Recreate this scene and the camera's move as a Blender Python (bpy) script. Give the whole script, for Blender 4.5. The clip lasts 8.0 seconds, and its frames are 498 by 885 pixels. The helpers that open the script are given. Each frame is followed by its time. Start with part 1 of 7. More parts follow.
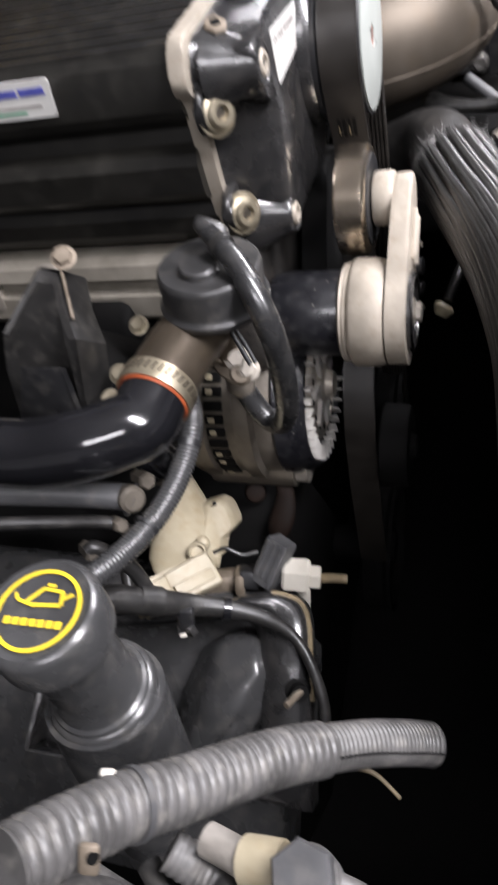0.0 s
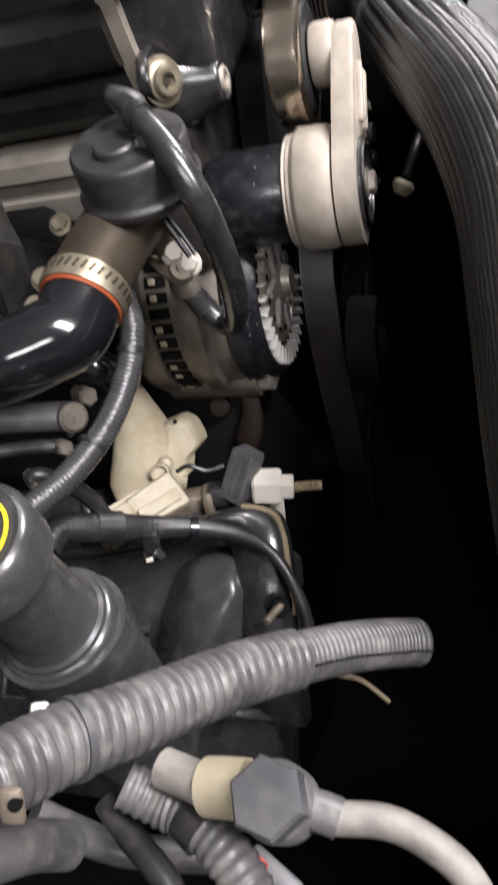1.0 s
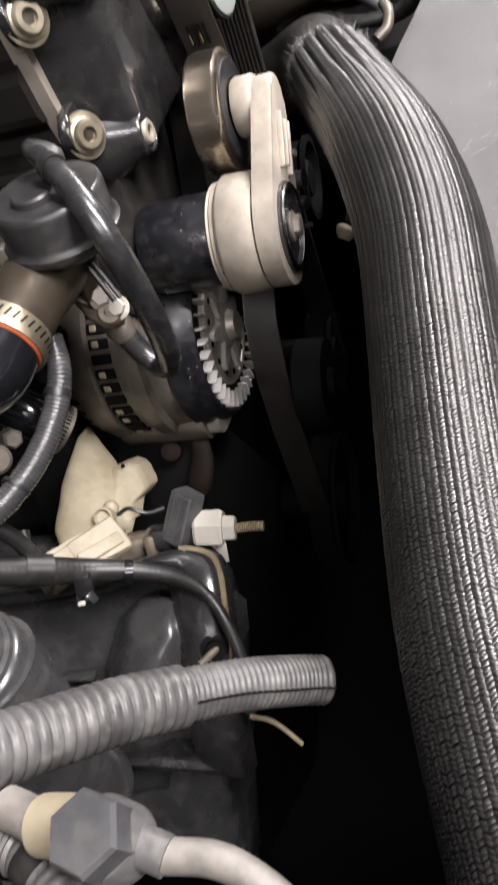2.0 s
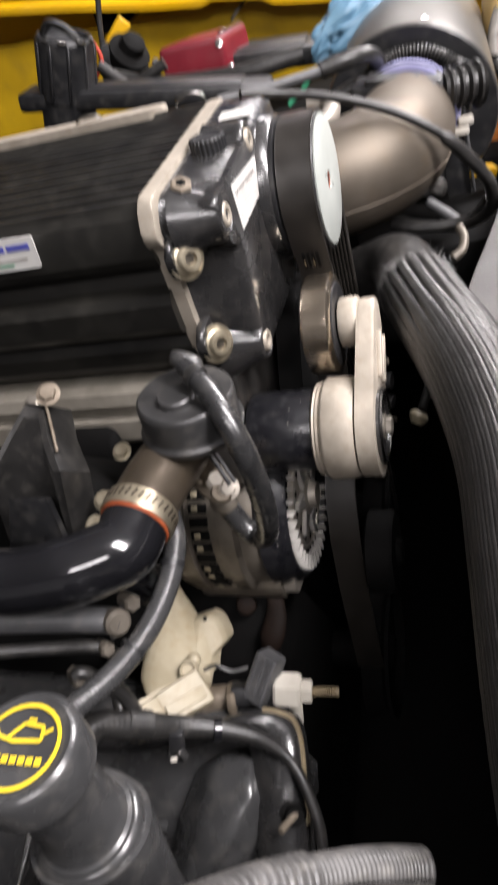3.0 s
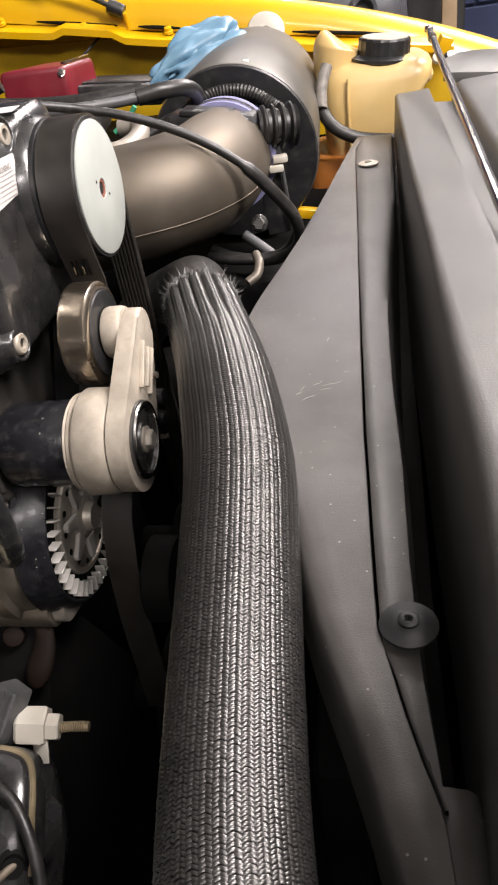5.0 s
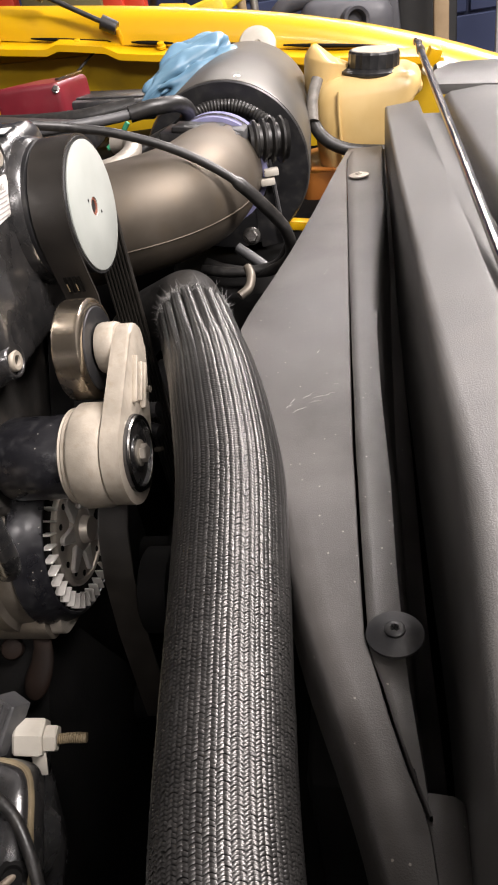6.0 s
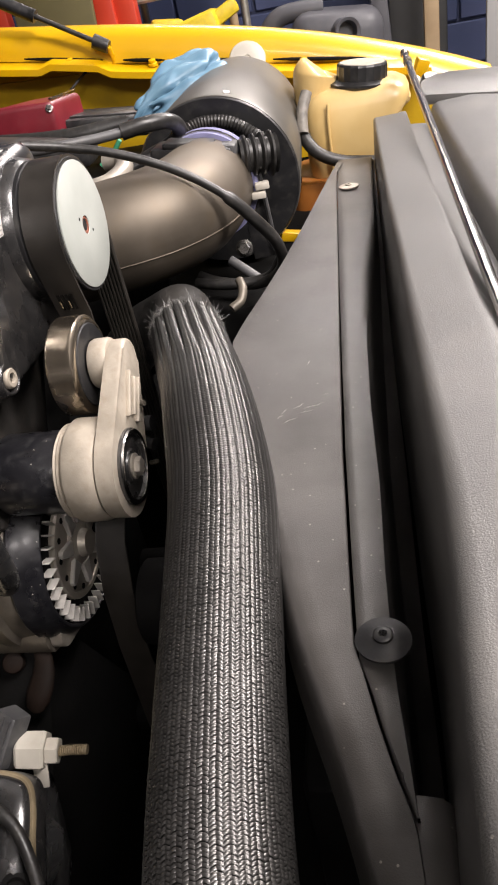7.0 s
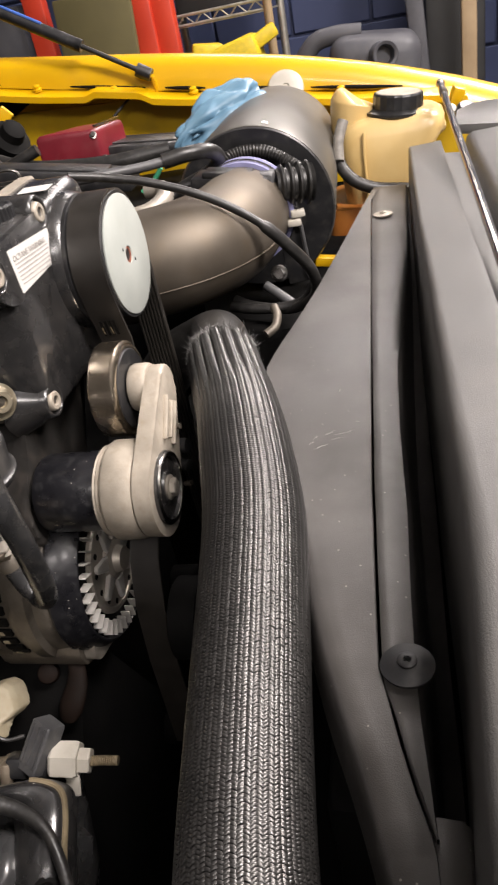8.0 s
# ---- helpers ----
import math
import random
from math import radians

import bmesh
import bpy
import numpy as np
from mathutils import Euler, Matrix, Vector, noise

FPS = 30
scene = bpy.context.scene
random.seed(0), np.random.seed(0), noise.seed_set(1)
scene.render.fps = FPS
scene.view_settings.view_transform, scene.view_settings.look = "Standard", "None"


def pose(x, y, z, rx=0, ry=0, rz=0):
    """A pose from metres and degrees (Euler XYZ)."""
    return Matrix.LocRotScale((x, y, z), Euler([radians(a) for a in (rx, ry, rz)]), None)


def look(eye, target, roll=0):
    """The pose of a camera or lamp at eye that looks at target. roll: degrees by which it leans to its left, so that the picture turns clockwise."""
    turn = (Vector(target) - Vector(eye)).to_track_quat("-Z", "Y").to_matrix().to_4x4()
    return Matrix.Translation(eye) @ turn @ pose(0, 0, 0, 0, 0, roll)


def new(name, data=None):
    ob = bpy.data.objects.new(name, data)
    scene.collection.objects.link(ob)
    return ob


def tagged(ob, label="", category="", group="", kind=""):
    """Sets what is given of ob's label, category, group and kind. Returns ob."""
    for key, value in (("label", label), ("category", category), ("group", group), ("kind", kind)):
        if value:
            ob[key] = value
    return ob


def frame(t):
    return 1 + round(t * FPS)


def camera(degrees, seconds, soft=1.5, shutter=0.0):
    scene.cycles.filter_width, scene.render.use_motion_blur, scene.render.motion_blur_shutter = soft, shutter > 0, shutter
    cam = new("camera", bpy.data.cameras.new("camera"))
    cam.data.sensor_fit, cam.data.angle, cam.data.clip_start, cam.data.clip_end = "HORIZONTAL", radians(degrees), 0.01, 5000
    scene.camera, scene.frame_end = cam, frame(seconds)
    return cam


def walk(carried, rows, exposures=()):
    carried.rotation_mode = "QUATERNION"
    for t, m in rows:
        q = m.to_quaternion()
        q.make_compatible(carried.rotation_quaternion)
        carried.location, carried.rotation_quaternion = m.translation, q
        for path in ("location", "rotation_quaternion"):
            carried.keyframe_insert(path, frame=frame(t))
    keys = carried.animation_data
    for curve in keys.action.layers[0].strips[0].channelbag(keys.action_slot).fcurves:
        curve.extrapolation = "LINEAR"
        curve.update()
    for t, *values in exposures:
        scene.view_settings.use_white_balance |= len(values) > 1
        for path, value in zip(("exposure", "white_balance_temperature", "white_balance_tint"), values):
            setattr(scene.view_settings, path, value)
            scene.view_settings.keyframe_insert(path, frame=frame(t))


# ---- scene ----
cam = camera(38.5, 8.0, 1.9, 0.6)
PATH = [
    (0, (0.158, 0.032, 1.433), (-0.471, 1.314, 0.033), -16.5),
    (0.2, (0.163, 0.040, 1.418), (-0.447, 1.272, -0.034), -17.6),
    (0.5, (0.164, 0.046, 1.391), (-0.432, 1.244, -0.096), -19.6),
    (1, (0.164, 0.045, 1.386), (-0.429, 1.200, -0.135), -23.0),
    (1.2, (0.173, 0.048, 1.380), (-0.378, 1.153, -0.194), -23.1),
    (2.3, (0.218, 0.046, 1.365), (-0.431, 1.373, 0.018), -23.2),
    (2.5, (0.208, 0.048, 1.394), (-0.413, 1.399, 0.058), -21.1),
    (2.8, (0.186, 0.049, 1.418), (-0.433, 1.450, 0.131), -18.6),
    (3, (0.180, 0.034, 1.451), (-0.465, 1.498, 0.250), -17.6),
    (3.2, (0.200, 0.041, 1.430), (-0.393, 1.580, 0.299), -15.6),
    (3.5, (0.213, 0.043, 1.424), (-0.309, 1.604, 0.288), -12.5),
    (3.7, (0.215, 0.045, 1.422), (-0.285, 1.621, 0.297), -11.7),
    (4, (0.225, 0.045, 1.414), (-0.236, 1.636, 0.292), -10.4),
    (4.5, (0.245, 0.052, 1.401), (-0.160, 1.645, 0.261), -9.9),
    (5, (0.267, 0.052, 1.396), (-0.101, 1.657, 0.261), -9.7),
    (6.5, (0.277, 0.047, 1.405), (-0.097, 1.668, 0.295), -11.1),
    (7, (0.283, 0.045, 1.406), (-0.094, 1.675, 0.309), -11.8),
    (7.5, (0.285, 0.040, 1.413), (-0.116, 1.678, 0.338), -12.0),
    (8, (0.285, 0.035, 1.421), (-0.170, 1.676, 0.373), -11.9),
]
walk(cam, [(t, look(eye, target, roll)) for t, eye, target, roll in PATH], exposures=[(0.0, 0.14, 6080, 10), (0.5, 0.10, 6120, 10), (1.2, 0.08, 6200, 10), (2.5, 0.22, 6350, 10), (3.0, 0.08, 6350, 10), (3.5, 0.02, 6520, 10), (4.0, -0.05, 6680, 10), (5.0, 0.0, 6650, 10), (6.5, -0.04, 6680, 10), (7.0, -0.08, 6720, 10), (8.0, -0.12, 6760, 10)])

# ---- light: a closed workshop with ceiling tubes and two added fill lamps ----
world = bpy.data.worlds.new("workshop_air")
scene.world = world
world.use_nodes = True
world.node_tree.nodes["Background"].inputs[0].default_value = (0.9, 0.93, 1.0, 1)
world.node_tree.nodes["Background"].inputs[1].default_value = 0.008


def ceiling_lamp(name, x, y, z, sx, sy, watts, colour=(1.0, 0.935, 0.93), target=None):
    lamp = bpy.data.lights.new(name, "AREA")
    lamp.shape, lamp.size, lamp.size_y, lamp.energy, lamp.color = "RECTANGLE", sx, sy, watts, colour
    ob = new(name, lamp)
    ob.matrix_world = look((x, y, z), target) if target else pose(x, y, z)
    return ob


ceiling_lamp("tube_light_front", 1.5, 0.0, 3.0, 0.4, 1.4, 124, target=(0.1, 0.5, 1.2))
ceiling_lamp("tube_light_far", 1.55, 2.5, 3.1, 1.2, 0.5, 138, target=(0.2, 0.9, 1.2))
# added fill, no known lamp: grazing sheen on the shield's far end
ceiling_lamp("fill_light_deep", 0.3, 3.85, 3.2, 1.6, 0.3, 30, target=(0.2, 0.8, 1.2))
# added fill from the near side, brightens the alternator fins
ceiling_lamp("fill_light_near", 0.8, -1.7, 3.1, 1.6, 0.3, 36, target=(0.1, 0.4, 1.1))

# ---- materials ----
def material(name, c1, c2=None, rough=0.5, metal=0.0, scale=40.0, bump=0.1, fine=400.0, fbump=0.05,
             coat=0.0, spread=0.12, dust=0.0, dust_colour=(0.25, 0.23, 0.2), dust_range=(0.5, 0.8), gloss_range=(0.0, 1.0), trans=0.0, random_tint=0.0, sheen=0.0,
             spec=0.5, dist=0.002, specks=0.0):
    """Two-scale surface: broad mottling of colour and gloss, fine grain in the relief, optional dust."""
    c2 = c2 or tuple(v * 0.75 for v in c1)
    m = bpy.data.materials.new(name)
    m.use_nodes = True
    nt = m.node_tree
    n, l = nt.nodes, nt.links
    b = n["Principled BSDF"]
    tc = n.new("ShaderNodeTexCoord")
    big = n.new("ShaderNodeTexNoise")
    big.inputs["Scale"].default_value, big.inputs["Detail"].default_value = scale, 5
    sm = n.new("ShaderNodeTexNoise")
    sm.inputs["Scale"].default_value, sm.inputs["Detail"].default_value = fine, 3
    l.new(tc.outputs["Object"], big.inputs["Vector"])
    l.new(tc.outputs["Object"], sm.inputs["Vector"])
    ramp = n.new("ShaderNodeValToRGB")
    ramp.color_ramp.elements[0].position, ramp.color_ramp.elements[1].position = 0.35, 0.68
    ramp.color_ramp.elements[0].color = (*c2, 1)
    ramp.color_ramp.elements[1].color = (*c1, 1)
    l.new(big.outputs["Fac"], ramp.inputs["Fac"])
    col = ramp.outputs["Color"]
    if random_tint:
        info = n.new("ShaderNodeObjectInfo")
        hsv = n.new("ShaderNodeHueSaturation")
        mr = n.new("ShaderNodeMapRange")
        mr.inputs["To Min"].default_value, mr.inputs["To Max"].default_value = 1 - random_tint, 1 + random_tint
        l.new(info.outputs["Random"], mr.inputs["Value"])
        l.new(mr.outputs["Result"], hsv.inputs["Value"])
        l.new(col, hsv.inputs["Color"])
        col = hsv.outputs["Color"]
    if dust:
        dn = n.new("ShaderNodeTexNoise")
        dn.inputs["Scale"].default_value, dn.inputs["Detail"].default_value = scale * 2.3, 8
        l.new(tc.outputs["Object"], dn.inputs["Vector"])
        dr = n.new("ShaderNodeMapRange")
        dr.inputs["From Min"].default_value, dr.inputs["From Max"].default_value = dust_range
        dr.inputs["To Max"].default_value = dust
        l.new(dn.outputs["Fac"], dr.inputs["Value"])
        mx = n.new("ShaderNodeMix")
        mx.data_type = "RGBA"
        mx.inputs["B"].default_value = (*dust_colour, 1)
        l.new(dr.outputs["Result"], mx.inputs["Factor"])
        l.new(col, mx.inputs["A"])
        col = mx.outputs["Result"]
    if specks:
        vo = n.new("ShaderNodeTexVoronoi")
        vo.inputs["Scale"].default_value = 160.0
        l.new(tc.outputs["Object"], vo.inputs["Vector"])
        near = n.new("ShaderNodeMath")
        near.operation = "LESS_THAN"
        near.inputs[1].default_value = 0.085
        l.new(vo.outputs["Distance"], near.inputs[0])
        sep = n.new("ShaderNodeSeparateColor")
        l.new(vo.outputs["Color"], sep.inputs["Color"])
        some = n.new("ShaderNodeMath")
        some.operation = "LESS_THAN"
        some.inputs[1].default_value = specks
        l.new(sep.outputs["Red"], some.inputs[0])
        both = n.new("ShaderNodeMath")
        both.operation = "MULTIPLY"
        l.new(near.outputs[0], both.inputs[0])
        l.new(some.outputs[0], both.inputs[1])
        mx2 = n.new("ShaderNodeMix")
        mx2.data_type = "RGBA"
        mx2.inputs["B"].default_value = (0.24, 0.225, 0.2, 1)
        l.new(both.outputs[0], mx2.inputs["Factor"])
        l.new(col, mx2.inputs["A"])
        col = mx2.outputs["Result"]
    l.new(col, b.inputs["Base Color"])
    rr = n.new("ShaderNodeMapRange")
    rr.inputs["To Min"].default_value, rr.inputs["To Max"].default_value = max(0.02, rough - spread), min(1, rough + spread)
    rr.inputs["From Min"].default_value, rr.inputs["From Max"].default_value = gloss_range
    l.new(sm.outputs["Fac"] if scale > fine else big.outputs["Fac"], rr.inputs["Value"])
    l.new(rr.outputs["Result"], b.inputs["Roughness"])
    b.inputs["Metallic"].default_value = metal
    b.inputs["Coat Weight"].default_value = coat
    b.inputs["Coat Roughness"].default_value = 0.12
    b.inputs["Specular IOR Level"].default_value = spec
    b.inputs["Transmission Weight"].default_value = trans
    b.inputs["Sheen Weight"].default_value = sheen
    if bump or fbump:
        b1 = n.new("ShaderNodeBump")
        b1.inputs["Strength"].default_value, b1.inputs["Distance"].default_value = bump, dist
        l.new(big.outputs["Fac"], b1.inputs["Height"])
        b2 = n.new("ShaderNodeBump")
        b2.inputs["Strength"].default_value, b2.inputs["Distance"].default_value = fbump, dist * 0.3
        l.new(sm.outputs["Fac"], b2.inputs["Height"])
        l.new(b1.outputs["Normal"], b2.inputs["Normal"])
        l.new(b2.outputs["Normal"], b.inputs["Normal"])
    return m


M = dict(
    gloss_black=material("satin_black_coating", (0.024, 0.023, 0.0225), (0.014, 0.014, 0.0145), 0.27, 0, 45, 0.14, 500, 0.16, coat=0.35, dust=0.22, dust_colour=(0.11, 0.1, 0.092), spread=0.13, spec=0.8, specks=0.12),
    scuffed_black=material("scuffed_black_paint", (0.012, 0.012, 0.014), (0.008, 0.008, 0.01), 0.3, 0, 70, 0.08, 700, 0.2, coat=0.2, dust=0.25, dust_colour=(0.1, 0.1, 0.1), specks=0.6),
    satin_black=material("satin_black_plastic", (0.018, 0.018, 0.019), (0.011, 0.011, 0.012), 0.42, 0, 40, 0.05, 900, 0.1, dust=0.12),
    case_black=material("crinkle_black_case", (0.015, 0.0142, 0.012), (0.009, 0.0086, 0.0078), 0.34, 0, 25, 0.05, 700, 0.15, dust=0.06),
    rubber=material("black_rubber", (0.022, 0.021, 0.02), (0.014, 0.0135, 0.013), 0.4, 0, 60, 0.06, 500, 0.08, dust=0.12),
    rubber_gloss=material("shiny_black_hose", (0.009, 0.009, 0.0105), None, 0.13, 0, 40, 0.02, 300, 0.02, coat=0.8, spread=0.05),
    grey_plastic=material("charcoal_plastic_cover", (0.05, 0.05, 0.0505), (0.034, 0.034, 0.0345), 0.27, 0, 34, 0.08, 800, 0.1, dust=0.18, coat=0.3),
    cover_plastic=material("grained_charcoal_shield", (0.105, 0.099, 0.094), (0.05, 0.047, 0.045), 0.37, 0, 7, 0.04, 1500, 0.25, dust=0.7, dust_colour=(0.03, 0.027, 0.024), dust_range=(0.40, 0.68), gloss_range=(0.28, 0.72), spread=0.12, specks=0.45),
    cover_light=material("pale_grained_cover", (0.115, 0.112, 0.108), (0.085, 0.083, 0.08), 0.37, 0, 10, 0.03, 1300, 0.5, dust=0.15, spread=0.1, specks=0.25),
    hose_satin=material("satin_rubber_hose", (0.024, 0.024, 0.0245), (0.017, 0.017, 0.0175), 0.27, 0, 60, 0.05, 500, 0.06, dust=0.1, spec=0.8),
    fin_bright=material("bright_cast_fins", (0.6, 0.58, 0.54), (0.46, 0.44, 0.41), 0.35, 0.3, 60, 0.05, 600, 0.1),
    belt=material("worn_ribbed_belt", (0.022, 0.019, 0.016), (0.015, 0.013, 0.011), 0.37, 0, 60, 0.05, 900, 0.15, spec=0.75),
    scuff=material("pale_scuff", (0.3, 0.29, 0.27), None, 0.6, 0, 60, 0, 400, 0),
    grey_conduit=material("dusty_grey_conduit", (0.105, 0.101, 0.098), (0.06, 0.058, 0.056), 0.42, 0, 60, 0.1, 500, 0.12, dust=0.5, dust_colour=(0.26, 0.245, 0.22)),
    braid=material("braided_nylon", (0.078, 0.075, 0.072), (0.058, 0.056, 0.054), 0.33, 0.72, 70, 0.0, 2500, 0.1, spread=0.06, spec=1.0, coat=0.22),
    braid_core=material("sleeve_core", (0.012, 0.012, 0.012), None, 0.6, 0, 60, 0.1, 900, 0.1),
    cast=material("cast_aluminium", (0.46, 0.42, 0.36), (0.33, 0.3, 0.26), 0.45, 0.55, 35, 0.15, 600, 0.3, dust=0.3, dust_colour=(0.2, 0.17, 0.13)),
    cast_dull=material("dull_oily_aluminium", (0.19, 0.166, 0.135), (0.105, 0.092, 0.075), 0.46, 0.45, 45, 0.12, 600, 0.25, dust=0.4, dust_colour=(0.06, 0.05, 0.038)),
    cast_pale=material("pale_die_cast_aluminium", (0.41, 0.362, 0.298), (0.32, 0.284, 0.232), 0.5, 0.2, 70, 0.1, 700, 0.2, dust=0.45, dust_colour=(0.25, 0.2, 0.14)),
    cast_brown=material("heat_stained_pipe", (0.115, 0.092, 0.068), (0.07, 0.056, 0.041), 0.38, 0.6, 30, 0.1, 500, 0.15, dust=0.25, dust_colour=(0.16, 0.12, 0.07)),
    steel=material("machined_steel", (0.58, 0.5, 0.4), (0.5, 0.43, 0.34), 0.27, 1.0, 12, 0.0, 900, 0.06),
    chrome=material("bright_steel", (0.55, 0.53, 0.5), None, 0.22, 1.0, 40, 0.01, 600, 0.03),
    zinc=material("yellow_zinc_bolt", (0.46, 0.405, 0.3), (0.3, 0.26, 0.185), 0.38, 0.8, 80, 0.1, 900, 0.1),
    elbow=material("brushed_bronze_tube", (0.165, 0.14, 0.112), (0.11, 0.092, 0.072), 0.54, 0.7, 14, 0.006, 300, 0.02, spread=0.1, dust=0.25, dust_colour=(0.13, 0.085, 0.037)),
    can_grey=material("warm_grey_metal_can", (0.135, 0.127, 0.113), (0.105, 0.099, 0.089), 0.42, 0.45, 14, 0.004, 400, 0.02),
    white_disc=material("pale_painted_disc", (0.4, 0.42, 0.39), (0.33, 0.35, 0.325), 0.5, 0, 20, 0.02, 300, 0.05, dust=0.1),
    rust=material("rust_primer", (0.3, 0.1, 0.06), (0.15, 0.05, 0.03), 0.8, 0, 200, 0.3, 900, 0.2),
    paper=material("label_paper", (0.62, 0.61, 0.58), (0.56, 0.55, 0.52), 0.55, 0, 40, 0.02, 400, 0.02),
    ink=material("grey_ink", (0.4, 0.37, 0.35), None, 0.6, 0, 90, 0, 400, 0),
    ink_blue=material("blue_ink", (0.1, 0.11, 0.45), None, 0.6, 0, 90, 0, 400, 0),
    yellow_paint=material("yellow_car_paint", (0.68, 0.385, 0.002), (0.62, 0.35, 0.002), 0.34, 0, 8, 0.01, 120, 0.02, coat=0.4, spread=0.05, dust=0.05),
    yellow_dull=material("yellow_inner_paint", (0.56, 0.35, 0.005), (0.42, 0.26, 0.005), 0.5, 0, 12, 0.03, 200, 0.05, dust=0.3, dust_colour=(0.1, 0.075, 0.03)),
    yellow_print=material("yellow_print", (0.75, 0.55, 0.02), (0.6, 0.44, 0.02), 0.5, 0, 60, 0.02, 400, 0.02),
    red_box=material("dark_red_plastic", (0.19, 0.014, 0.024), (0.13, 0.01, 0.017), 0.38, 0, 20, 0.03, 500, 0.1, dust=0.08),
    tank=material("translucent_cream_tank", (0.62, 0.45, 0.2), (0.55, 0.37, 0.14), 0.35, 0, 14, 0.03, 300, 0.03),
    amber=material("amber_coolant_tank", (0.4, 0.15, 0.03), (0.3, 0.1, 0.02), 0.4, 0, 20, 0.02, 200, 0.02),
    cream=material("cream_moulded_plastic", (0.4, 0.35, 0.25), (0.29, 0.25, 0.17), 0.46, 0, 38, 0.16, 500, 0.12, dust=0.55, dust_colour=(0.24, 0.175, 0.09)),
    cream_dark=material("aged_tan_plastic", (0.24, 0.19, 0.115), (0.15, 0.118, 0.072), 0.5, 0, 50, 0.1, 500, 0.1),
    white_plastic=material("white_connector_plastic", (0.56, 0.53, 0.47), (0.44, 0.41, 0.35), 0.42, 0, 40, 0.03, 500, 0.04),
    grey_connector=material("grey_connector_plastic", (0.075, 0.075, 0.077), (0.05, 0.05, 0.052), 0.45, 0, 50, 0.05, 500, 0.1, dust=0.2),
    orange=material("orange_silicone", (0.34, 0.075, 0.025), (0.24, 0.05, 0.015), 0.5, 0, 60, 0.05, 400, 0.05),
    blue_cloth=material("blue_nitrile", (0.15, 0.27, 0.36), (0.1, 0.2, 0.29), 0.45, 0, 25, 0.1, 300, 0.05),
    green=material("green_wire", (0.05, 0.3, 0.16), None, 0.4, 0, 60, 0, 400, 0),
    red_wire=material("red_wire", (0.5, 0.06, 0.04), None, 0.4, 0, 60, 0, 400, 0),
    violet=material("violet_band", (0.3, 0.3, 0.5), (0.24, 0.24, 0.42), 0.35, 0.2, 40, 0.02, 300, 0.03),
    white_hose=material("pale_coolant_tube", (0.24, 0.22, 0.195), (0.12, 0.11, 0.095), 0.55, 0, 90, 0.2, 400, 0.1, dust=0.3),
    fray=material("frayed_grey_nylon", (0.13, 0.126, 0.122), (0.06, 0.058, 0.056), 0.35, 0, 300, 0, 900, 0),
    oily_casting=material("oily_dark_casting", (0.045, 0.042, 0.039), (0.018, 0.017, 0.016), 0.3, 0.2, 34, 0.25, 300, 0.2, dust=0.4, dust_colour=(0.12, 0.1, 0.085), coat=0.3),
    actuator_black=material("worn_black_moulding", (0.036, 0.035, 0.035), (0.024, 0.024, 0.024), 0.36, 0, 40, 0.06, 800, 0.12, dust=0.15, spec=0.7),
    cast_grey=material("grey_cast_rail", (0.3, 0.275, 0.23), (0.2, 0.182, 0.15), 0.5, 0.3, 30, 0.12, 500, 0.25, dust=0.4, dust_colour=(0.12, 0.1, 0.075)),
    # near-black base holds the deep bay's shade as well as its grime
    engine_dark=material("grimy_black_with_shade", (0.0055, 0.0052, 0.005), (0.0035, 0.0035, 0.0034), 0.72, 0.0, 30, 0.3, 300, 0.3, dust=0.2, dust_colour=(0.012, 0.010, 0.008), spec=0.12),
    bracket_alloy=material("tarnished_alloy", (0.27, 0.225, 0.175), (0.16, 0.13, 0.095), 0.5, 0.4, 70, 0.35, 500, 0.25, dust=0.4, dust_colour=(0.12, 0.09, 0.06)),
    bracket=material("rusty_brown_casting", (0.013, 0.006, 0.0034), (0.007, 0.004, 0.0026), 0.75, 0.0, 40, 0.2, 400, 0.2, spec=0.2),
    concrete=material("workshop_concrete", (0.28, 0.27, 0.26), (0.2, 0.19, 0.18), 0.7, 0, 2, 0.1, 60, 0.2, dust=0.3),
    blue_wall=material("blue_painted_block", (0.07, 0.09, 0.19), (0.055, 0.072, 0.155), 0.6, 0, 3, 0.1, 60, 0.2, random_tint=0.08),
    mortar=material("blue_painted_mortar", (0.05, 0.063, 0.13), None, 0.7, 0, 6, 0.1, 80, 0.2),
    dark_wall=material("dark_panelling", (0.07, 0.068, 0.065), (0.05, 0.05, 0.048), 0.8, 0, 2, 0.05, 40, 0.1),
    room_wall=material("grey_plaster", (0.4, 0.4, 0.4), (0.34, 0.34, 0.34), 0.8, 0, 2, 0.05, 40, 0.1),
    red_paint=material("red_enamel", (0.6, 0.05, 0.02), (0.5, 0.04, 0.018), 0.4, 0, 6, 0.02, 60, 0.03),
    olive=material("olive_board", (0.13, 0.11, 0.045), (0.1, 0.085, 0.035), 0.7, 0, 5, 0.05, 60, 0.05),
    dark_item=material("dark_shop_clutter", (0.03, 0.03, 0.03), (0.02, 0.02, 0.02), 0.6, 0, 8, 0.1, 80, 0.1),
    vac_grey=material("grey_tool_body", (0.1, 0.1, 0.11), (0.07, 0.07, 0.08), 0.5, 0, 12, 0.05, 90, 0.05),
    wire_metal=material("galvanised_wire", (0.55, 0.52, 0.46), None, 0.4, 0.7, 30, 0.02, 200, 0.05),
    blue_strut=material("blue_strut_sleeve", (0.05, 0.13, 0.45), None, 0.4, 0, 30, 0, 200, 0.02),
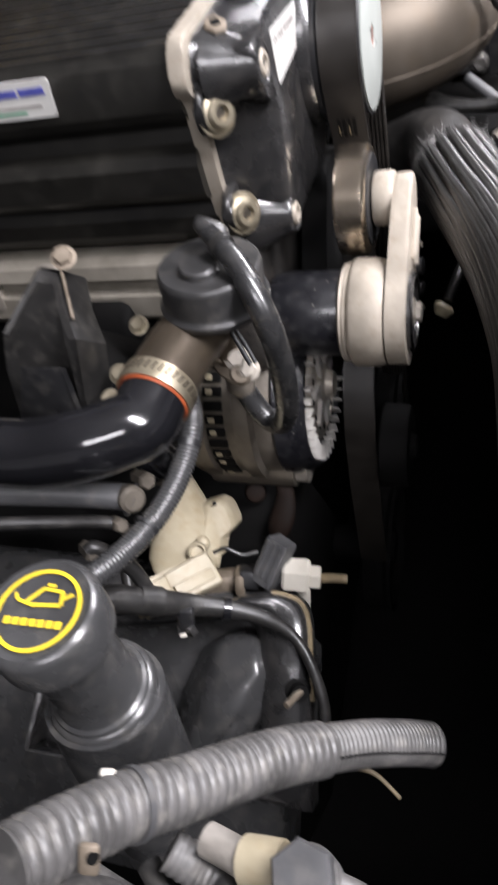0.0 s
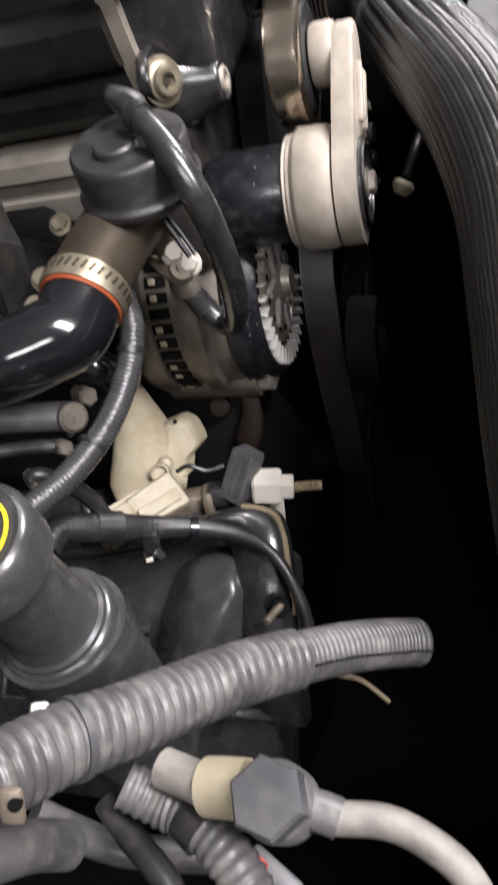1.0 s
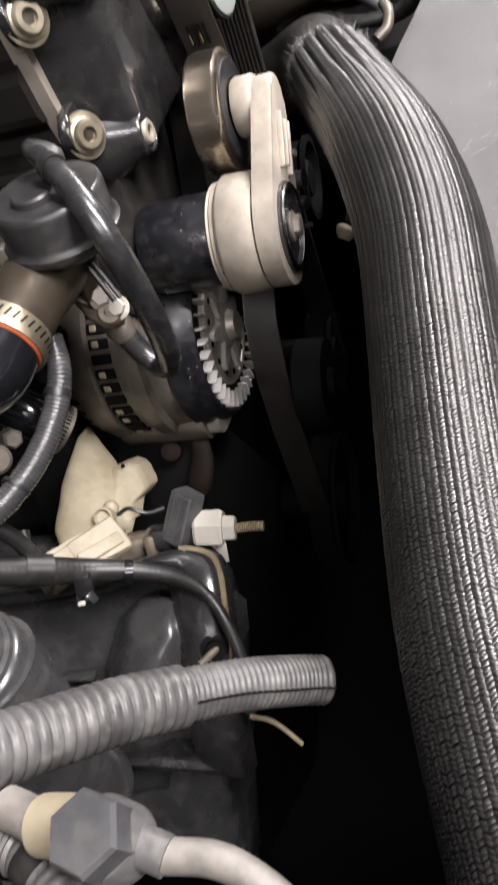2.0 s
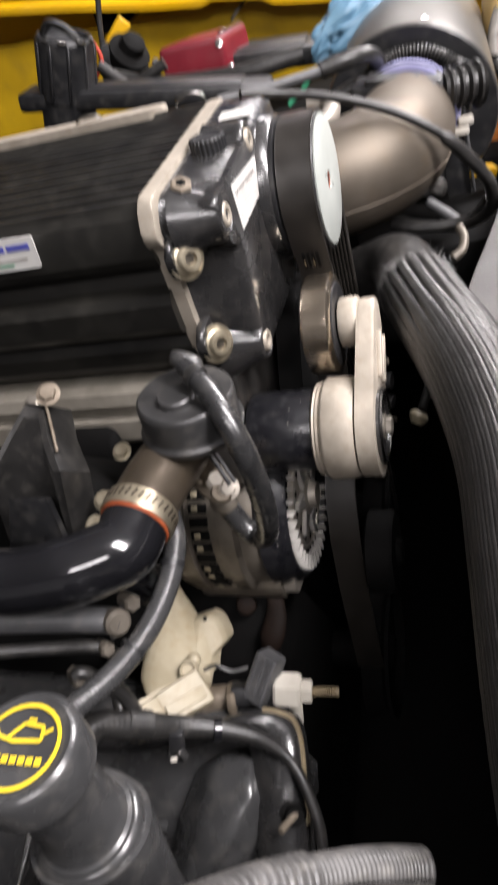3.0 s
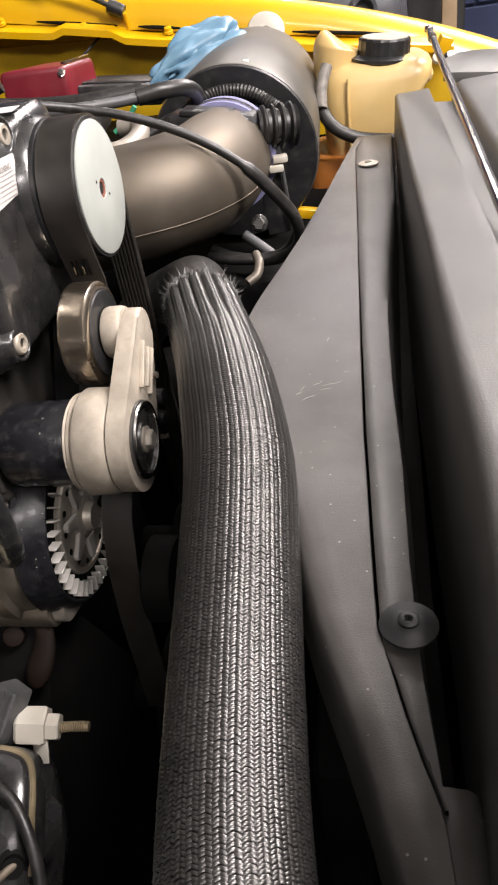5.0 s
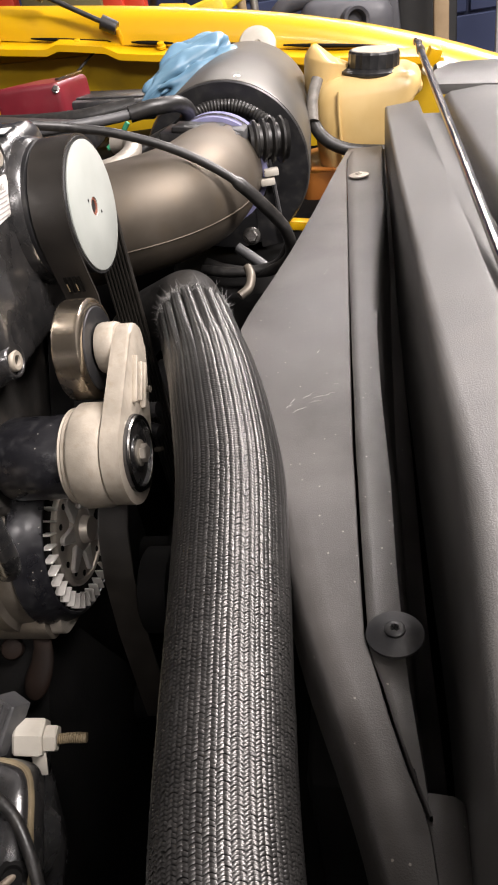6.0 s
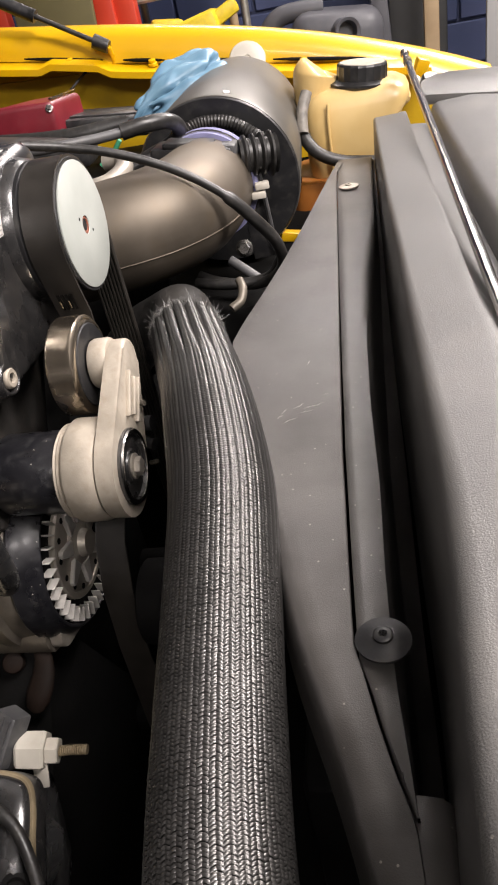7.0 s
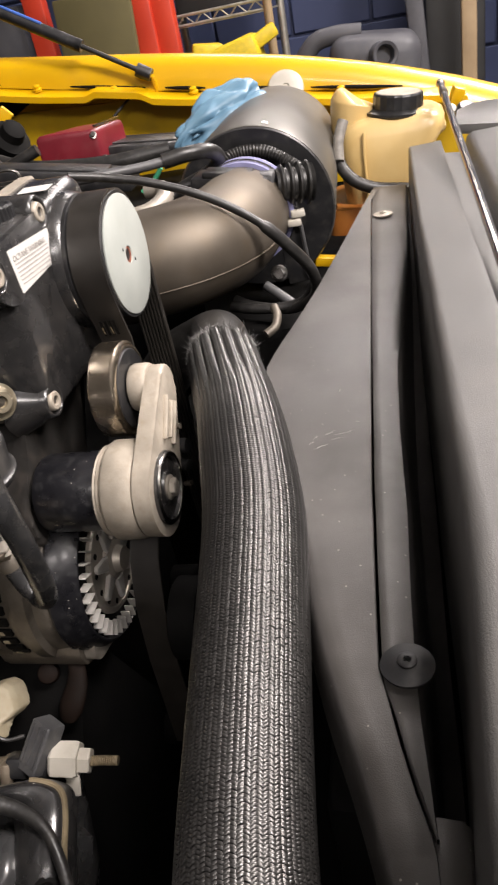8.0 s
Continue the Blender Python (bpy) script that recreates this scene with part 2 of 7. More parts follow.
    wood=material("pale_timber", (0.4, 0.29, 0.17), (0.3, 0.21, 0.12), 0.6, 0, 8, 0.05, 120, 0.1),
)


# ---- builders ----
def thing(name, at, label, category, group=""):
    ob = new(name)
    ob.location = at
    ob.empty_display_size = 0.02
    return tagged(ob, label, category, group)


def finish(name, bm, mat, angle=38):
    bmesh.ops.remove_doubles(bm, verts=bm.verts, dist=1e-6)
    bmesh.ops.recalc_face_normals(bm, faces=bm.faces)
    me = bpy.data.meshes.new(name)
    bm.to_mesh(me)
    bm.free()
    for p in me.polygons:
        p.use_smooth = True
    me.set_sharp_from_angle(angle=radians(angle))
    me.materials.append(M[mat])
    return me


def part(name, bm, mat, parent, label="", angle=38):
    ob = new(name, finish(name, bm, mat, angle))
    ob.parent = parent
    if parent.type == "EMPTY":
        ob.matrix_parent_inverse = Matrix.Translation(-parent.location)
    if label:
        ob["label"] = label
    return ob


def setting(name, bm, mat, label, category):
    return tagged(new(name, finish(name, bm, mat)), label, category, kind="structure")


def basis(axis):
    a = Vector(axis).normalized()
    u = a.orthogonal().normalized() if abs(a.z) > 0.9 else a.cross(Vector((0, 0, 1))).normalized()
    return a, u, a.cross(u)


def smooth_path(pts, res=8):
    p = [Vector(q) for q in pts]
    if len(p) < 3 or res < 2:
        return p
    p = [p[0] * 2 - p[1]] + p + [p[-1] * 2 - p[-2]]
    out = []
    for i in range(1, len(p) - 2):
        a, b, c, d = p[i - 1:i + 3]
        for k in range(res):
            t = k / res
            out.append(0.5 * ((2 * b) + (c - a) * t + (2 * a - 5 * b + 4 * c - d) * t * t + (3 * b - a - 3 * c + d) * t ** 3))
    return out + [p[-2]]


def path_frames(p):
    out, n0 = [], None
    for i, q in enumerate(p):
        t = (p[min(i + 1, len(p) - 1)] - p[max(i - 1, 0)]).normalized()
        if n0 is None:
            n0 = t.orthogonal().normalized()
        n0 = (n0 - t * n0.dot(t)).normalized()
        out.append((q, t, n0, t.cross(n0)))
    return out


def tube(bm, pts, r, seg=18, res=8, caps=True, wave=None):
    """A round tube along a smooth line; r a number or a function of 0..1; wave adds ridges by metres along."""
    fr = path_frames(smooth_path(pts, res))
    rings, along = [], 0.0
    for i, (q, t, n, b) in enumerate(fr):
        if i:
            along += (q - fr[i - 1][0]).length
        rr = r(i / (len(fr) - 1)) if callable(r) else r
        if wave:
            rr += wave(along)
        rings.append([bm.verts.new(q + (n * math.cos(a) + b * math.sin(a)) * rr)
                      for a in (2 * math.pi * k / seg for k in range(seg))])
    for r0, r1 in zip(rings, rings[1:]):
        for k in range(seg):
            bm.faces.new((r0[k], r0[(k + 1) % seg], r1[(k + 1) % seg], r1[k]))
    if caps:
        bm.faces.new(rings[0][::-1]), bm.faces.new(rings[-1])
    return bm


def even_path(pts, step):
    """Points at even steps along a smooth line."""
    p = smooth_path(pts, 24)
    out, need = [p[0]], step
    for a, b in zip(p, p[1:]):
        d = (b - a).length
        while d >= need:
            a = a + (b - a) * (need / d)
            out.append(a)
            d, need = (b - a).length, step
        need -= d
    return out


def lathe(bm, origin, axis, profile, seg=40, closed=False):
    """Turns (height, radius) pairs about an axis."""
    o = Vector(origin)
    a, u, v = basis(axis)
    rings = []
    for h, r in profile:
        if r < 1e-6:
            rings.append([bm.verts.new(o + a * h)])
        else:
            rings.append([bm.verts.new(o + a * h + (u * math.cos(t) + v * math.sin(t)) * r)
                          for t in (2 * math.pi * k / seg for k in range(seg))])
    for r0, r1 in zip(rings, rings[1:]):
        for k in range(seg):
            q = [r0[k % len(r0)], r0[(k + 1) % len(r0)], r1[(k + 1) % len(r1)], r1[k % len(r1)]]
            q = [w for i, w in enumerate(q) if w not in q[:i]]
            if len(q) > 2:
                bm.faces.new(q)
    for r in (rings[0], rings[-1]):
        if len(r) > 1 and not closed:
            bm.faces.new(r)
    return bm


def disc_profile(h0, h1, r, bevel=0.001, inner=0.0):
    return [(h0, inner), (h0, r - bevel), (h0 + bevel * 0.3, r - bevel * 0.3), (h0 + bevel, r),
            (h1 - bevel, r), (h1 - bevel * 0.3, r - bevel * 0.3), (h1, r - bevel), (h1, inner)]


def prism(bm, loop, frame_of, depth, bevel=0.001, segs=2):
    """A plate: a 2D outline (u, v) placed by frame_of(u, v) -> point, pushed along depth (vector)."""
    a = [bm.verts.new(Vector(frame_of(u, v))) for u, v in loop]
    b = [bm.verts.new(w.co + Vector(depth)) for w in a]
    n = len(a)
    fs = [bm.faces.new(a[::-1]), bm.faces.new(b)]
    for k in range(n):
        fs.append(bm.faces.new((a[k], a[(k + 1) % n], b[(k + 1) % n], b[k])))
    if bevel:
        es = list({e for f in fs[:2] for e in f.edges})
        bmesh.ops.bevel(bm, geom=es, offset=bevel, segments=segs, affect="EDGES", profile=0.5, clamp_overlap=True)
    return bm


def box(bm, centre, size, turn=(0, 0, 0), bevel=0.002, segs=2):
    m = pose(*centre, *turn) @ Matrix.Diagonal((*size, 1))
    vs = bmesh.ops.create_cube(bm, size=1, matrix=m)["verts"]
    if bevel:
        es = list({e for v in vs for e in v.link_edges})
        bmesh.ops.bevel(bm, geom=es, offset=bevel, segments=segs, affect="EDGES", profile=0.5, clamp_overlap=True)
    return bm


def loft(bm, sections, caps=True):
    rings = [[bm.verts.new(Vector(p)) for p in s] for s in sections]
    n = len(rings[0])
    for r0, r1 in zip(rings, rings[1:]):
        for k in range(n):
            bm.faces.new((r0[k], r0[(k + 1) % n], r1[(k + 1) % n], r1[k]))
    if caps:
        bm.faces.new(rings[0][::-1]), bm.faces.new(rings[-1])
    return bm


def rounded(loop, r, segs=4):
    """Rounds the corners of a closed 2D outline."""
    out, n = [], len(loop)
    for i in range(n):
        p0, p1, p2 = Vector(loop[i - 1]), Vector(loop[i]), Vector(loop[(i + 1) % n])
        a, b = p0 - p1, p2 - p1
        k = min(r, a.length * 0.45, b.length * 0.45)
        s, e = p1 + a.normalized() * k, p1 + b.normalized() * k
        for j in range(segs + 1):
            t = j / segs
            out.append(tuple(s * (1 - t) ** 2 + p1 * 2 * t * (1 - t) + e * t * t))
    return out


def B():
    return bmesh.new()


def yz(x):
    return lambda u, v: (x, u, v)


def socket_bolt(parent, at, axis, r, mat="zinc", washer=True, name="bolt", label=""):
    """Cap screw with a stepped washer and a hexagon socket."""
    a, u, v = basis(axis)
    o = Vector(at)
    bm = B()
    h0 = -r * 0.8
    prof = [(h0, 0), (h0, r * 1.4), (h0 + r * 0.14, r * 1.45), (h0 + r * 0.2, r * 1.4), (h0 + r * 0.22, r * 1.2), (h0 + r * 0.42, r * 1.16), (h0 + r * 0.46, r * 1.1)] if washer else [(h0, 0), (h0, r * 0.9)]
    prof += [(h0 + r * 0.52, r * 0.98), (-r * 0.1, r * 0.9), (0, r * 0.8), (0, r * 0.48), (-r * 0.3, r * 0.42), (-r * 0.3, 0)]
    lathe(bm, o, a, prof, 28)
    bolt = part(name, bm, mat, parent, label)
    bm = B()
    lathe(bm, o - a * r * 0.27, a, [(0, 0), (0, r * 0.4)], 6)
    part("socket", bm, "cast_dull", bolt)
    return bolt


def hex_bolt(parent, at, axis, r, mat="chrome", name="bolt", label=""):
    bm = B()
    lathe(bm, at, axis, [(-r * 0.9, 0), (-r * 0.9, r * 1.35), (-r * 0.7, r * 1.4), (-r * 0.6, r * 1.0)], 24)
    lathe(bm, at, axis, [(-r * 0.65, r), (-r * 0.1, r), (0, r * 0.85), (0, 0)], 6)
    return part(name, bm, mat, parent, label, 20)


# ---- the workshop ----
bm = B()
box(bm, (0, 0.5, -0.05), (9, 9.4, 0.1), bevel=0)
setting("floor", bm, "concrete", "worn grey concrete workshop floor", "floor")
bm = B()
box(bm, (0, 0.5, 3.45), (9, 9.4, 0.1), bevel=0)
setting("ceiling", bm, "room_wall", "plain grey workshop ceiling", "ceiling")
for nm, c, s in (("wall_west", (-4.55, 0.5, 1.7), (0.1, 9.4, 3.4)), ("wall_east", (4.55, 0.5, 1.7), (0.1, 9.4, 3.4)),
                 ("wall_south", (0, -4.25, 1.7), (9, 0.1, 3.4))):
    bm = B()
    box(bm, c, s, bevel=0)
    setting(nm, bm, "dark_wall" if nm == "wall_west" else "room_wall", "plain grey plastered workshop wall", "wall")
bm = B()
box(bm, (0, 4.3, 1.7), (9, 0.1, 3.4), bevel=0)
wall_far = setting("wall_north", bm, "mortar", "blue painted concrete block wall", "wall")

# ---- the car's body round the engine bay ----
# tray, firewall and lower aprons: the bay's shade is put into their colour
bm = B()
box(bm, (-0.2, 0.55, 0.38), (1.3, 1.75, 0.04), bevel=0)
setting("bay_floor", bm, "engine_dark", "grimy tray under the engine, near-black to stand for shade", "undertray")
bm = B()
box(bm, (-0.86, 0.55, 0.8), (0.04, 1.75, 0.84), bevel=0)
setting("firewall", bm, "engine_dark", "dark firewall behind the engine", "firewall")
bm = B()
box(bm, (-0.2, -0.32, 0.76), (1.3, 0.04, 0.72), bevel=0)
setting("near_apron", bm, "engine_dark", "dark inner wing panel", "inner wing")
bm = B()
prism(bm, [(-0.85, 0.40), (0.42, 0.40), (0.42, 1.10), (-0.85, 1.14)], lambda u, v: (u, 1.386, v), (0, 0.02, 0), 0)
setting("far_apron_lower", bm, "engine_dark", "lower inner wing panel, coloured near-black for shade", "inner wing")
bm = B()
prism(bm, [(-0.85, 1.14), (0.42, 1.10), (0.42, 1.20), (0.2, 1.255), (-0.1, 1.295), (-0.85, 1.335)],
      lambda u, v: (u, 1.385, v), (0, 0.02, 0), 0)
setting("far_apron", bm, "yellow_dull", "yellow inner wing panel with grime", "inner wing")


def fender():
    """Far wing: rolled top edge with a lip, falling towards the nose."""
    t = thing("fender", (-0.1, 1.42, 1.2), "glossy yellow car fender with folded inner lip", "fender")
    xs = [-0.95 + 0.05 * i for i in range(30)]

    def top(x):
        return 1.3306 - 0.174 * x - 0.1297 * x * x - 0.1578 * x ** 3

    def lip_z(x):
        return 1.2835 - 0.158 * x + 0.0312 * x * x

    def sec(x, out):
        z = top(x)
        bow = -0.03 * max(0, x) ** 2
        return [(x, 1.37 + bow, min(z - 0.018, lip_z(x) + 0.006)), (x, 1.372 + bow, min(z - 0.014, lip_z(x) + 0.02)), (x, 1.378 + bow, z - 0.004), (x, 1.39 + bow, z + 0.008), (x, 1.408 + bow, z + 0.013),
                (x, 1.43 + bow, z + 0.012), (x, 1.47 + bow, z - 0.005), (x, 1.50 + bow, z - 0.05), (x, 1.52 + bow, z - 0.3),
                (x, 1.515 + bow, z - 0.3), (x, 1.495 + bow, z - 0.052), (x, 1.465 + bow, z - 0.01), (x, 1.43 + bow, z + 0.006),
                (x, 1.408 + bow, z + 0.007), (x, 1.393 + bow, z + 0.003), (x, 1.381 + bow, z - 0.012), (x, 1.376 + bow, min(z - 0.018, lip_z(x) + 0.006))]
    bm = B()
    loft(bm, [sec(x, 0) for x in xs])
    part("outer_panel", bm, "yellow_paint", t)
    bm = B()
    lip = []
    for x in [-0.9 + 0.02 * i for i in range(66)]:
        z = lip_z(x) + 0.0012 * math.sin(x * 23) + (0.008 if abs(x + 0.17) < 0.05 else 0)
        bow = -0.03 * max(0, x) ** 2
        lip.append([(x, 1.345 + bow, z), (x, 1.385 + bow, z + 0.008), (x, 1.385 + bow, z + 0.004), (x, 1.345 + bow, z - 0.005), (x, 1.342 + bow, z - 0.012), (x, 1.339 + bow, z - 0.012), (x, 1.339 + bow, z - 0.002)])
    loft(bm, lip)
    part("inner_lip", bm, "yellow_paint", t, "folded yellow flange along the inner edge")
    for x0, x1 in ((-0.62, -0.4), (-0.27, -0.135), (-0.10, -0.03), (0.01, 0.11), (0.15, 0.3)):
        bm = B()
        pts = [(x0 + (x1 - x0) * i / 6, 1.3655 - 0.03 * max(0, x0 + (x1 - x0) * i / 6) ** 2, lip_z(x0 + (x1 - x0) * i / 6) + 0.0115) for i in range(7)]
        tube(bm, pts, lambda s: 0.003 * math.sin(math.pi * min(0.97, max(0.03, s))) ** 0.4, 8, 2)
        part("edge_gap", bm, "engine_dark", t, "dark gap under the wing edge")
    for x in (-0.33, -0.19, -0.05, 0.2):
        bm = B()
        lathe(bm, (x, 1.36, lip_z(x) + 0.008), (0, -0.3, 1), [(-0.004, 0), (-0.004, 0.008), (0, 0.008), (0.001, 0.006), (0.005, 0.006), (0.006, 0.004), (0.006, 0)], 12)
        part("bolt", bm, "yellow_paint", t)
    return t


fender()


# ---- supercharger ----
def supercharger():
    t = thing("supercharger", (-0.1, 0.52, 1.19), "black ribbed supercharger with bare metal flange", "supercharger")
    prof = [(0.427, 1.317), (0.421, 1.312), (0.418, 1.303), (0.418, 1.287), (0.421, 1.281), (0.429, 1.278), (0.431, 1.272), (0.429, 1.264),
            (0.421, 1.260), (0.418, 1.254), (0.419, 1.236), (0.422, 1.231), (0.432, 1.228), (0.434, 1.222), (0.431, 1.214), (0.432, 1.202),
            (0.438, 1.193), (0.45, 1.189), (0.62, 1.189), (0.625, 1.30)]
    top = []
    for i in range(13):
        y = 0.612 - i * 0.0145
        z = 1.318 + (y - 0.43) * 0.045
        top += [(y, z), (y - 0.004, z), (y - 0.006, z - 0.004), (y - 0.0125, z - 0.004)]
    bm = B()
    loft(bm, [[(x, u, v) for u, v in prof + top] for x in (-0.62, -0.4, -0.2, -0.012)])
    part("case", bm, "case_black", t, angle=25)
    bm = B()
    prism(bm, rounded([(-0.36, 0.606), (-0.068, 0.606), (-0.056, 0.612), (-0.056, 0.620), (-0.36, 0.620)], 0.003), lambda u, v: (u, v, 1.318), (0, 0, 0.0125), 0.002, 2)
    part("rear_rail", bm, "cast_pale", t, "bare aluminium rail along the back of the case")
    for x in (-0.034, -0.125):
        bm = B()
        tube(bm, [(x - 0.014, 0.612, 1.322), (x - 0.010, 0.612, 1.332), (x, 0.613, 1.3345), (x + 0.010, 0.614, 1.332), (x + 0.013, 0.614, 1.323)], 0.0014, 8, 4)
        part("wire_clip", bm, "chrome", t, "bright wire clip")
    bm = B()
    fl = rounded([(0.603, 1.3300), (0.576, 1.3293), (0.421, 1.3225), (0.411, 1.300), (0.423, 1.288), (0.427, 1.235), (0.433, 1.203), (0.45, 1.183), (0.603, 1.183)], 0.006)
    prism(bm, fl, yz(-0.0135), (0.0098, 0, 0), 0.0012)
    part("flange", bm, "cast_pale", t, "bare aluminium flange plate")
    a = rounded([(0.602, 1.3282), (0.576, 1.3275), (0.430, 1.3185), (0.4185, 1.300), (0.431, 1.286), (0.434, 1.235), (0.440, 1.203), (0.455, 1.187), (0.608, 1.187)], 0.008)
    b = rounded([(0.600, 1.327), (0.576, 1.3265), (0.436, 1.3175), (0.4255, 1.299), (0.436, 1.284), (0.438, 1.235), (0.443, 1.202), (0.458, 1.187), (0.605, 1.187)], 0.01)
    c = rounded([(0.605, 1.3265), (0.580, 1.3255), (0.447, 1.3165), (0.4395, 1.296), (0.449, 1.276), (0.447, 1.235), (0.444, 1.204), (0.456, 1.189), (0.605, 1.189)], 0.012)
    d = rounded([(0.602, 1.318), (0.578, 1.317), (0.455, 1.3095), (0.4475, 1.295), (0.457, 1.276), (0.455, 1.235), (0.451, 1.208), (0.463, 1.195), (0.6, 1.195)], 0.012)
    bm = B()
    loft(bm, [[(-0.004, *p) for p in a], [(0.006, *p) for p in b], [(0.027, *p) for p in c], [(0.032, *[(q + r) / 2 for q, r in zip(p, o)]) for p, o in zip(c, d)], [(0.0335, *p) for p in d]])
    part("front_housing", bm, "gloss_black", t, "satin black cast front housing", 70)
    bm = B()
    pad = rounded([(0.4275, 1.3130), (0.470, 1.3170), (0.534, 1.3215), (0.531, 1.279), (0.470, 1.2735), (0.446, 1.2755), (0.4285, 1.288)], 0.007)
    prism(bm, pad, yz(0.016), (0.0172, 0, 0), 0.0062, 4)
    part("label_pad", bm, "gloss_black", t, "raised pad under the warning sticker", 60)
    # mounting ears with plated cap screws
    for y, z, x, r in ((0.421, 1.2825, 0.0095, 0.0092), (0.4245, 1.2180, 0.0105, 0.0092)):
        bm = B()
        loop = rounded([(y - 0.008, z + 0.013), (y + 0.03, z + 0.016), (y + 0.03, z - 0.016), (y - 0.003, z - 0.013), (y - 0.010, z - 0.002)], 0.007, 6)
        prism(bm, loop, yz(-0.0035), (x - 0.004, 0, 0), 0.003, 3)
        part("ear", bm, "gloss_black", t)
        socket_bolt(t, (x + 0.001, y - 0.001, z), (0.8, -0.55, 0.2), r, "zinc", label="yellow-plated socket screw with stepped washer")
    for y, z, x, flare in ((0.4540, 1.1998, 0.0345, 0.7), (0.4400, 1.2985, 0.0345, 0.6), (0.5211, 1.3165, 0.0345, 0.15)):
        bm = B()
        lathe(bm, (0, y, z), (1, -0.04, 0.03), [(0.004, 0)] + [(h, 0.0128 + (q - 0.0128) * flare) for h, q in ((0.004, 0.030), (0.010, 0.0262), (0.016, 0.0215), (0.021, 0.0178), (0.0255, 0.0152), (0.029, 0.0136))] + [ (x - 0.003, 0.0126), (x - 0.0012, 0.0117), (x - 0.0008, 0.0106), (x - 0.0016, 0.0098), (x - 0.0048, 0.0092), (x - 0.0048, 0)], 40)
        part("boss", bm, "gloss_black", t, "", 70)
        socket_bolt(t, (x, y - 0.04 * x, z + 0.03 * x), (1, -0.04, 0.03), 0.0078, "cast_pale", False, label="pale steel socket screw")
    # oil fill plug with a knurled edge, small vent bolt
    bm = B()
    o = Vector((0.011, 0.502, 1.3165))
    rings = []
    for h, s in ((0, 1), (0.012, 1), (0.0135, 0.93), (0.0137, 0.8), (0.0127, 0.76)):
        rings.append([bm.verts.new(o + Vector((math.cos(2 * math.pi * k / 96) * (0.0125 if k % 4 < 2 else 0.0118) * s, math.sin(2 * math.pi * k / 96) * (0.0125 if k % 4 < 2 else 0.0118) * s, h))) for k in range(96)])
    for r0, r1 in zip(rings, rings[1:]):
        for k in range(96):
            bm.faces.new((r0[k], r0[(k + 1) % 96], r1[(k + 1) % 96], r1[k]))
    bm.faces.new(rings[-1])
    part("fill_cap", bm, "satin_black", t, "knurled black oil fill cap", 20)
    vb = (0.010, 0.440, 1.318)
    bm = B()
    lathe(bm, (vb[0], vb[1], 1.3225), (0.35, -0.3, 1), [(-0.008, 0), (-0.008, 0.0072), (-0.001, 0.0072), (0, 0.0062), (0, 0)], 6)
    part("plug", bm, "bracket_alloy", t, "small grey hexagon plug", 20)
    bm = B()
    lathe(bm, (vb[0], vb[1], 1.3227), (0.35, -0.3, 1), [(0, 0), (0, 0.0034)], 6)
    part("plug_socket", bm, "engine_dark", t)
    # stickers
    bm = B()
    s0, s1, s2, s3 = (0.459, 1.309), (0.523, 1.3055), (0.519, 1.282), (0.461, 1.279)
    prism(bm, rounded([s0, s1, s2, s3], 0.002), yz(0.0336), (0.0004, 0, 0), 0)
    lab = part("warning_label", bm, "paper", t, "white warning sticker with OCTANE WARNING heading")
    txt = bpy.data.curves.new("warning_text", "FONT")
    txt.body, txt.size, txt.extrude = "OCTANE WARNING", 0.0056, 0.0001
    ft = new("warning_text_source", txt)
    bpy.context.view_layer.update()
    me = bpy.data.meshes.new_from_object(ft.evaluated_get(bpy.context.evaluated_depsgraph_get()))
    bpy.data.objects.remove(ft)
    me.transform(Matrix(((0, 0, 1, 0.0343), (1, 0, 0, 0.4625), (0, 1, 0, 1.3005), (0, 0, 0, 1))) @ pose(0, 0, 0, 0, 0, -3))
    me.materials.append(M["ink"])
    w = new("lettering", me)
    w.parent = lab
    rnd = random.Random(4)
    for i in range(6):
        z = 1.2975 - i * 0.0028
        y = 0.4635 + 0.0004 * i
        bm = B()
        end = 0.518 - 0.0005 * i - rnd.random() * 0.012
        box(bm, (0.0342, (y + end) / 2, z), (0.0003, end - y, 0.0008), (-2.5, 0, 0), 0)
        part("text_line", bm, "ink", lab)
    bm = B()
    prism(bm, [(0, 0), (0.024, 0), (0.024, 0.014), (0, 0.014)], lambda u, v: (0.006 + u, 0.548 + v, 1.3262 + v * 0.08), (0, 0, 0.0004), 0)
    part("top_label", bm, "paper", t, "small white label on top")
    # maker's label on the case, printing unreadable
    bm = B()
    prism(bm, rounded([(-0.235, 1.293), (-0.0905, 1.2925), (-0.0885, 1.314), (-0.235, 1.3155)], 0.002), lambda u, v: (u, 0.4173, v), (0, -0.0006, 0), 0)
    lab = part("case_label", bm, "paper", t, "white sticker with blue print on the case")
    for x0, x1, z, mt in ((-0.23, -0.15, 1.3055, "ink_blue"), (-0.135, -0.1125, 1.3075, "ink_blue"), (-0.1105, -0.0935, 1.3075, "ink_blue"), (-0.22, -0.098, 1.2995, "ink"), (-0.22, -0.11, 1.2962, "green")):
        bm = B()
        box(bm, ((x0 + x1) / 2, 0.4166, z), (x1 - x0, 0.0004, 0.0042 if mt == "ink_blue" else 0.0013), bevel=0)
        part("text_line", bm, mt, lab)
    # snout and pulley
    cy, cz = 0.5635, 1.2665
    bm = B()
    lathe(bm, (0, cy, cz), (1, 0, 0), [(0.0, 0), (0.0, 0.056), (0.024, 0.0545), (0.034, 0.0535), (0.040, 0.0518), (0.042, 0.050), (0.041, 0.046), (0.036, 0.044), (0.036, 0)], 56)
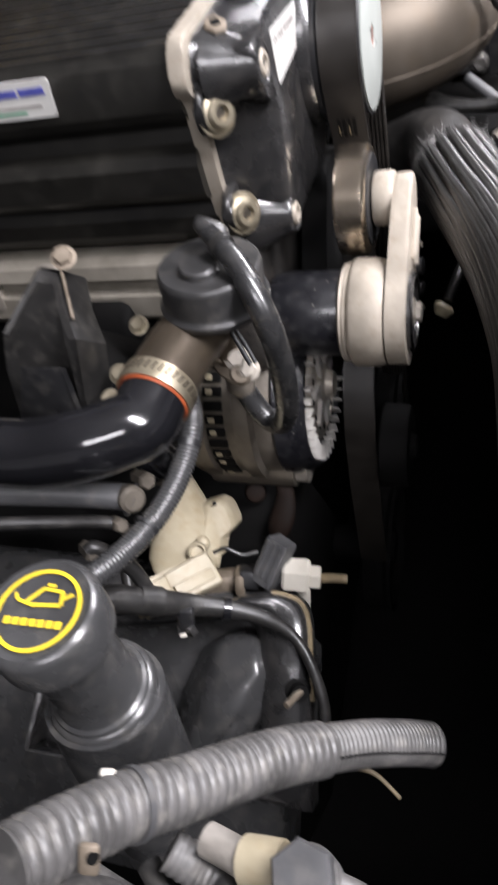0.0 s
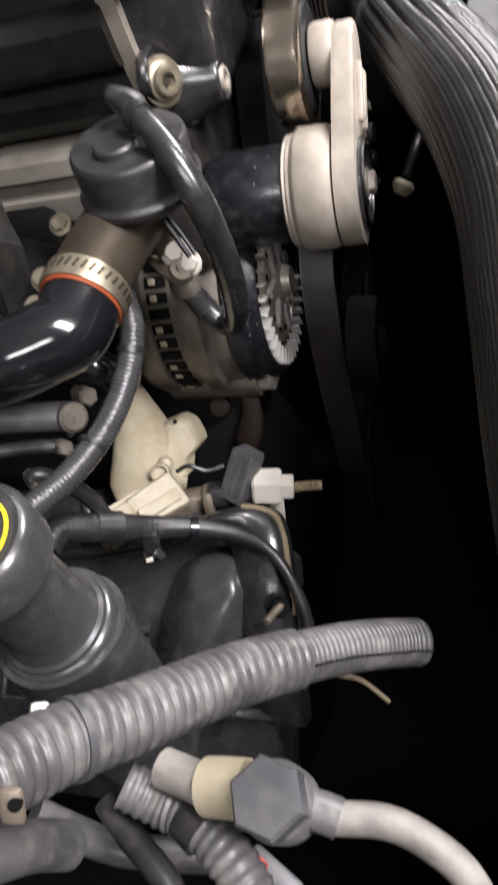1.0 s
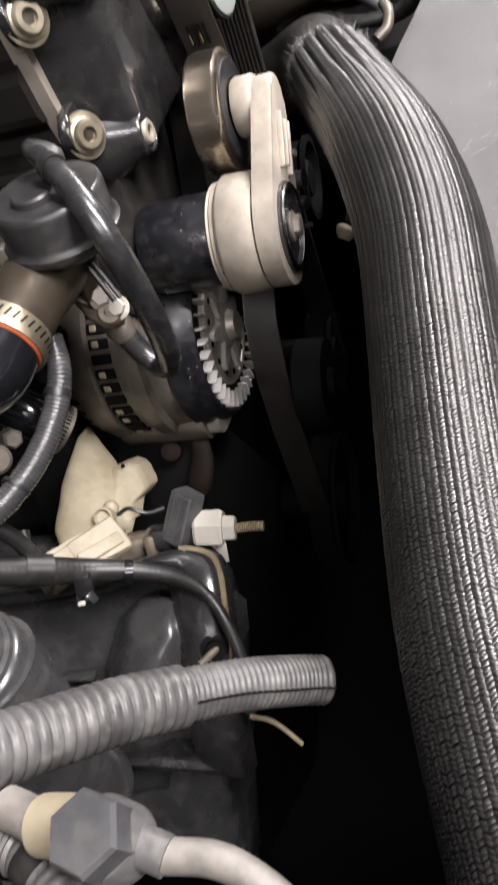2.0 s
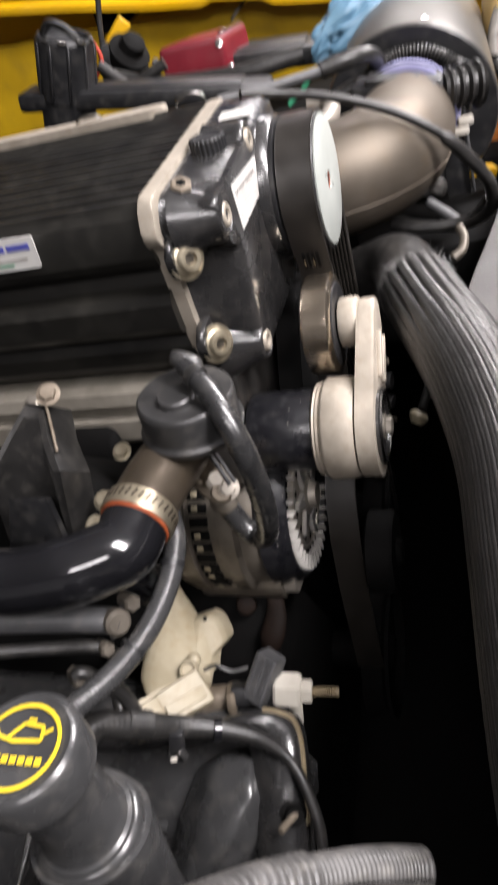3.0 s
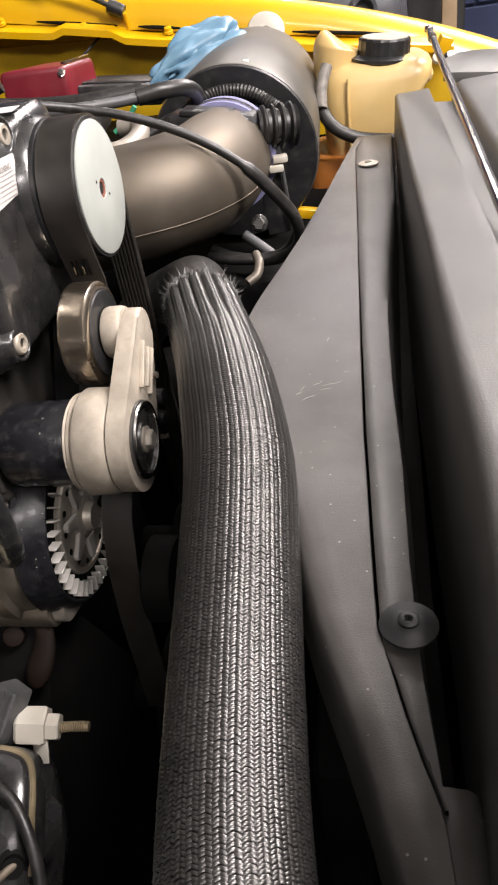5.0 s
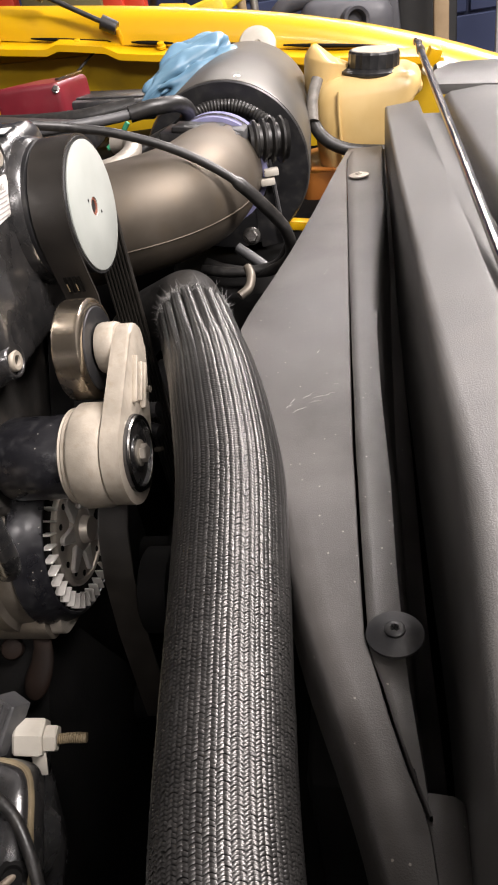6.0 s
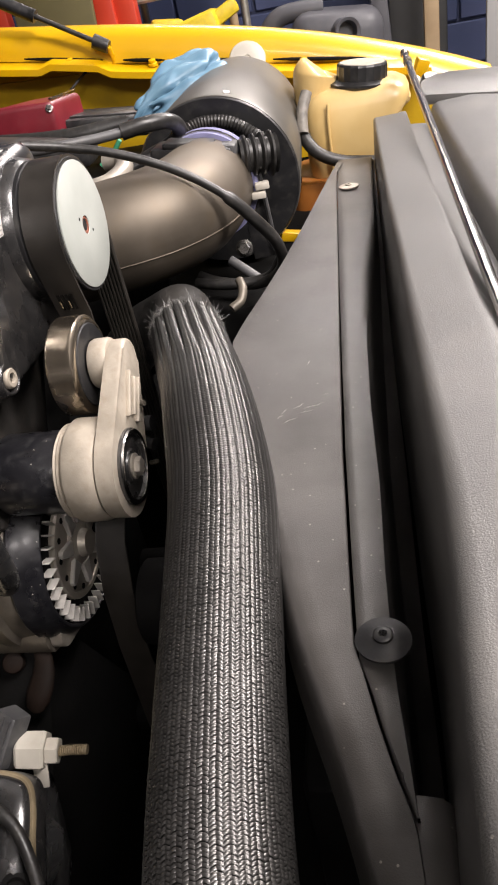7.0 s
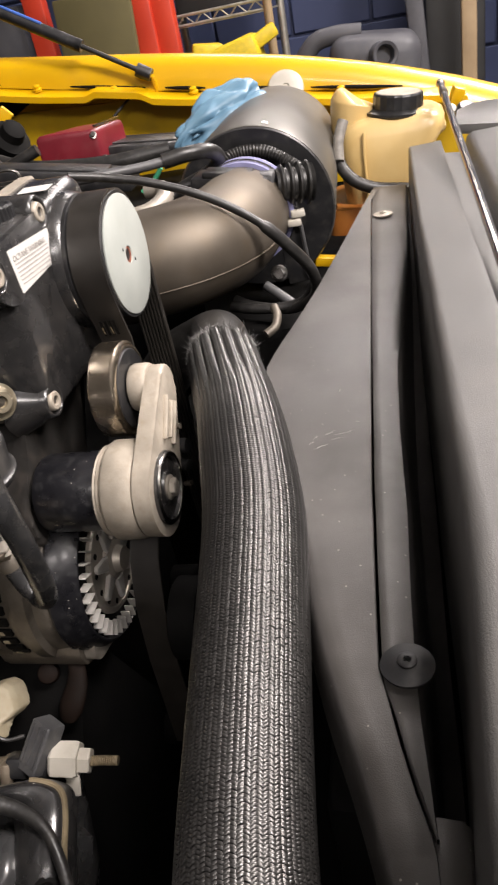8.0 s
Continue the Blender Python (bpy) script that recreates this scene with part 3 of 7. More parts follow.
    part("snout", bm, "gloss_black", t, "rounded black pulley snout")
    bm = B()
    prof = [(0.038, 0), (0.038, 0.0495), (0.0415, 0.0505), (0.0445, 0.0505), (0.046, 0.0475)]
    for i in range(8):
        x = 0.0475 + i * 0.0029
        prof += [(x, 0.0475), (x + 0.00145, 0.0455)]
    prof += [(0.0708, 0.0475), (0.0715, 0.049), (0.0728, 0.0485), (0.0728, 0.0468)]
    lathe(bm, (0, cy, cz), (1, 0, 0), prof + [(0.0728, 0)], 64)
    pul = part("pulley", bm, "satin_black", t, "black grooved drive pulley")
    bm = B()
    lathe(bm, (0, cy, cz), (1, 0, 0), [(0.0725, 0), (0.0725, 0.0462), (0.0738, 0.0464), (0.0742, 0.0458), (0.0742, 0.0068), (0.0715, 0.006), (0.0715, 0)], 64)
    part("face_disc", bm, "white_disc", pul, "pale flat disc with rusty centre hole")
    bm = B()
    lathe(bm, (0, cy, cz), (1, 0, 0), [(0.0722, 0), (0.0722, 0.0066), (0.0735, 0.0066), (0.0735, 0.0048), (0.0724, 0.0044), (0.0724, 0)], 24)
    part("hub", bm, "rust", pul, "rusty hub in the pulley centre")
    for a in (0.6, 0.6 + math.pi):
        bm = B()
        lathe(bm, (0.0742, cy + 0.0125 * math.cos(a), cz - 0.0125 * math.sin(a)), (1, 0, 0), [(0.0002, 0), (0.0002, 0.0013)], 12)
        part("pin_hole", bm, "engine_dark", pul)
    return t


supercharger()


def belt():
    """Ribbed belt: over the blower pulley, past the idler's far side and down to the crank."""
    t = thing("drive_belt", (0.06, 0.56, 0.84), "black ribbed rubber drive belt over the pulleys", "belt")
    cy, cz, r = 0.5635, 1.2665, 0.0492
    pts = [(0.640, 0.84), (0.629, 0.95), (0.620, 1.05), (0.6165, 1.15)]
    for k in range(0, 25):
        a = radians(-12 + k * 204 / 24)
        pts.append((cy + r * math.cos(a), cz + r * math.sin(a)))
    pts += [(0.522, 1.2335), (0.529, 1.212)]
    iy, iz, ir = 0.4925, 1.185, 0.0378
    for k in range(7):
        a = radians(16 - k * 8)
        pts.append((iy + ir * math.cos(a), iz + ir * math.sin(a)))
    pts += [(0.512, 1.12), (0.487, 1.075), (0.455, 1.043), (0.439, 1.005), (0.431, 0.95), (0.427, 0.84)]
    n = len(pts)
    secs = []
    for i, (y, z) in enumerate(pts):
        p, q = Vector(pts[max(i - 1, 0)]), Vector(pts[min(i + 1, n - 1)])
        d = (q - p).normalized()
        nrm = Vector((d.y, -d.x))
        loop = [(0.0465 + 0.0253 * i / 22, 0.0015 - 0.0002 * (i % 2)) for i in range(23)]
        for k in range(8):
            x = 0.0718 - k * 0.00316
            loop += [(x, -0.0005), (x - 0.0009, -0.0022), (x - 0.0021, -0.0022), (x - 0.00306, -0.0005)]
        secs.append([(x, y + nrm.x * o, z + nrm.y * o) for x, o in loop])
    bm = B()
    loft(bm, secs)
    part("ribbed_band", bm, "belt", t, angle=25)
    for i in range(4):
        bm = B()
        box(bm, (0.0535 + i * 0.0035, 0.5222, 1.2235), (0.0022, 0.0005, 0.014), (17, 0, 0), 0)
        mark = part("print_mark", bm, "engine_dark", t)
        bm = B()
        box(bm, (0.0535 + i * 0.0035, 0.5219, 1.2215 + 0.003 * (i % 2)), (0.0007, 0.0005, 0.0065), (17, 0, 0), 0)
        part("print_stroke", bm, "cream_dark", mark)
    return t


belt()


def tensioner():
    t = thing("belt_tensioner", (0.05, 0.437, 1.09), "pale cast aluminium belt tensioner with idler wheel", "belt tensioner")
    y, z = 0.437, 1.130
    bm = B()
    lathe(bm, (0, y, z), (1, 0, 0), [(0.012, 0), (0.012, 0.0285), (0.016, 0.030), (0.058, 0.030), (0.062, 0.0285), (0.0625, 0.0)], 48)
    part("base_cylinder", bm, "scuffed_black", t, "scuffed black cylinder")
    bm = B()
    prof = [(0.0605, 0), (0.0605, 0.032), (0.062, 0.034), (0.0635, 0.0335), (0.0645, 0.0345), (0.066, 0.0345), (0.0665, 0.0335), (0.068, 0.036), (0.070, 0.0375), (0.086, 0.0372), (0.091, 0.0355), (0.0915, 0.033), (0.0915, 0)]
    lathe(bm, (0, y, z), (1, 0, 0), prof, 56)
    part("spring_cup", bm, "cast_pale", t)
    iy, iz = 0.4925, 1.185
    # arm: tapering plate with ribs
    d = Vector((iy - y, iz - z))
    ln, ang = d.length, math.atan2(d.y, d.x)
    r0, r1 = 0.036, 0.0165
    loop = []
    k = math.asin((r0 - r1) / ln)
    for i in range(25):
        a = ang + math.pi / 2 - k + (2 * math.pi - 2 * (math.pi / 2 - k)) * i / 24
        loop.append((y + r0 * math.cos(a), z + r0 * math.sin(a)))
    for i in range(13):
        a = ang - math.pi / 2 + k + (2 * (math.pi / 2 - k)) * i / 12
        loop.append((iy + r1 * math.cos(a), iz + r1 * math.sin(a)))
    bm = B()
    prism(bm, loop, yz(0.0925), (0.013, 0, 0), 0.003, 3)
    u = d.normalized()
    arm = part("arm", bm, "cast_pale", t, "ribbed pale aluminium arm")
    for off, h, l0, l1 in ((-0.009, 0.004, 0.034, 0.068), (0.0, 0.0045, 0.037, 0.066), (0.009, 0.004, 0.034, 0.068)):
        c = Vector((y, z)) + u * (l0 + l1) / 2 + Vector((-u.y, u.x)) * off
        bm = B()
        box(bm, (0.106 + h / 4, c.x, c.y), (h, l1 - l0, 0.003), (math.degrees(ang), 0, 0), 0.001)
        part("rib", bm, "cast_pale", arm)
    bm = B()
    lathe(bm, (0, iy, iz), (1, 0, 0), disc_profile(0.078, 0.0935, 0.0185, 0.003), 32)
    part("arm_boss", bm, "cast_pale", t)
    bm = B()
    lathe(bm, (0, y, z), (1, 0, 0), [(0.104, 0), (0.104, 0.0275), (0.1075, 0.0275), (0.1085, 0.0265), (0.1085, 0.0235), (0.106, 0.0228), (0.106, 0.013), (0.1075, 0.012), (0.1075, 0)], 44)
    cap = part("end_cap", bm, "gloss_black", t, "black pivot cap with bright rim")
    bm = B()
    lathe(bm, (0, y, z), (1, 0, 0), [(0.1062, 0.0232), (0.1092, 0.0238), (0.1096, 0.0262), (0.1084, 0.0272)], 44, True)
    part("rim", bm, "chrome", cap, "thin bright steel rim")
    hex_bolt(t, (0.1135, y, z), (1, 0, 0), 0.0068, "cast", label="small square pivot bolt")
    bm = B()
    prof = [(0.0555, 0), (0.0555, 0.034), (0.0562, 0.0362), (0.0572, 0.0367)] + [(0.058 + 0.001 * i, 0.0367 - 0.00003 * (i % 2)) for i in range(16)] + [(0.0745, 0.0366), (0.0758, 0.0352), (0.0768, 0.033), (0.0768, 0.031), (0.0748, 0.0295), (0.0748, 0)]
    lathe(bm, (0, iy, iz), (1, 0, 0), prof, 56)
    idl = part("idler_wheel", bm, "steel", t, "smooth machined steel idler wheel")
    bm = B()
    lathe(bm, (0, iy, iz), (1, 0, 0), [(0.0745, 0.0), (0.0745, 0.0305), (0.0772, 0.0305), (0.0778, 0.0298), (0.0778, 0.0185), (0.0768, 0.018), (0.0768, 0)], 44)
    part("seal", bm, "satin_black", idl, "black bearing seal")
    return t


tensioner()


def alternator():
    t = thing("alternator", (0.0, 0.44, 0.95), "dull aluminium alternator with slotted case", "alternator")
    y, z, R = 0.462, 1.040, 0.079
    bm = B()
    prof = [(-0.085, 0), (-0.085, 0.050), (-0.08, 0.064), (-0.072, R - 0.004), (-0.062, R), (-0.058, R + 0.002), (-0.045, R + 0.002), (-0.043, R - 0.002), (-0.02, R - 0.002), (-0.018, R + 0.003), (-0.006, R + 0.003), (-0.003, R - 0.002), (0.012, R - 0.004), (0.02, R - 0.012), (0.022, 0.04), (0.022, 0)]
    lathe(bm, (-0.006, y, z), (1, 0, 0), prof, 72)
    part("case", bm, "cast_dull", t)
    for k in range(44):
        a = 2 * math.pi * (k + 0.5) / 44
        if math.sin(a) < -0.9:
            continue
        bm = B()
        box(bm, (-0.0405, y + (R - 0.0018) * math.cos(a), z + (R - 0.0018) * math.sin(a)), (0.015, 0.004, 0.0076), (math.degrees(a), 0, 0), 0.0008)
        slot = part("vent_slot", bm, "engine_dark", t)
        if k % 3:
            bm = B()
            box(bm, (-0.0425, y + (R - 0.0008) * math.cos(a), z + (R - 0.0008) * math.sin(a)), (0.006, 0.0032, 0.0052), (math.degrees(a), 0, 0), 0.0012)
            part("winding_end", bm, "cream", slot)
        bm = B()
        box(bm, (-0.0725, y + (R - 0.004) * math.cos(a), z + (R - 0.004) * math.sin(a)), (0.010, 0.005, 0.0038), (math.degrees(a), 0, 0), 0.0008)
        part("rear_slot", bm, "engine_dark", t)
    # black front shell; behind its opening thin bright fins round a pierced disc
    bm = B()
    lathe(bm, (-0.006, y, z), (1, 0, 0), [(0.004, 0.03), (0.006, R - 0.006), (0.012, R - 0.002), (0.022, R - 0.004), (0.031, R - 0.009), (0.0342, R - 0.0112), (0.0346, R - 0.0128), (0.033, R - 0.0138), (0.027, R - 0.0142), (0.022, 0.03)], 72, True)
    part("front_ring", bm, "scuffed_black", t, "scuffed glossy black front shell")
    bm = B()
    lathe(bm, (-0.006, y, z), (1, 0, 0), [(0.022, 0), (0.022, 0.0645), (0.0300, 0.0645), (0.0305, 0.03), (0.0305, 0)], 56)
    fan = part("fan", bm, "engine_dark", t, "finned fan behind the opening")
    for k in range(38):
        a = 2 * math.pi * k / 38
        bm = B()
        box(bm, (0.0285, y + 0.0575 * math.cos(a), z + 0.0575 * math.sin(a)), (0.008, 0.0120, 0.0014), (math.degrees(a) + 6, 0, 0), 0.0003, 1)
        part("fin", bm, "fin_bright", fan)
    bm = B()
    lathe(bm, (-0.006, y, z), (1, 0, 0), [(0.030, 0), (0.030, 0.046), (0.033, 0.046), (0.0345, 0.0445), (0.0345, 0.041), (0.0332, 0.040), (0.0332, 0.020), (0.036, 0.018), (0.038, 0.012), (0.044, 0.010), (0.044, 0)], 56)
    disc = part("hub_disc", bm, "cast", t, "bright pierced aluminium disc")
    for k in range(14):
        a = 2 * math.pi * (k + 0.3) / 14
        bm = B()
        lathe(bm, (0.0283, y + 0.0365 * math.cos(a), z + 0.0365 * math.sin(a)), (1, 0, 0), [(0, 0), (0, 0.0026), (0.0003, 0.0026), (0.0003, 0)], 12)
        part("drilling", bm, "engine_dark", disc)
    for k in range(7):
        a = 2 * math.pi * k / 7
        bm = B()
        ca, sa = math.cos(a), math.sin(a)
        prism(bm, [(y + r * ca - w * sa, z + r * sa + w * ca) for r, w in ((0.0165, -0.0068), (0.036, -0.0032), (0.0375, 0.0), (0.036, 0.0032), (0.0165, 0.0068))], yz(0.0268), (0.0042, 0, 0), 0.0008, 1)
        part("rotor_claw", bm, "fin_bright", disc)
    # mounting lug with a flat machined foot
    bm = B()
    prism(bm, rounded([(0.404, 1.02), (0.392, 1.000), (0.394, 0.985), (0.402, 0.9785), (0.44, 0.968), (0.47, 0.965), (0.47, 0.99)], 0.005), yz(-0.062), (0.072, 0, 0), 0.003, 2)
    part("foot", bm, "cast_dull", t, "square mounting foot")
    bm = B()
    prism(bm, rounded([(0.412, 1.012), (0.400, 1.000), (0.398, 0.987), (0.405, 0.981), (0.45, 0.970), (0.46, 0.99)], 0.004), yz(0.008), (0.012, 0, 0), 0.002, 2)
    part("lug", bm, "cast", t, "bright machined lug")
    return t


alternator()


# ---- the thick braided hose ----
HOSE = [(0.116, 0.610, 1.1600), (0.1262, 0.578, 1.1614), (0.1440, 0.523, 1.1644), (0.1616, 0.468, 1.1680), (0.1778, 0.4083, 1.1708), (0.1899, 0.3533, 1.1621),
        (0.1951, 0.2953, 1.1454), (0.1996, 0.2348, 1.1283), (0.2066, 0.1703, 1.1135), (0.2215, 0.1003, 1.0991), (0.238, 0.04, 1.083), (0.252, -0.02, 1.045), (0.258, -0.07, 0.98)]


def braided_hose():
    t = thing("braided_hose", (0.18, 0.3, 1.04), "thick hose in shiny dark grey braided sleeving, frayed at one end", "hose")
    R = 0.0304
    bm = B()
    tube(bm, HOSE[1:], lambda s: R - 0.0024 - 0.0042 * min(1, max(0, (0.30 - s) / 0.1)), 48, 8)
    part("hose_core", bm, "braid_core", t)
    pitch, cols = 0.0017, 36
    line = path_frames(even_path(HOSE[1:], pitch))
    verts, faces = [], []
    rnd = random.Random(7)
    L = len(line)
    for i, (q, tn, n, b) in enumerate(line[:-1]):
        s = i * pitch
        u = min(1.0, max(0.0, (s - 0.055) / 0.075))
        bunch = 1 - u * u * (3 - 2 * u)      # the sleeve gathers into rope-like ribs near its end
        for c in range(cols):
            for leg in (-1, 1):
                th = 2 * math.pi * (c + 0.5 + leg * 0.25) / cols
                half = 2 * math.pi / cols * (0.27 + 0.02 * bunch)
                jit, rise = rnd.uniform(-0.16, 0.16), rnd.gauss(0, 0.00009 + 0.00005 * bunch)
                rows = []
                for k, (da, ds) in enumerate(((-half * leg, -0.38), (-half * leg * 0.4, -0.22), (half * leg * 0.4, 0.1), (half * leg, 0.36))):
                    a = th - da
                    rib = math.cos(cols * a)
                    across = 2 * ((cols / 2 * a / (2 * math.pi)) % 1.0) - 1      # -1 and 1 in the valleys, 0 on a rib's crown
                    rr = R - 0.00012 * (1 - bunch) * max(0.0, rib) - bunch * 0.0030 * abs(across) ** 2.6 + (0.00016 if k in (1, 2) else -0.00016) + rise
                    o = q + tn * ((ds + jit) * pitch * 0.85)
                    dirn = n * math.cos(a) + b * math.sin(a)
                    for w, lift in ((-0.42, -0.00019), (0.0, 0.0002), (0.42, -0.00019)):
                        rows.append(o + tn * (w * pitch) + dirn * (rr + lift * (1 + 0.6 * bunch)))
                base = len(verts)
                verts += [tuple(v) for v in rows]
                for k in range(3):
                    for w in range(2):
                        f = (base + k * 3 + w, base + k * 3 + w + 1, base + k * 3 + w + 4, base + k * 3 + w + 3)
                        faces.append(f if leg > 0 else f[::-1])
    me = bpy.data.meshes.new("weave")
    me.from_pydata(verts, [], faces)
    me.polygons.foreach_set("use_smooth", [True] * len(faces))
    me.materials.append(M["braid"])
    ob = new("weave", me)
    ob.parent, ob.matrix_parent_inverse = t, Matrix.Translation(-t.location)
    tagged(ob, "herringbone nylon weave", kind="stuff")
    # frayed threads at the cut end
    q, tn, n, b = line[0]
    vs, fs = [], []
    for i in range(1900):
        a = rnd.uniform(0, 2 * math.pi)
        d = n * math.cos(a) + b * math.sin(a)
        p = q + d * (R - 0.0015 + rnd.uniform(-0.002, 0.002)) + tn * rnd.uniform(-0.002, 0.01)
        ln = rnd.uniform(0.002, 0.006) if i % 9 else rnd.uniform(0.007, 0.017)
        way = (-tn * rnd.uniform(0.4, 1.0) + d * rnd.uniform(-0.1, 0.7) + Vector((rnd.uniform(-.3, .3), rnd.uniform(-.3, .3), rnd.uniform(-.3, .3)))).normalized()
        side = way.cross(d).normalized() * 0.00025
        k = len(vs)
        vs += [tuple(p - side), tuple(p + side), tuple(p + way * ln), tuple(p + d * 0.0003)]
        fs += [(k, k + 1, k + 2), (k + 1, k + 3, k + 2), (k + 3, k, k + 2)]
    for i in range(1500):      # fuzz of broken fibres on the ribs
        q2, tn2, n2, b2 = line[min(len(line) - 1, int(rnd.uniform(0, 1) ** 1.6 * 95))]
        a = rnd.uniform(0, 2 * math.pi)
        d = n2 * math.cos(a) + b2 * math.sin(a)
        p = q2 + d * (R - 0.0002)
        way = (tn2 * rnd.uniform(-1, 1) + d * rnd.uniform(0.05, 0.5) + n2.cross(tn2) * rnd.uniform(-0.5, 0.5)).normalized()
        side = way.cross(d).normalized() * 0.00012
        k = len(vs)
        tip = p + way * rnd.uniform(0.0012, 0.0035)
        vs += [tuple(p - side), tuple(p + side), tuple(tip), tuple(p + d * 0.0002)]
        fs += [(k, k + 1, k + 2), (k + 1, k + 3, k + 2), (k + 3, k, k + 2)]
    me = bpy.data.meshes.new("frayed_threads")
    me.from_pydata(vs, [], fs)
    me.materials.append(M["fray"])
    ob = new("frayed_threads", me)
    ob.parent, ob.matrix_parent_inverse = t, Matrix.Translation(-t.location)
    tagged(ob, "loose frayed nylon threads", kind="stuff")
    return t


braided_hose()


def inlet_hose():
    t = thing("rubber_elbow", (0.07, 0.64, 1.12), "black rubber hose elbow inside the sleeve", "hose")
    bm = B()
    tube(bm, [(0.1268, 0.5755, 1.1614), (0.1216, 0.590, 1.1600), (0.1135, 0.625, 1.156), (0.103, 0.650, 1.149), (0.082, 0.668, 1.136), (0.05, 0.68, 1.118), (0.02, 0.685, 1.09), (-0.03, 0.69, 1.06)], 0.0278, 36)
    part("elbow", bm, "rubber", t)
    return t


inlet_hose()


# ---- plastic shields over the radiator ----
def shield_panels():
    t = thing("radiator_shield", (0.25, 0.6, 1.13), "grained charcoal plastic shield over the radiator", "cover panel")

    def zA(x, y):
        return 1.1495 + 0.028 * max(0, y - 0.42) ** 1.0 * 1.6 - 0.010 * max(0, 0.40 - y)

    left = [(0.2475, 1.02), (0.2463, 1.012), (0.2365, 0.958), (0.2148, 0.821), (0.1971, 0.720), (0.1815, 0.645), (0.1710, 0.600), (0.1660, 0.571), (0.1660, 0.550), (0.176, 0.505), (0.190, 0.45), (0.203, 0.395), (0.2155, 0.34), (0.2244, 0.304), (0.2330, 0.270), (0.2440, 0.238), (0.2520, 0.216), (0.2590, 0.194), (0.2650, 0.173), (0.272, 0.15), (0.286, 0.10)]
    seam = [(0.289, 0.10), (0.2835, 0.178), (0.2815, 0.185), (0.2753, 0.2044), (0.2701, 0.2245), (0.2654, 0.2458), (0.2621, 0.2535), (0.2608, 0.277), (0.2588, 0.329), (0.2572, 0.378), (0.256, 0.408), (0.2543, 0.509), (0.2516, 0.7185), (0.2488, 0.932), (0.2495, 1.03)]
    # the sheet is built in strips, so that its free edge can roll down
    n = 40

    def by_y(line, y):
        pts = sorted(line, key=lambda p: p[1])
        if y <= pts[0][1]:
            return pts[0][0]
        for p, q in zip(pts, pts[1:]):
            if p[1] <= y <= q[1]:
                return p[0] + (q[0] - p[0]) * (y - p[1]) / max(1e-6, q[1] - p[1])
        return pts[-1][0]

    secs = []
    ys = [0.10, 0.12, 0.14, 0.16, 0.176, 0.1785, 0.183, 0.19] + [0.20 + (1.02 - 0.20) * i / n for i in range(n + 1)]
    for y in ys:
        xl, xr = by_y(left, y), by_y(seam, y)
        z = zA(0, y) - (0.003 if y < 0.18 else 0)
        soft = 1.0 if y < 0.34 else 0.35          # the far edge is cut sharper than the near one
        row = [(xl - 0.004 * soft, y, z - 0.040 * soft), (xl - 0.002 * soft, y, z - 0.016 * soft), (xl, y, z - 0.006 * soft), (xl + 0.003 * soft, y, z - 0.0016 * soft), (xl + 0.009, y, z)]
        row += [(xl + 0.009 + (xr - xl - 0.0095) * k / 4, y, z) for k in range(1, 5)]
        row += [(xr, y, z - 0.0012), (xr, y, z - 0.004), (xl + 0.009, y, z - 0.004), (xl + 0.003, y, z - 0.006 - 0.006 * soft), (xl + 0.001, y, z - 0.040 * soft)]
        secs.append(row)
    bm = B()
    loft(bm, secs)
    part("flat_panel", bm, "cover_plastic", t, "flat scuffed panel with rolled edge", 50)
    rnd = random.Random(12)
    for x, y, ln, a in ((0.221, 0.447, 0.012, 30), (0.2365, 0.462, 0.016, 22), (0.226, 0.463, 0.010, 40), (0.216, 0.458, 0.007, 60), (0.245, 0.475, 0.004, 0), (0.231, 0.52, 0.006, 75), (0.232, 0.456, 0.009, 15), (0.214, 0.452, 0.006, 35)):
        pts = []
        for k in range(7):
            s = (k / 6 - 0.5) * ln
            px, py = x + s * math.cos(radians(a)), y + s * math.sin(radians(a))
            pts.append((px + rnd.uniform(-0.0006, 0.0006), py + rnd.uniform(-0.0006, 0.0006), zA(0, py)))
        bm = B()
        tube(bm, pts, lambda s: 0.00005 + 0.00022 * math.sin(math.pi * s), 5, 3)
        part("scratch", bm, "scuff", t)
    # trough panel: level with the sheet at its far end, sinking and leaning into a dark channel nearer by
    secs = []
    rim = [(0.2995, 1.10), (0.2995, 1.034), (0.3005, 0.697), (0.3025, 0.556), (0.3030, 0.458), (0.3035, 0.386), (0.3045, 0.331), (0.3048, 0.287), (0.3040, 0.252), (0.3025, 0.216), (0.3010, 0.187), (0.2995, 0.156), (0.298, 0.10)]
    shoulder = [(0.293, 1.10), (0.2932, 1.035), (0.289, 0.808), (0.2800, 0.656), (0.2760, 0.547), (0.2763, 0.464), (0.2790, 0.38), (0.2788, 0.31), (0.2803, 0.24), (0.2838, 0.19)]
    for i in range(49):
        y = 0.184 + (1.032 - 0.184) * i / 48
        xr, xs, xc = by_y(seam, min(y, 1.02)) + 0.0004 + 0.001 * min(1.0, max(0.0, (0.66 - y) / 0.2)), by_y(shoulder, y), by_y(rim, y)
        near = min(1.0, max(0.0, (0.72 - y) / 0.45))
        sink = min(1.0, max(0.0, (0.93 - y) / 0.5))
        z = zA(0, y) - 0.0008 - 0.0022 * near
        w = xs - xr
        lean = 0.08 + 0.14 * near
        row = [(xr + 0.0002, y, z - 0.005), (xr + 0.0002, y, z - 0.0008), (xr + 0.0012, y, z)]
        row += [(xr + w * u, y, z - w * u * lean * 0.5) for u in (0.3, 0.6, 0.92)]
        zs = z - w * lean * 0.55
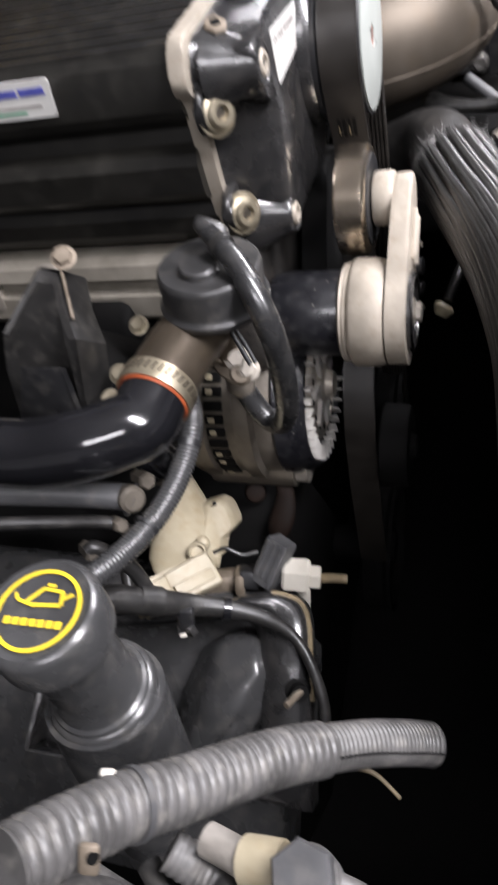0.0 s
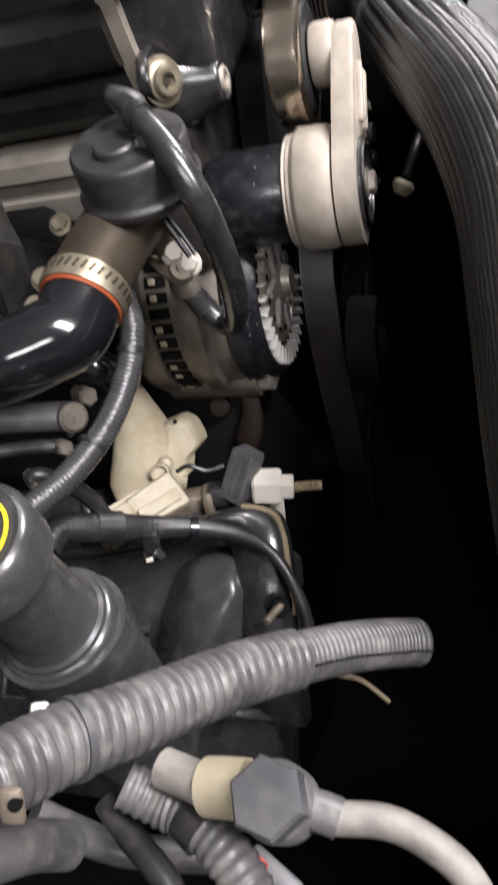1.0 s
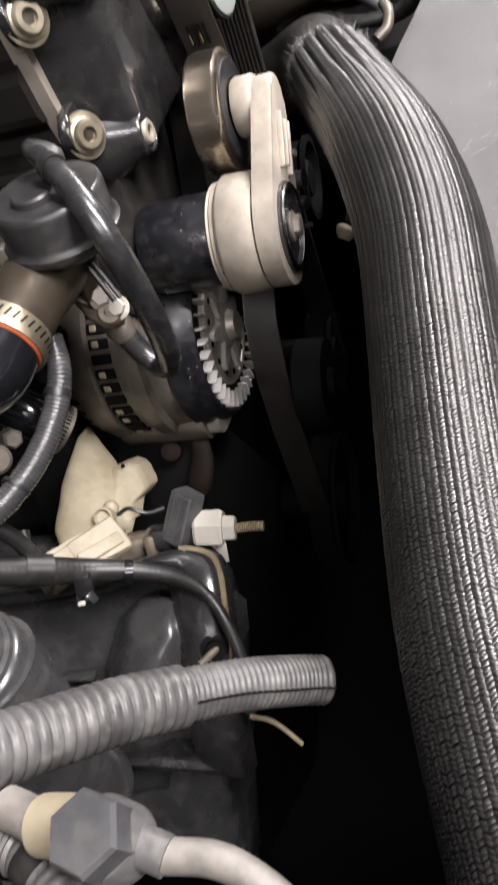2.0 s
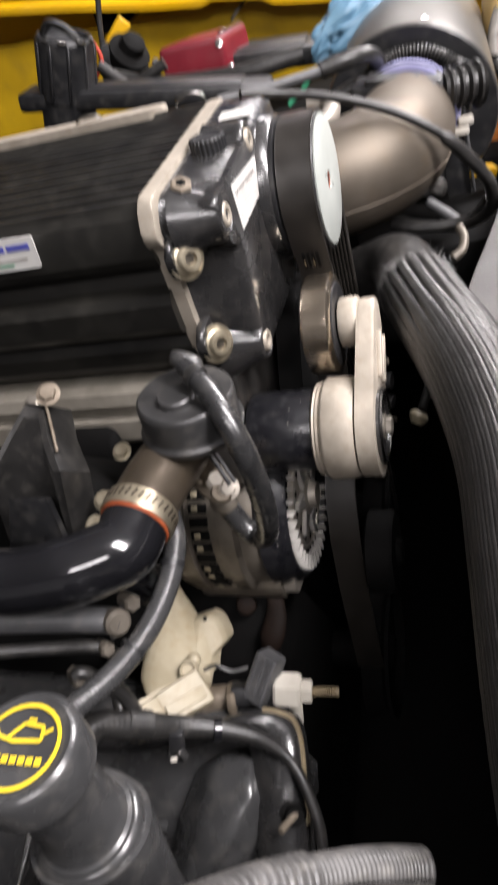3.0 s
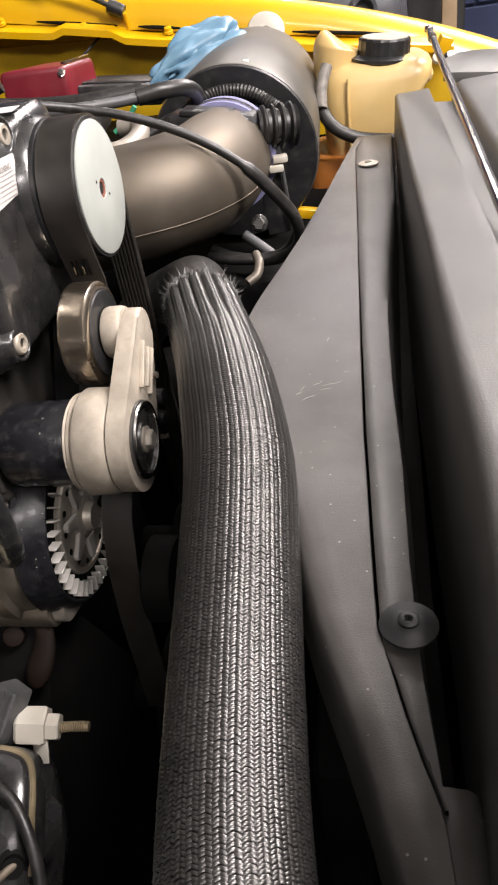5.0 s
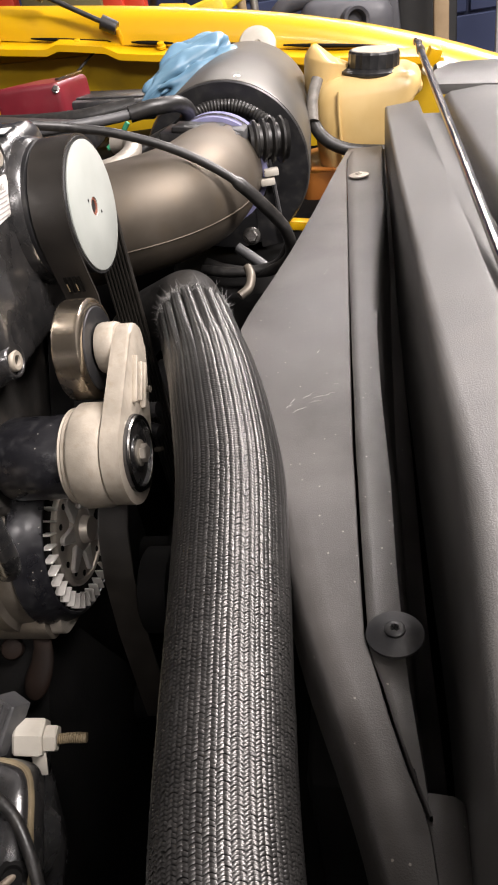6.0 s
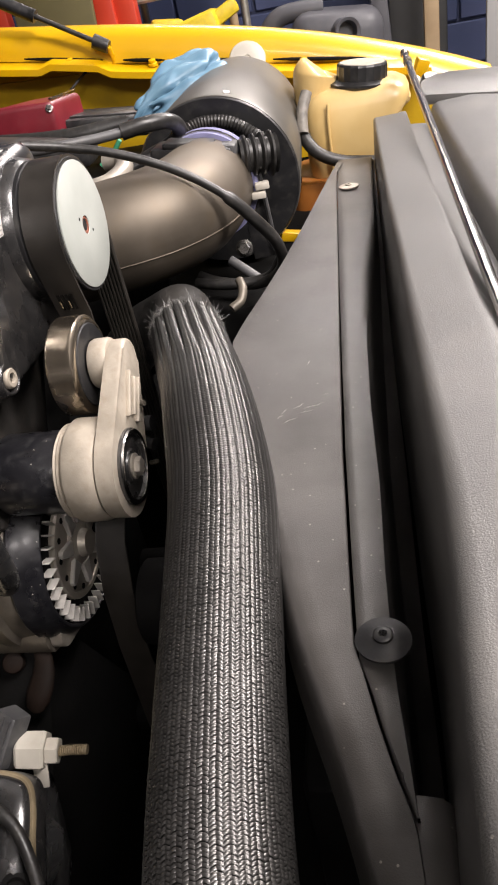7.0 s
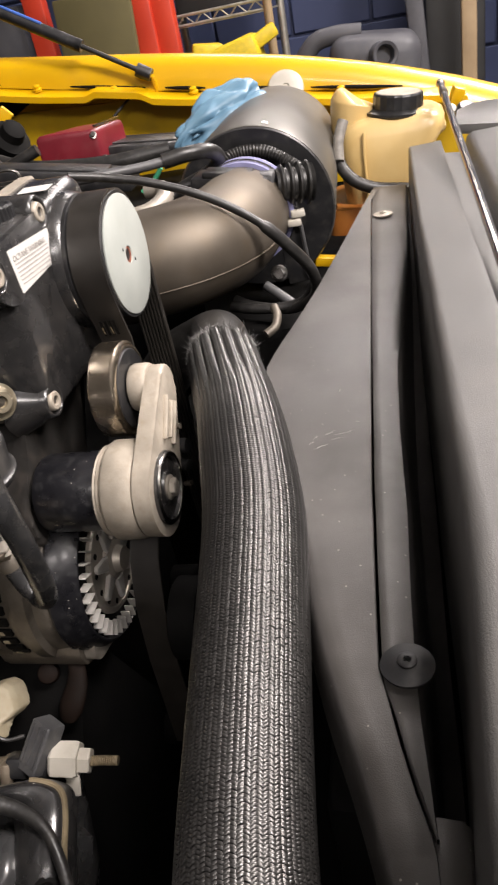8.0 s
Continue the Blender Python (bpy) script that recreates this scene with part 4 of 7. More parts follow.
        g = max(0.004, xc - 0.004 - xs)
        row += [(xs + g * (1 - 0.25 * near) * u, y, zs - (0.004 + 0.16 * sink) * d) for u, d in ((0.0, 0.02), (0.09, 0.07), (0.16, 0.2), (0.21, 0.42), (0.27, 0.75), (0.42, 0.95), (1.0, 1.0))]
        row += [(xs + g, y, row[-1][2] - 0.004), (xs + g * 0.5, y, row[-1][2] - 0.006), (xr + w * 0.4, y, z - 0.014)]
        secs.append(row)
    bm = B()
    loft(bm, secs)
    part("trough_panel", bm, "cover_plastic", t, "grained strip falling into a deep channel", 50)
    secs = []
    for y, d in ((0.196, 0.010), (0.188, 0.0085), (0.183, 0.0065), (0.176, 0.006), (0.15, 0.006), (0.10, 0.008)):
        z = zA(0, y) - d
        secs.append([(0.276, y, z + 0.001), (0.286, y, z), (0.293, y, z - 0.0015), (0.297, y, z - 0.006), (0.299, y, z - 0.015), (0.299, y, z - 0.019), (0.284, y, z - 0.012), (0.276, y, z - 0.006)])
    bm = B()
    loft(bm, secs)
    part("end_ledge", bm, "cover_plastic", t, "ledge below the end of the strip", 60)
    return t


shield_panels()


def grille_cover():
    t = thing("grille_cover", (0.4, 0.6, 1.2), "light-catching grained grey plastic grille cover", "cover panel")
    rim = [(0.2995, 1.10), (0.2995, 1.034), (0.3005, 0.697), (0.3025, 0.556), (0.3030, 0.458), (0.3035, 0.386), (0.3045, 0.331), (0.3048, 0.287), (0.3040, 0.252), (0.3025, 0.216), (0.3010, 0.187), (0.2995, 0.156), (0.298, 0.10)]

    def by_y(y):
        pts = sorted(rim, key=lambda p: p[1])
        if y <= pts[0][1]:
            return pts[0][0]
        for p, q in zip(pts, pts[1:]):
            if p[1] <= y <= q[1]:
                return p[0] + (q[0] - p[0]) * (y - p[1]) / (q[1] - p[1])
        return pts[-1][0]
    secs = []
    for i in range(41):
        y = 0.11 + (1.04 - 0.11) * i / 40
        xc = by_y(y)
        zc = 1.219 + 0.012 * max(0, 0.5 - y)
        k = 0.004 + 0.006 * min(1.0, max(0.0, (0.8 - y) / 0.55))
        xk = xc - 0.12 * k
        row = [(xk - 0.003, y, zc - 0.17), (xk - 0.0027, y, zc - 0.075), (xk - 0.0015, y, zc - 0.035), (xk - 0.0004, y, zc - k - 0.006)]
        row += [(xk + k * (1 - math.cos(radians(a))), y, zc - k + k * math.sin(radians(a))) for a in (0, 22, 45, 68, 90)]
        row += [ (max(xc + 0.03, xk + k + 0.004), y, zc + 0.0012), (xc + 0.036, y, zc + 0.0022), (xc + 0.0405, y, zc + 0.002),
               (xc + 0.0445, y, zc - 0.014), (xc + 0.068, y, zc - 0.016), (xc + 0.073, y, zc + 0.003), (xc + 0.080, y, zc + 0.007), (xc + 0.12, y, zc + 0.009), (xc + 0.22, y, zc - 0.004), (xc + 0.28, y, zc - 0.05), (xc + 0.28, y, zc - 0.06), (xc + 0.2, y, zc - 0.03), (xc + 0.03, y, zc - 0.02), (xk + 0.010, y, zc - 0.17)]
        secs.append(row)
    bm = B()
    loft(bm, secs)
    part("top_panel", bm, "cover_light", t, "", 50)
    bm = B()
    prism(bm, rounded([(0.36, 1.075), (0.62, 1.06), (0.62, 1.25), (0.40, 1.21), (0.37, 1.16)], 0.01), lambda u, v: (u, v, 1.232 + (v - 1.1) * 0.05 - 0.1 * (u - 0.36)), (0, 0, -0.012), 0.004)
    part("corner_panel", bm, "cover_light", t, "separate corner piece beside the fender")
    return t


grille_cover()


def prop_rod():
    t = thing("prop_rod", (0.345, 0.8, 1.26), "slim bright steel prop rod lying in its groove", "rod")
    a, b = Vector((0.348, 1.145, 1.272)), Vector((0.356, 0.604, 1.222))
    c = b + (b - a).normalized() * 0.35
    bm = B()
    tube(bm, [a, a.lerp(c, 0.3), a.lerp(c, 0.7), c], 0.0042, 14, 4)
    part("rod", bm, "chrome", t)
    bm = B()
    d = (c - a).normalized()
    tube(bm, [a - d * 0.014, a - d * 0.004, a + d * 0.002], lambda s: 0.0045 + 0.0015 * math.sin(s * 3), 14, 4)
    part("tip", bm, "steel", t, "blunt rod tip")
    bm = B()
    tube(bm, [a + d * 0.035, a + d * 0.04, a + d * 0.05], 0.0058, 14, 4)
    part("collar", bm, "steel", t)
    return t


prop_rod()


def push_clip(at, r, label, mat="satin_black", dome=0.004):
    t = thing("push_clip", at, label, "fastener", "shield fasteners")
    bm = B()
    lathe(bm, at, (0, 0, 1), [(-0.001, 0), (-0.001, r * 0.97), (0.0, r), (0.0007, r * 0.985), (dome * 0.5, r * 0.6), (dome * 0.7, r * 0.42), (dome * 0.7, 0)], 40)
    part("skirt", bm, mat, t)
    bm = B()
    p = Vector(at) + Vector((0, 0, dome * 0.7))
    lathe(bm, p, (0, 0, 1), [(-0.001, 0), (-0.001, r * 0.36), (r * 0.1, r * 0.36), (r * 0.14, r * 0.3), (r * 0.14, r * 0.14), (r * 0.02, r * 0.1), (r * 0.02, 0)], 28)
    h = part("head", bm, mat, t)
    for a in (35, 125):
        bm = B()
        box(bm, p + Vector((0, 0, r * 0.135)), (r * 0.32, r * 0.07, r * 0.03), (0, 0, a), 0)
        part("slot", bm, "engine_dark", h)
    return t


push_clip((0.2749, 0.2600, 1.1500), 0.0128, "round black plastic push clip with cross slot")
push_clip((0.2635, 0.915, 1.1722), 0.0115, "small flat worn push clip on the shield", "cast", 0.0025)


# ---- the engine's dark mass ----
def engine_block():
    # block, bank and pulleys are coloured near-black in place of deep shade
    t = thing("engine_block", (-0.25, 0.5, 0.5), "grimy engine block deep in the bay, shade in its near-black colour", "engine")
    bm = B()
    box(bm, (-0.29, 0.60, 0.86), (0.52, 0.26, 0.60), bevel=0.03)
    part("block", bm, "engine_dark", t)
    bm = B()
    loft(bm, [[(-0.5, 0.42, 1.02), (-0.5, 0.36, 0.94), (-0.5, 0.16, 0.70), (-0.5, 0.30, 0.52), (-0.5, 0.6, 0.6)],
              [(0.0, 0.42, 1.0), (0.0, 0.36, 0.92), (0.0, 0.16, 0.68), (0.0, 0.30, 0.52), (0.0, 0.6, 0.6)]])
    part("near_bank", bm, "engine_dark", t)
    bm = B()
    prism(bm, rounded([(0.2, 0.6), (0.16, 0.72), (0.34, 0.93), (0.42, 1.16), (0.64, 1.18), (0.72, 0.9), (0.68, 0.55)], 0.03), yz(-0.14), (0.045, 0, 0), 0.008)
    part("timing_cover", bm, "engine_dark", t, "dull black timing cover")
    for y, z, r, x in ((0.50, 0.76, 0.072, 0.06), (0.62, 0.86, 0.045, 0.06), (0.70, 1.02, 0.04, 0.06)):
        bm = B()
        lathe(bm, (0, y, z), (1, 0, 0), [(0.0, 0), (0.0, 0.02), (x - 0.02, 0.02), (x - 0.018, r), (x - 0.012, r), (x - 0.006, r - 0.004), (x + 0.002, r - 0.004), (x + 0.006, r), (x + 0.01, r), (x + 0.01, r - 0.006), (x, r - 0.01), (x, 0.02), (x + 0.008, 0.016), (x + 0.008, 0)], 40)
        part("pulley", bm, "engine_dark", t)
    # glossy accessory casting behind the tensioner
    bm = B()
    prism(bm, rounded([(0.445, 1.195), (0.432, 1.165), (0.405, 1.135), (0.405, 1.10), (0.44, 1.085), (0.50, 1.09), (0.60, 1.11), (0.61, 1.20)], 0.012), yz(-0.02), (0.028, 0, 0), 0.006, 3)
    part("accessory_casting", bm, "oily_casting", t, "oily grey-black accessory casting")
    return t


engine_block()


def head_rail():
    t = thing("intake_manifold", (-0.25, 0.44, 1.12), "dull grey cast aluminium manifold rail under the case", "intake manifold")
    prof = [(0.432, 1.187), (0.426, 1.182), (0.424, 1.172), (0.430, 1.168), (0.430, 1.160), (0.425, 1.157), (0.424, 1.140), (0.430, 1.132), (0.45, 1.120), (0.60, 1.12), (0.60, 1.188)]
    bm = B()
    loft(bm, [[(x, *p) for p in prof] for x in (-0.6, -0.3, -0.045)])
    part("rail", bm, "cast_grey", t, angle=25)
    for x in (-0.155, -0.215):
        hex_bolt(t, (x, 0.418, 1.180), (0, -0.8, 0.6), 0.007, "cast")
        bm = B()
        box(bm, (x, 0.432, 1.165), (0.022, 0.018, 0.04), bevel=0.005)
        part("boss", bm, "cast", t)
    return t


head_rail()


def tb_bracket():
    t = thing("mount_bracket", (-0.01, 0.36, 1.09), "cast alloy bracket with bolted ears", "bracket")
    bm = B()
    plate = [Vector(q) for q in ((-0.030, 0.382, 1.148), (-0.021, 0.385, 1.152), (-0.011, 0.384, 1.152), (-0.002, 0.380, 1.149), (0.004, 0.375, 1.145), (0.006, 0.370, 1.136), (0.003, 0.365, 1.129), (-0.004, 0.363, 1.128), (-0.013, 0.366, 1.133), (-0.021, 0.373, 1.138))]
    back = Vector((0.0, 0.7, -0.7))
    loft(bm, [[q - back * 0.001 + (sum(plate, Vector()) / 10 - q) * 0.14 for q in plate], [q + back * 0.0015 for q in plate], [q + back * 0.014 for q in plate]])
    part("bracket", bm, "bracket_alloy", t, "", 30)
    for q, r in (((0.004, 0.364, 1.138), 0.0085), ((-0.010, 0.371, 1.149), 0.0075), ((0.005, 0.371, 1.145), 0.0055)):
        bm = B()
        lathe(bm, q, (0.3, -0.7, 0.65), [(-0.012, 0), (-0.012, r), (-0.002, r * 0.95), (0, r * 0.75), (0, r * 0.35), (-0.002, r * 0.3), (-0.002, 0)], 20)
        part("ear", bm, "bracket_alloy", t)
    hex_bolt(t, (0.002, 0.367, 1.148), (0.2, -0.7, 0.6), 0.0062, "cast")
    hex_bolt(t, (0.009, 0.365, 1.140), (0.2, -0.7, 0.6), 0.0055, "cast")
    bm = B()
    tube(bm, [(0.002, 0.370, 1.169), (0.007, 0.366, 1.160), (0.014, 0.360, 1.148)], 0.0017, 10, 4)
    part("wire_clip", bm, "satin_black", t)
    bm = B()
    tube(bm, [(0.004, 0.372, 1.170), (0.010, 0.368, 1.160), (0.017, 0.362, 1.148)], 0.0014, 10, 4)
    part("wire_clip", bm, "satin_black", t)
    bm = B()
    tube(bm, [(-0.014, 0.388, 1.116), (-0.009, 0.386, 1.109), (-0.004, 0.384, 1.099)], lambda s: 0.006 + 0.004 * math.sin(s * math.pi), 16, 6)
    part("pipe_stub", bm, "cast_dull", t)
    return t


tb_bracket()


# ---- vacuum actuator and its hose ----
def vacuum_actuator():
    c = Vector((-0.003, 0.376, 1.214))
    t = thing("vacuum_actuator", (c.x, c.y, c.z - 0.04), "round black plastic vacuum actuator with raised button", "actuator")
    n = Vector((0.06, 0.0, 0.99)).normalized()
    bm = B()
    lathe(bm, c, n, [(-0.034, 0), (-0.034, 0.026), (-0.029, 0.0325), (-0.0255, 0.0345), (-0.0235, 0.0345), (-0.022, 0.0325), (-0.0195, 0.0318), (-0.004, 0.0322), (-0.0012, 0.0316), (0.0, 0.0302), (-0.0004, 0.016), (-0.0006, 0)], 56)
    part("body", bm, "actuator_black", t)
    bm = B()
    bp = c + Vector((-0.003, -0.008, 0.0))
    lathe(bm, bp, n, [(-0.002, 0), (-0.002, 0.0122), (0.0035, 0.0118), (0.0046, 0.0108), (0.0048, 0)], 36)
    part("button", bm, "actuator_black", t, "raised round button")
    bm = B()
    tube(bm, [c + n * 0.001 + Vector((0.001, 0.012, 0.002)), c + n * 0.006 + Vector((0.006, 0.016, 0.004)), (-0.008, 0.391, 1.231), (0.001, 0.382, 1.229)], lambda s: 0.0052 - 0.0006 * s, 16, 5)
    part("nipple", bm, "actuator_black", t)
    bm = B()
    lathe(bm, c, n, [(-0.075, 0), (-0.075, 0.008), (-0.036, 0.012), (-0.036, 0)], 20)
    part("stem", bm, "cast_brown", t)
    return t


vacuum_actuator()


def hose(name, label, pts, r, mat, wave=None, step=None, seg=18, category="hose", pname="tubing"):
    t = thing(name, pts[-1], label, category)
    bm = B()
    if wave:
        amp, pitch = wave
        tube(bm, even_path(pts, pitch / 4), r, seg, 1, True, lambda s: amp * math.cos(2 * math.pi * s / pitch))
    else:
        tube(bm, pts, r, seg, 8)
    part(pname, bm, mat, t, angle=60)
    return t


vac = hose("vacuum_hose", "satin black rubber hose from the vacuum actuator",
           [(-0.001, 0.383, 1.230), (0.009, 0.374, 1.226), (0.019, 0.365, 1.220), (0.030, 0.353, 1.208), (0.038, 0.345, 1.188), (0.039, 0.347, 1.160), (0.036, 0.353, 1.130), (0.029, 0.362, 1.102), (0.020, 0.371, 1.085), (0.010, 0.378, 1.080), (0.001, 0.382, 1.088), (-0.006, 0.385, 1.102)],
           lambda s: 0.0058 + 0.0022 * min(1, s * 3.5), "hose_satin")
p0, p1 = Vector((0.008, 0.375, 1.226)), Vector((0.014, 0.370, 1.224))
bm = B()
lathe(bm, p0, p1 - p0, [(-0.0015, 0.0055), (-0.0015, 0.0078), (0.002, 0.0082), (0.0035, 0.0078), (0.0035, 0.0055)], 24, True)
part("end_ring", bm, "rubber", vac, "raised ring at the hose end")
hose("lower_water_hose", "black water hose behind the wiring conduit", [(-0.097, 0.330, 1.121), (-0.076, 0.329, 1.107), (-0.061, 0.327, 1.093), (-0.050, 0.329, 1.078)], 0.0155, "rubber_gloss")


def worm_clamp():
    p, q = Vector((-0.061, 0.327, 1.093)), Vector((-0.050, 0.329, 1.078))
    d = (q - p).normalized()
    t = thing("worm_clamp", q, "slotted steel worm-drive clamp on the water hose", "clamp")
    bm = B()
    lathe(bm, q, d, [(-0.008, 0.0154), (-0.008, 0.0164), (0.004, 0.0164), (0.004, 0.0154)], 40, True)
    band = part("band", bm, "cast_dull", t)
    a, u, v = basis(d)
    for k in range(40):
        g = 2 * math.pi * k / 40
        w = u * math.cos(g) + v * math.sin(g)
        bm = B()
        o = q - d * 0.002 + w * 0.0165
        side = d.cross(w)
        prism(bm, [(-1, -1), (1, -1), (1, 1), (-1, 1)], lambda s, h: o + d * s * 0.0035 + side * h * 0.0007, w * 0.0002, 0)
        part("slot", bm, "engine_dark", band)
    return t


worm_clamp()


def bypass_pipe():
    a, b, c = Vector((-0.020, 0.366, 1.171)), Vector((-0.027, 0.336, 1.169)), Vector((-0.030, 0.311, 1.166))
    t = thing("bypass_pipe", a, "brown-stained metal pipe joined to a glossy black tube", "pipe")
    bm = B()
    tube(bm, [a + (a - b) * 0.6, a, b, c], 0.0215, 36, 6)
    part("metal_pipe", bm, "cast_brown", t)
    d = (c - b).normalized()
    bm = B()
    lathe(bm, c, d, [(-0.010, 0.0213), (-0.010, 0.0236), (-0.0085, 0.0239), (0.0015, 0.0239), (0.003, 0.0236), (0.003, 0.0213)], 48, True)
    cl = part("hose_clamp", bm, "zinc", t, "gold-tinted worm-drive hose clamp")
    ax, u, v = basis(d)
    for k in range(34):
        ang = 2 * math.pi * k / 34
        w = u * math.cos(ang) + v * math.sin(ang)
        o = c - d * 0.0045 + w * 0.0240
        side = d.cross(w)
        bm = B()
        prism(bm, [(-1, -1), (1, -1), (1, 1), (-1, 1)], lambda s, h: o + (d + side * 0.3) * s * 0.0028 + side * h * 0.0006, w * 0.0002, 0)
        part("thread_slot", bm, "bracket", cl)
    bm = B()
    lathe(bm, c, d, [(0.002, 0.0195), (0.002, 0.0222), (0.004, 0.0224), (0.0048, 0.0218), (0.0048, 0.019)], 48, True)
    part("silicone_edge", bm, "orange", t, "orange silicone hose edge")
    bm = B()
    tube(bm, [c + d * 0.002, c + d * 0.02, (-0.041, 0.281, 1.165), (-0.061, 0.270, 1.165), (-0.096, 0.265, 1.161), (-0.143, 0.264, 1.163)], 0.0212, 40, 10)
    part("black_tube", bm, "rubber_gloss", t, "glossy black silicone tube")
    bm = B()
    tube(bm, [(-0.052, 0.259, 1.156), (-0.062, 0.255, 1.158), (-0.080, 0.251, 1.159)], 0.0009, 8, 6)
    part("printed_stripe", bm, "orange", t, "orange printed stripe")
    for px in ((-0.054, 0.301, 1.173), (-0.057, 0.363, 1.180), (-0.054, 0.319, 1.177)):
        hex_bolt(t, px, (0.1, -0.5, 0.8), 0.0048, "zinc", "clamp_screw")
    return t


bypass_pipe()


def throttle_shroud():
    """Dark funnel shape and bits between the case and the near bank."""
    t = thing("coil_cover", (-0.096, 0.323, 1.183), "matte black moulded coil cover with angled front", "engine cover")
    p = [(-0.107, 0.343, 1.202), (-0.096, 0.349, 1.197), (-0.062, 0.330, 1.177), (-0.060, 0.289, 1.166), (-0.096, 0.273, 1.183), (-0.124, 0.297, 1.204)]
    c = sum((Vector(q) for q in p), Vector()) / 6
    bm = B()
    p = [Vector(q) + Vector((0, 0.03, -0.035)) for q in p]
    c = c + Vector((0, 0.03, -0.035))
    loft(bm, [[Vector(q) + Vector((0, 0.05, -0.05)) for q in p], p, [Vector(q).lerp(c, 0.25) + Vector((0.0, -0.012, 0.012)) for q in p]])
    part("cover", bm, "engine_dark", t, "", 70)
    # three-sided web running up to its top bolt
    web = [Vector(v) for v in ((-0.100, 0.352, 1.2320), (-0.087, 0.352, 1.2290), (-0.077, 0.331, 1.2190), (-0.0640, 0.312, 1.2080), (-0.0700, 0.309, 1.1800), (-0.0800, 0.309, 1.1440), (-0.1340, 0.309, 1.1440), (-0.1240, 0.309, 1.1850), (-0.1140, 0.312, 1.2130), (-0.106, 0.333, 1.2240))]
    mid, away = sum(web, Vector()) / len(web), Vector((0, 0.72, -0.69))
    bm = B()
    loft(bm, [[v.lerp(mid, 0.22) - away * 0.004 for v in web], [v.lerp(mid, 0.06) - away * 0.002 for v in web], [v + away * 0.003 for v in web], [v + away * 0.03 for v in web]])
    web_part = part("web", bm, "rubber", t, "black three-sided web", 30)
    face = [Vector(v) for v in ((-0.1060, 0.305, 1.1930), (-0.0790, 0.305, 1.1930), (-0.0830, 0.304, 1.1480), (-0.1280, 0.304, 1.1480))]
    fm = sum(face, Vector()) / 4
    bm = B()
    loft(bm, [[v + away * 0.004 for v in face], [v - away * 0.002 for v in face], [v.lerp(fm, 0.12) - away * 0.0036 for v in face]])
    part("face_plate", bm, "satin_black", web_part, "dull black face plate")
    bm = B()
    tube(bm, [(-0.0845, 0.350, 1.2300), (-0.0765, 0.335, 1.2225), (-0.0700, 0.322, 1.2150)], 0.0011, 8, 4)
    part("metal_edge", bm, "bracket_alloy", web_part, "bright worn edge")
    hex_bolt(t, (-0.081, 0.352, 1.239), (0.3, -0.5, 0.8), 0.0055, "bracket_alloy")
    return t


throttle_shroud()


def fuel_rail():
    t = thing("fuel_rail", (-0.086, 0.260, 1.130), "grey metal fuel rail tube with end fitting", "fuel rail")
    bm = B()
    tube(bm, [(-0.133, 0.251, 1.139), (-0.089, 0.263, 1.127), (-0.056, 0.270, 1.119), (-0.047, 0.272, 1.114)], lambda s: 0.0085 if s < 0.85 else 0.0085 + 0.003 * math.sin((s - 0.85) * 20), 22, 8)
    part("rail_tube", bm, "grey_connector", t)
    bm = B()
    tube(bm, [(-0.132, 0.235, 1.127), (-0.092, 0.251, 1.113), (-0.058, 0.259, 1.105), (-0.050, 0.259, 1.085)], 0.0042, 12, 8)
    part("return_line", bm, "rubber", t)
    for q, r in (((-0.045, 0.268, 1.120), 0.0085), ((-0.053, 0.257, 1.107), 0.005), ((-0.041, 0.283, 1.120), 0.006), ((-0.068, 0.240, 1.099), 0.006)):
        bm = B()
        lathe(bm, q, (0.75, -0.5, 0.35), [(-0.014, 0), (-0.014, r * 0.8), (-0.006, r * 0.8), (-0.005, r), (0.002, r), (0.004, r * 0.75), (0.004, 0)], 6 if r < 0.008 else 20)
        part("fitting", bm, "cast_dull", t, "", 25)
    bm = B()
    tube(bm, [(-0.071, 0.239, 1.101), (-0.066, 0.243, 1.100), (-0.052, 0.246, 1.077), (-0.046, 0.243, 1.058)], 0.005, 12, 6)
    part("injector_lead", bm, "rubber", t)
    return t


fuel_rail()

loom = hose("loom_conduit", "dusty black corrugated wiring conduit",
     [(-0.026, 0.341, 1.142), (-0.021, 0.325, 1.129), (-0.023, 0.302, 1.116), (-0.029, 0.272, 1.109), (-0.040, 0.242, 1.108), (-0.051, 0.216, 1.114), (-0.067, 0.190, 1.119)],
     0.0074, "grey_plastic", (0.0003, 0.0026), None, 16, "cable", "conduit")


# ---- cream sensor body and connectors ----
def cream_valve():
    t = thing("control_valve", (-0.064, 0.321, 0.985), "cream moulded plastic control valve with lobes", "valve")
    bm = B()
    back = Vector((0.0, 0.8, -0.6))
    drop = Vector((-0.0052, -0.0062, -0.0048))
    # bell-shaped hood between its two outlines, the lug and the neck all run into one casting
    secs = []
    for l, r, k in (((-0.081, 0.393, 1.017), (-0.073, 0.395, 1.013), 0.6), ((-0.084, 0.381, 1.017), (-0.066, 0.385, 1.009), 0.85), ((-0.085, 0.365, 1.013), (-0.056, 0.373, 1.001), 0.9),
                    ((-0.085, 0.349, 1.009), (-0.047, 0.359, 0.997), 0.9), ((-0.085, 0.335, 1.007), (-0.040, 0.346, 0.993), 0.85), ((-0.083, 0.322, 1.006), (-0.034, 0.335, 0.990), 0.8),
                    ((-0.080, 0.310, 1.006), (-0.030, 0.325, 0.989), 0.75), ((-0.074, 0.300, 1.005), (-0.028, 0.314, 0.991), 0.65), ((-0.066, 0.292, 1.005), (-0.032, 0.303, 0.995), 0.5)):
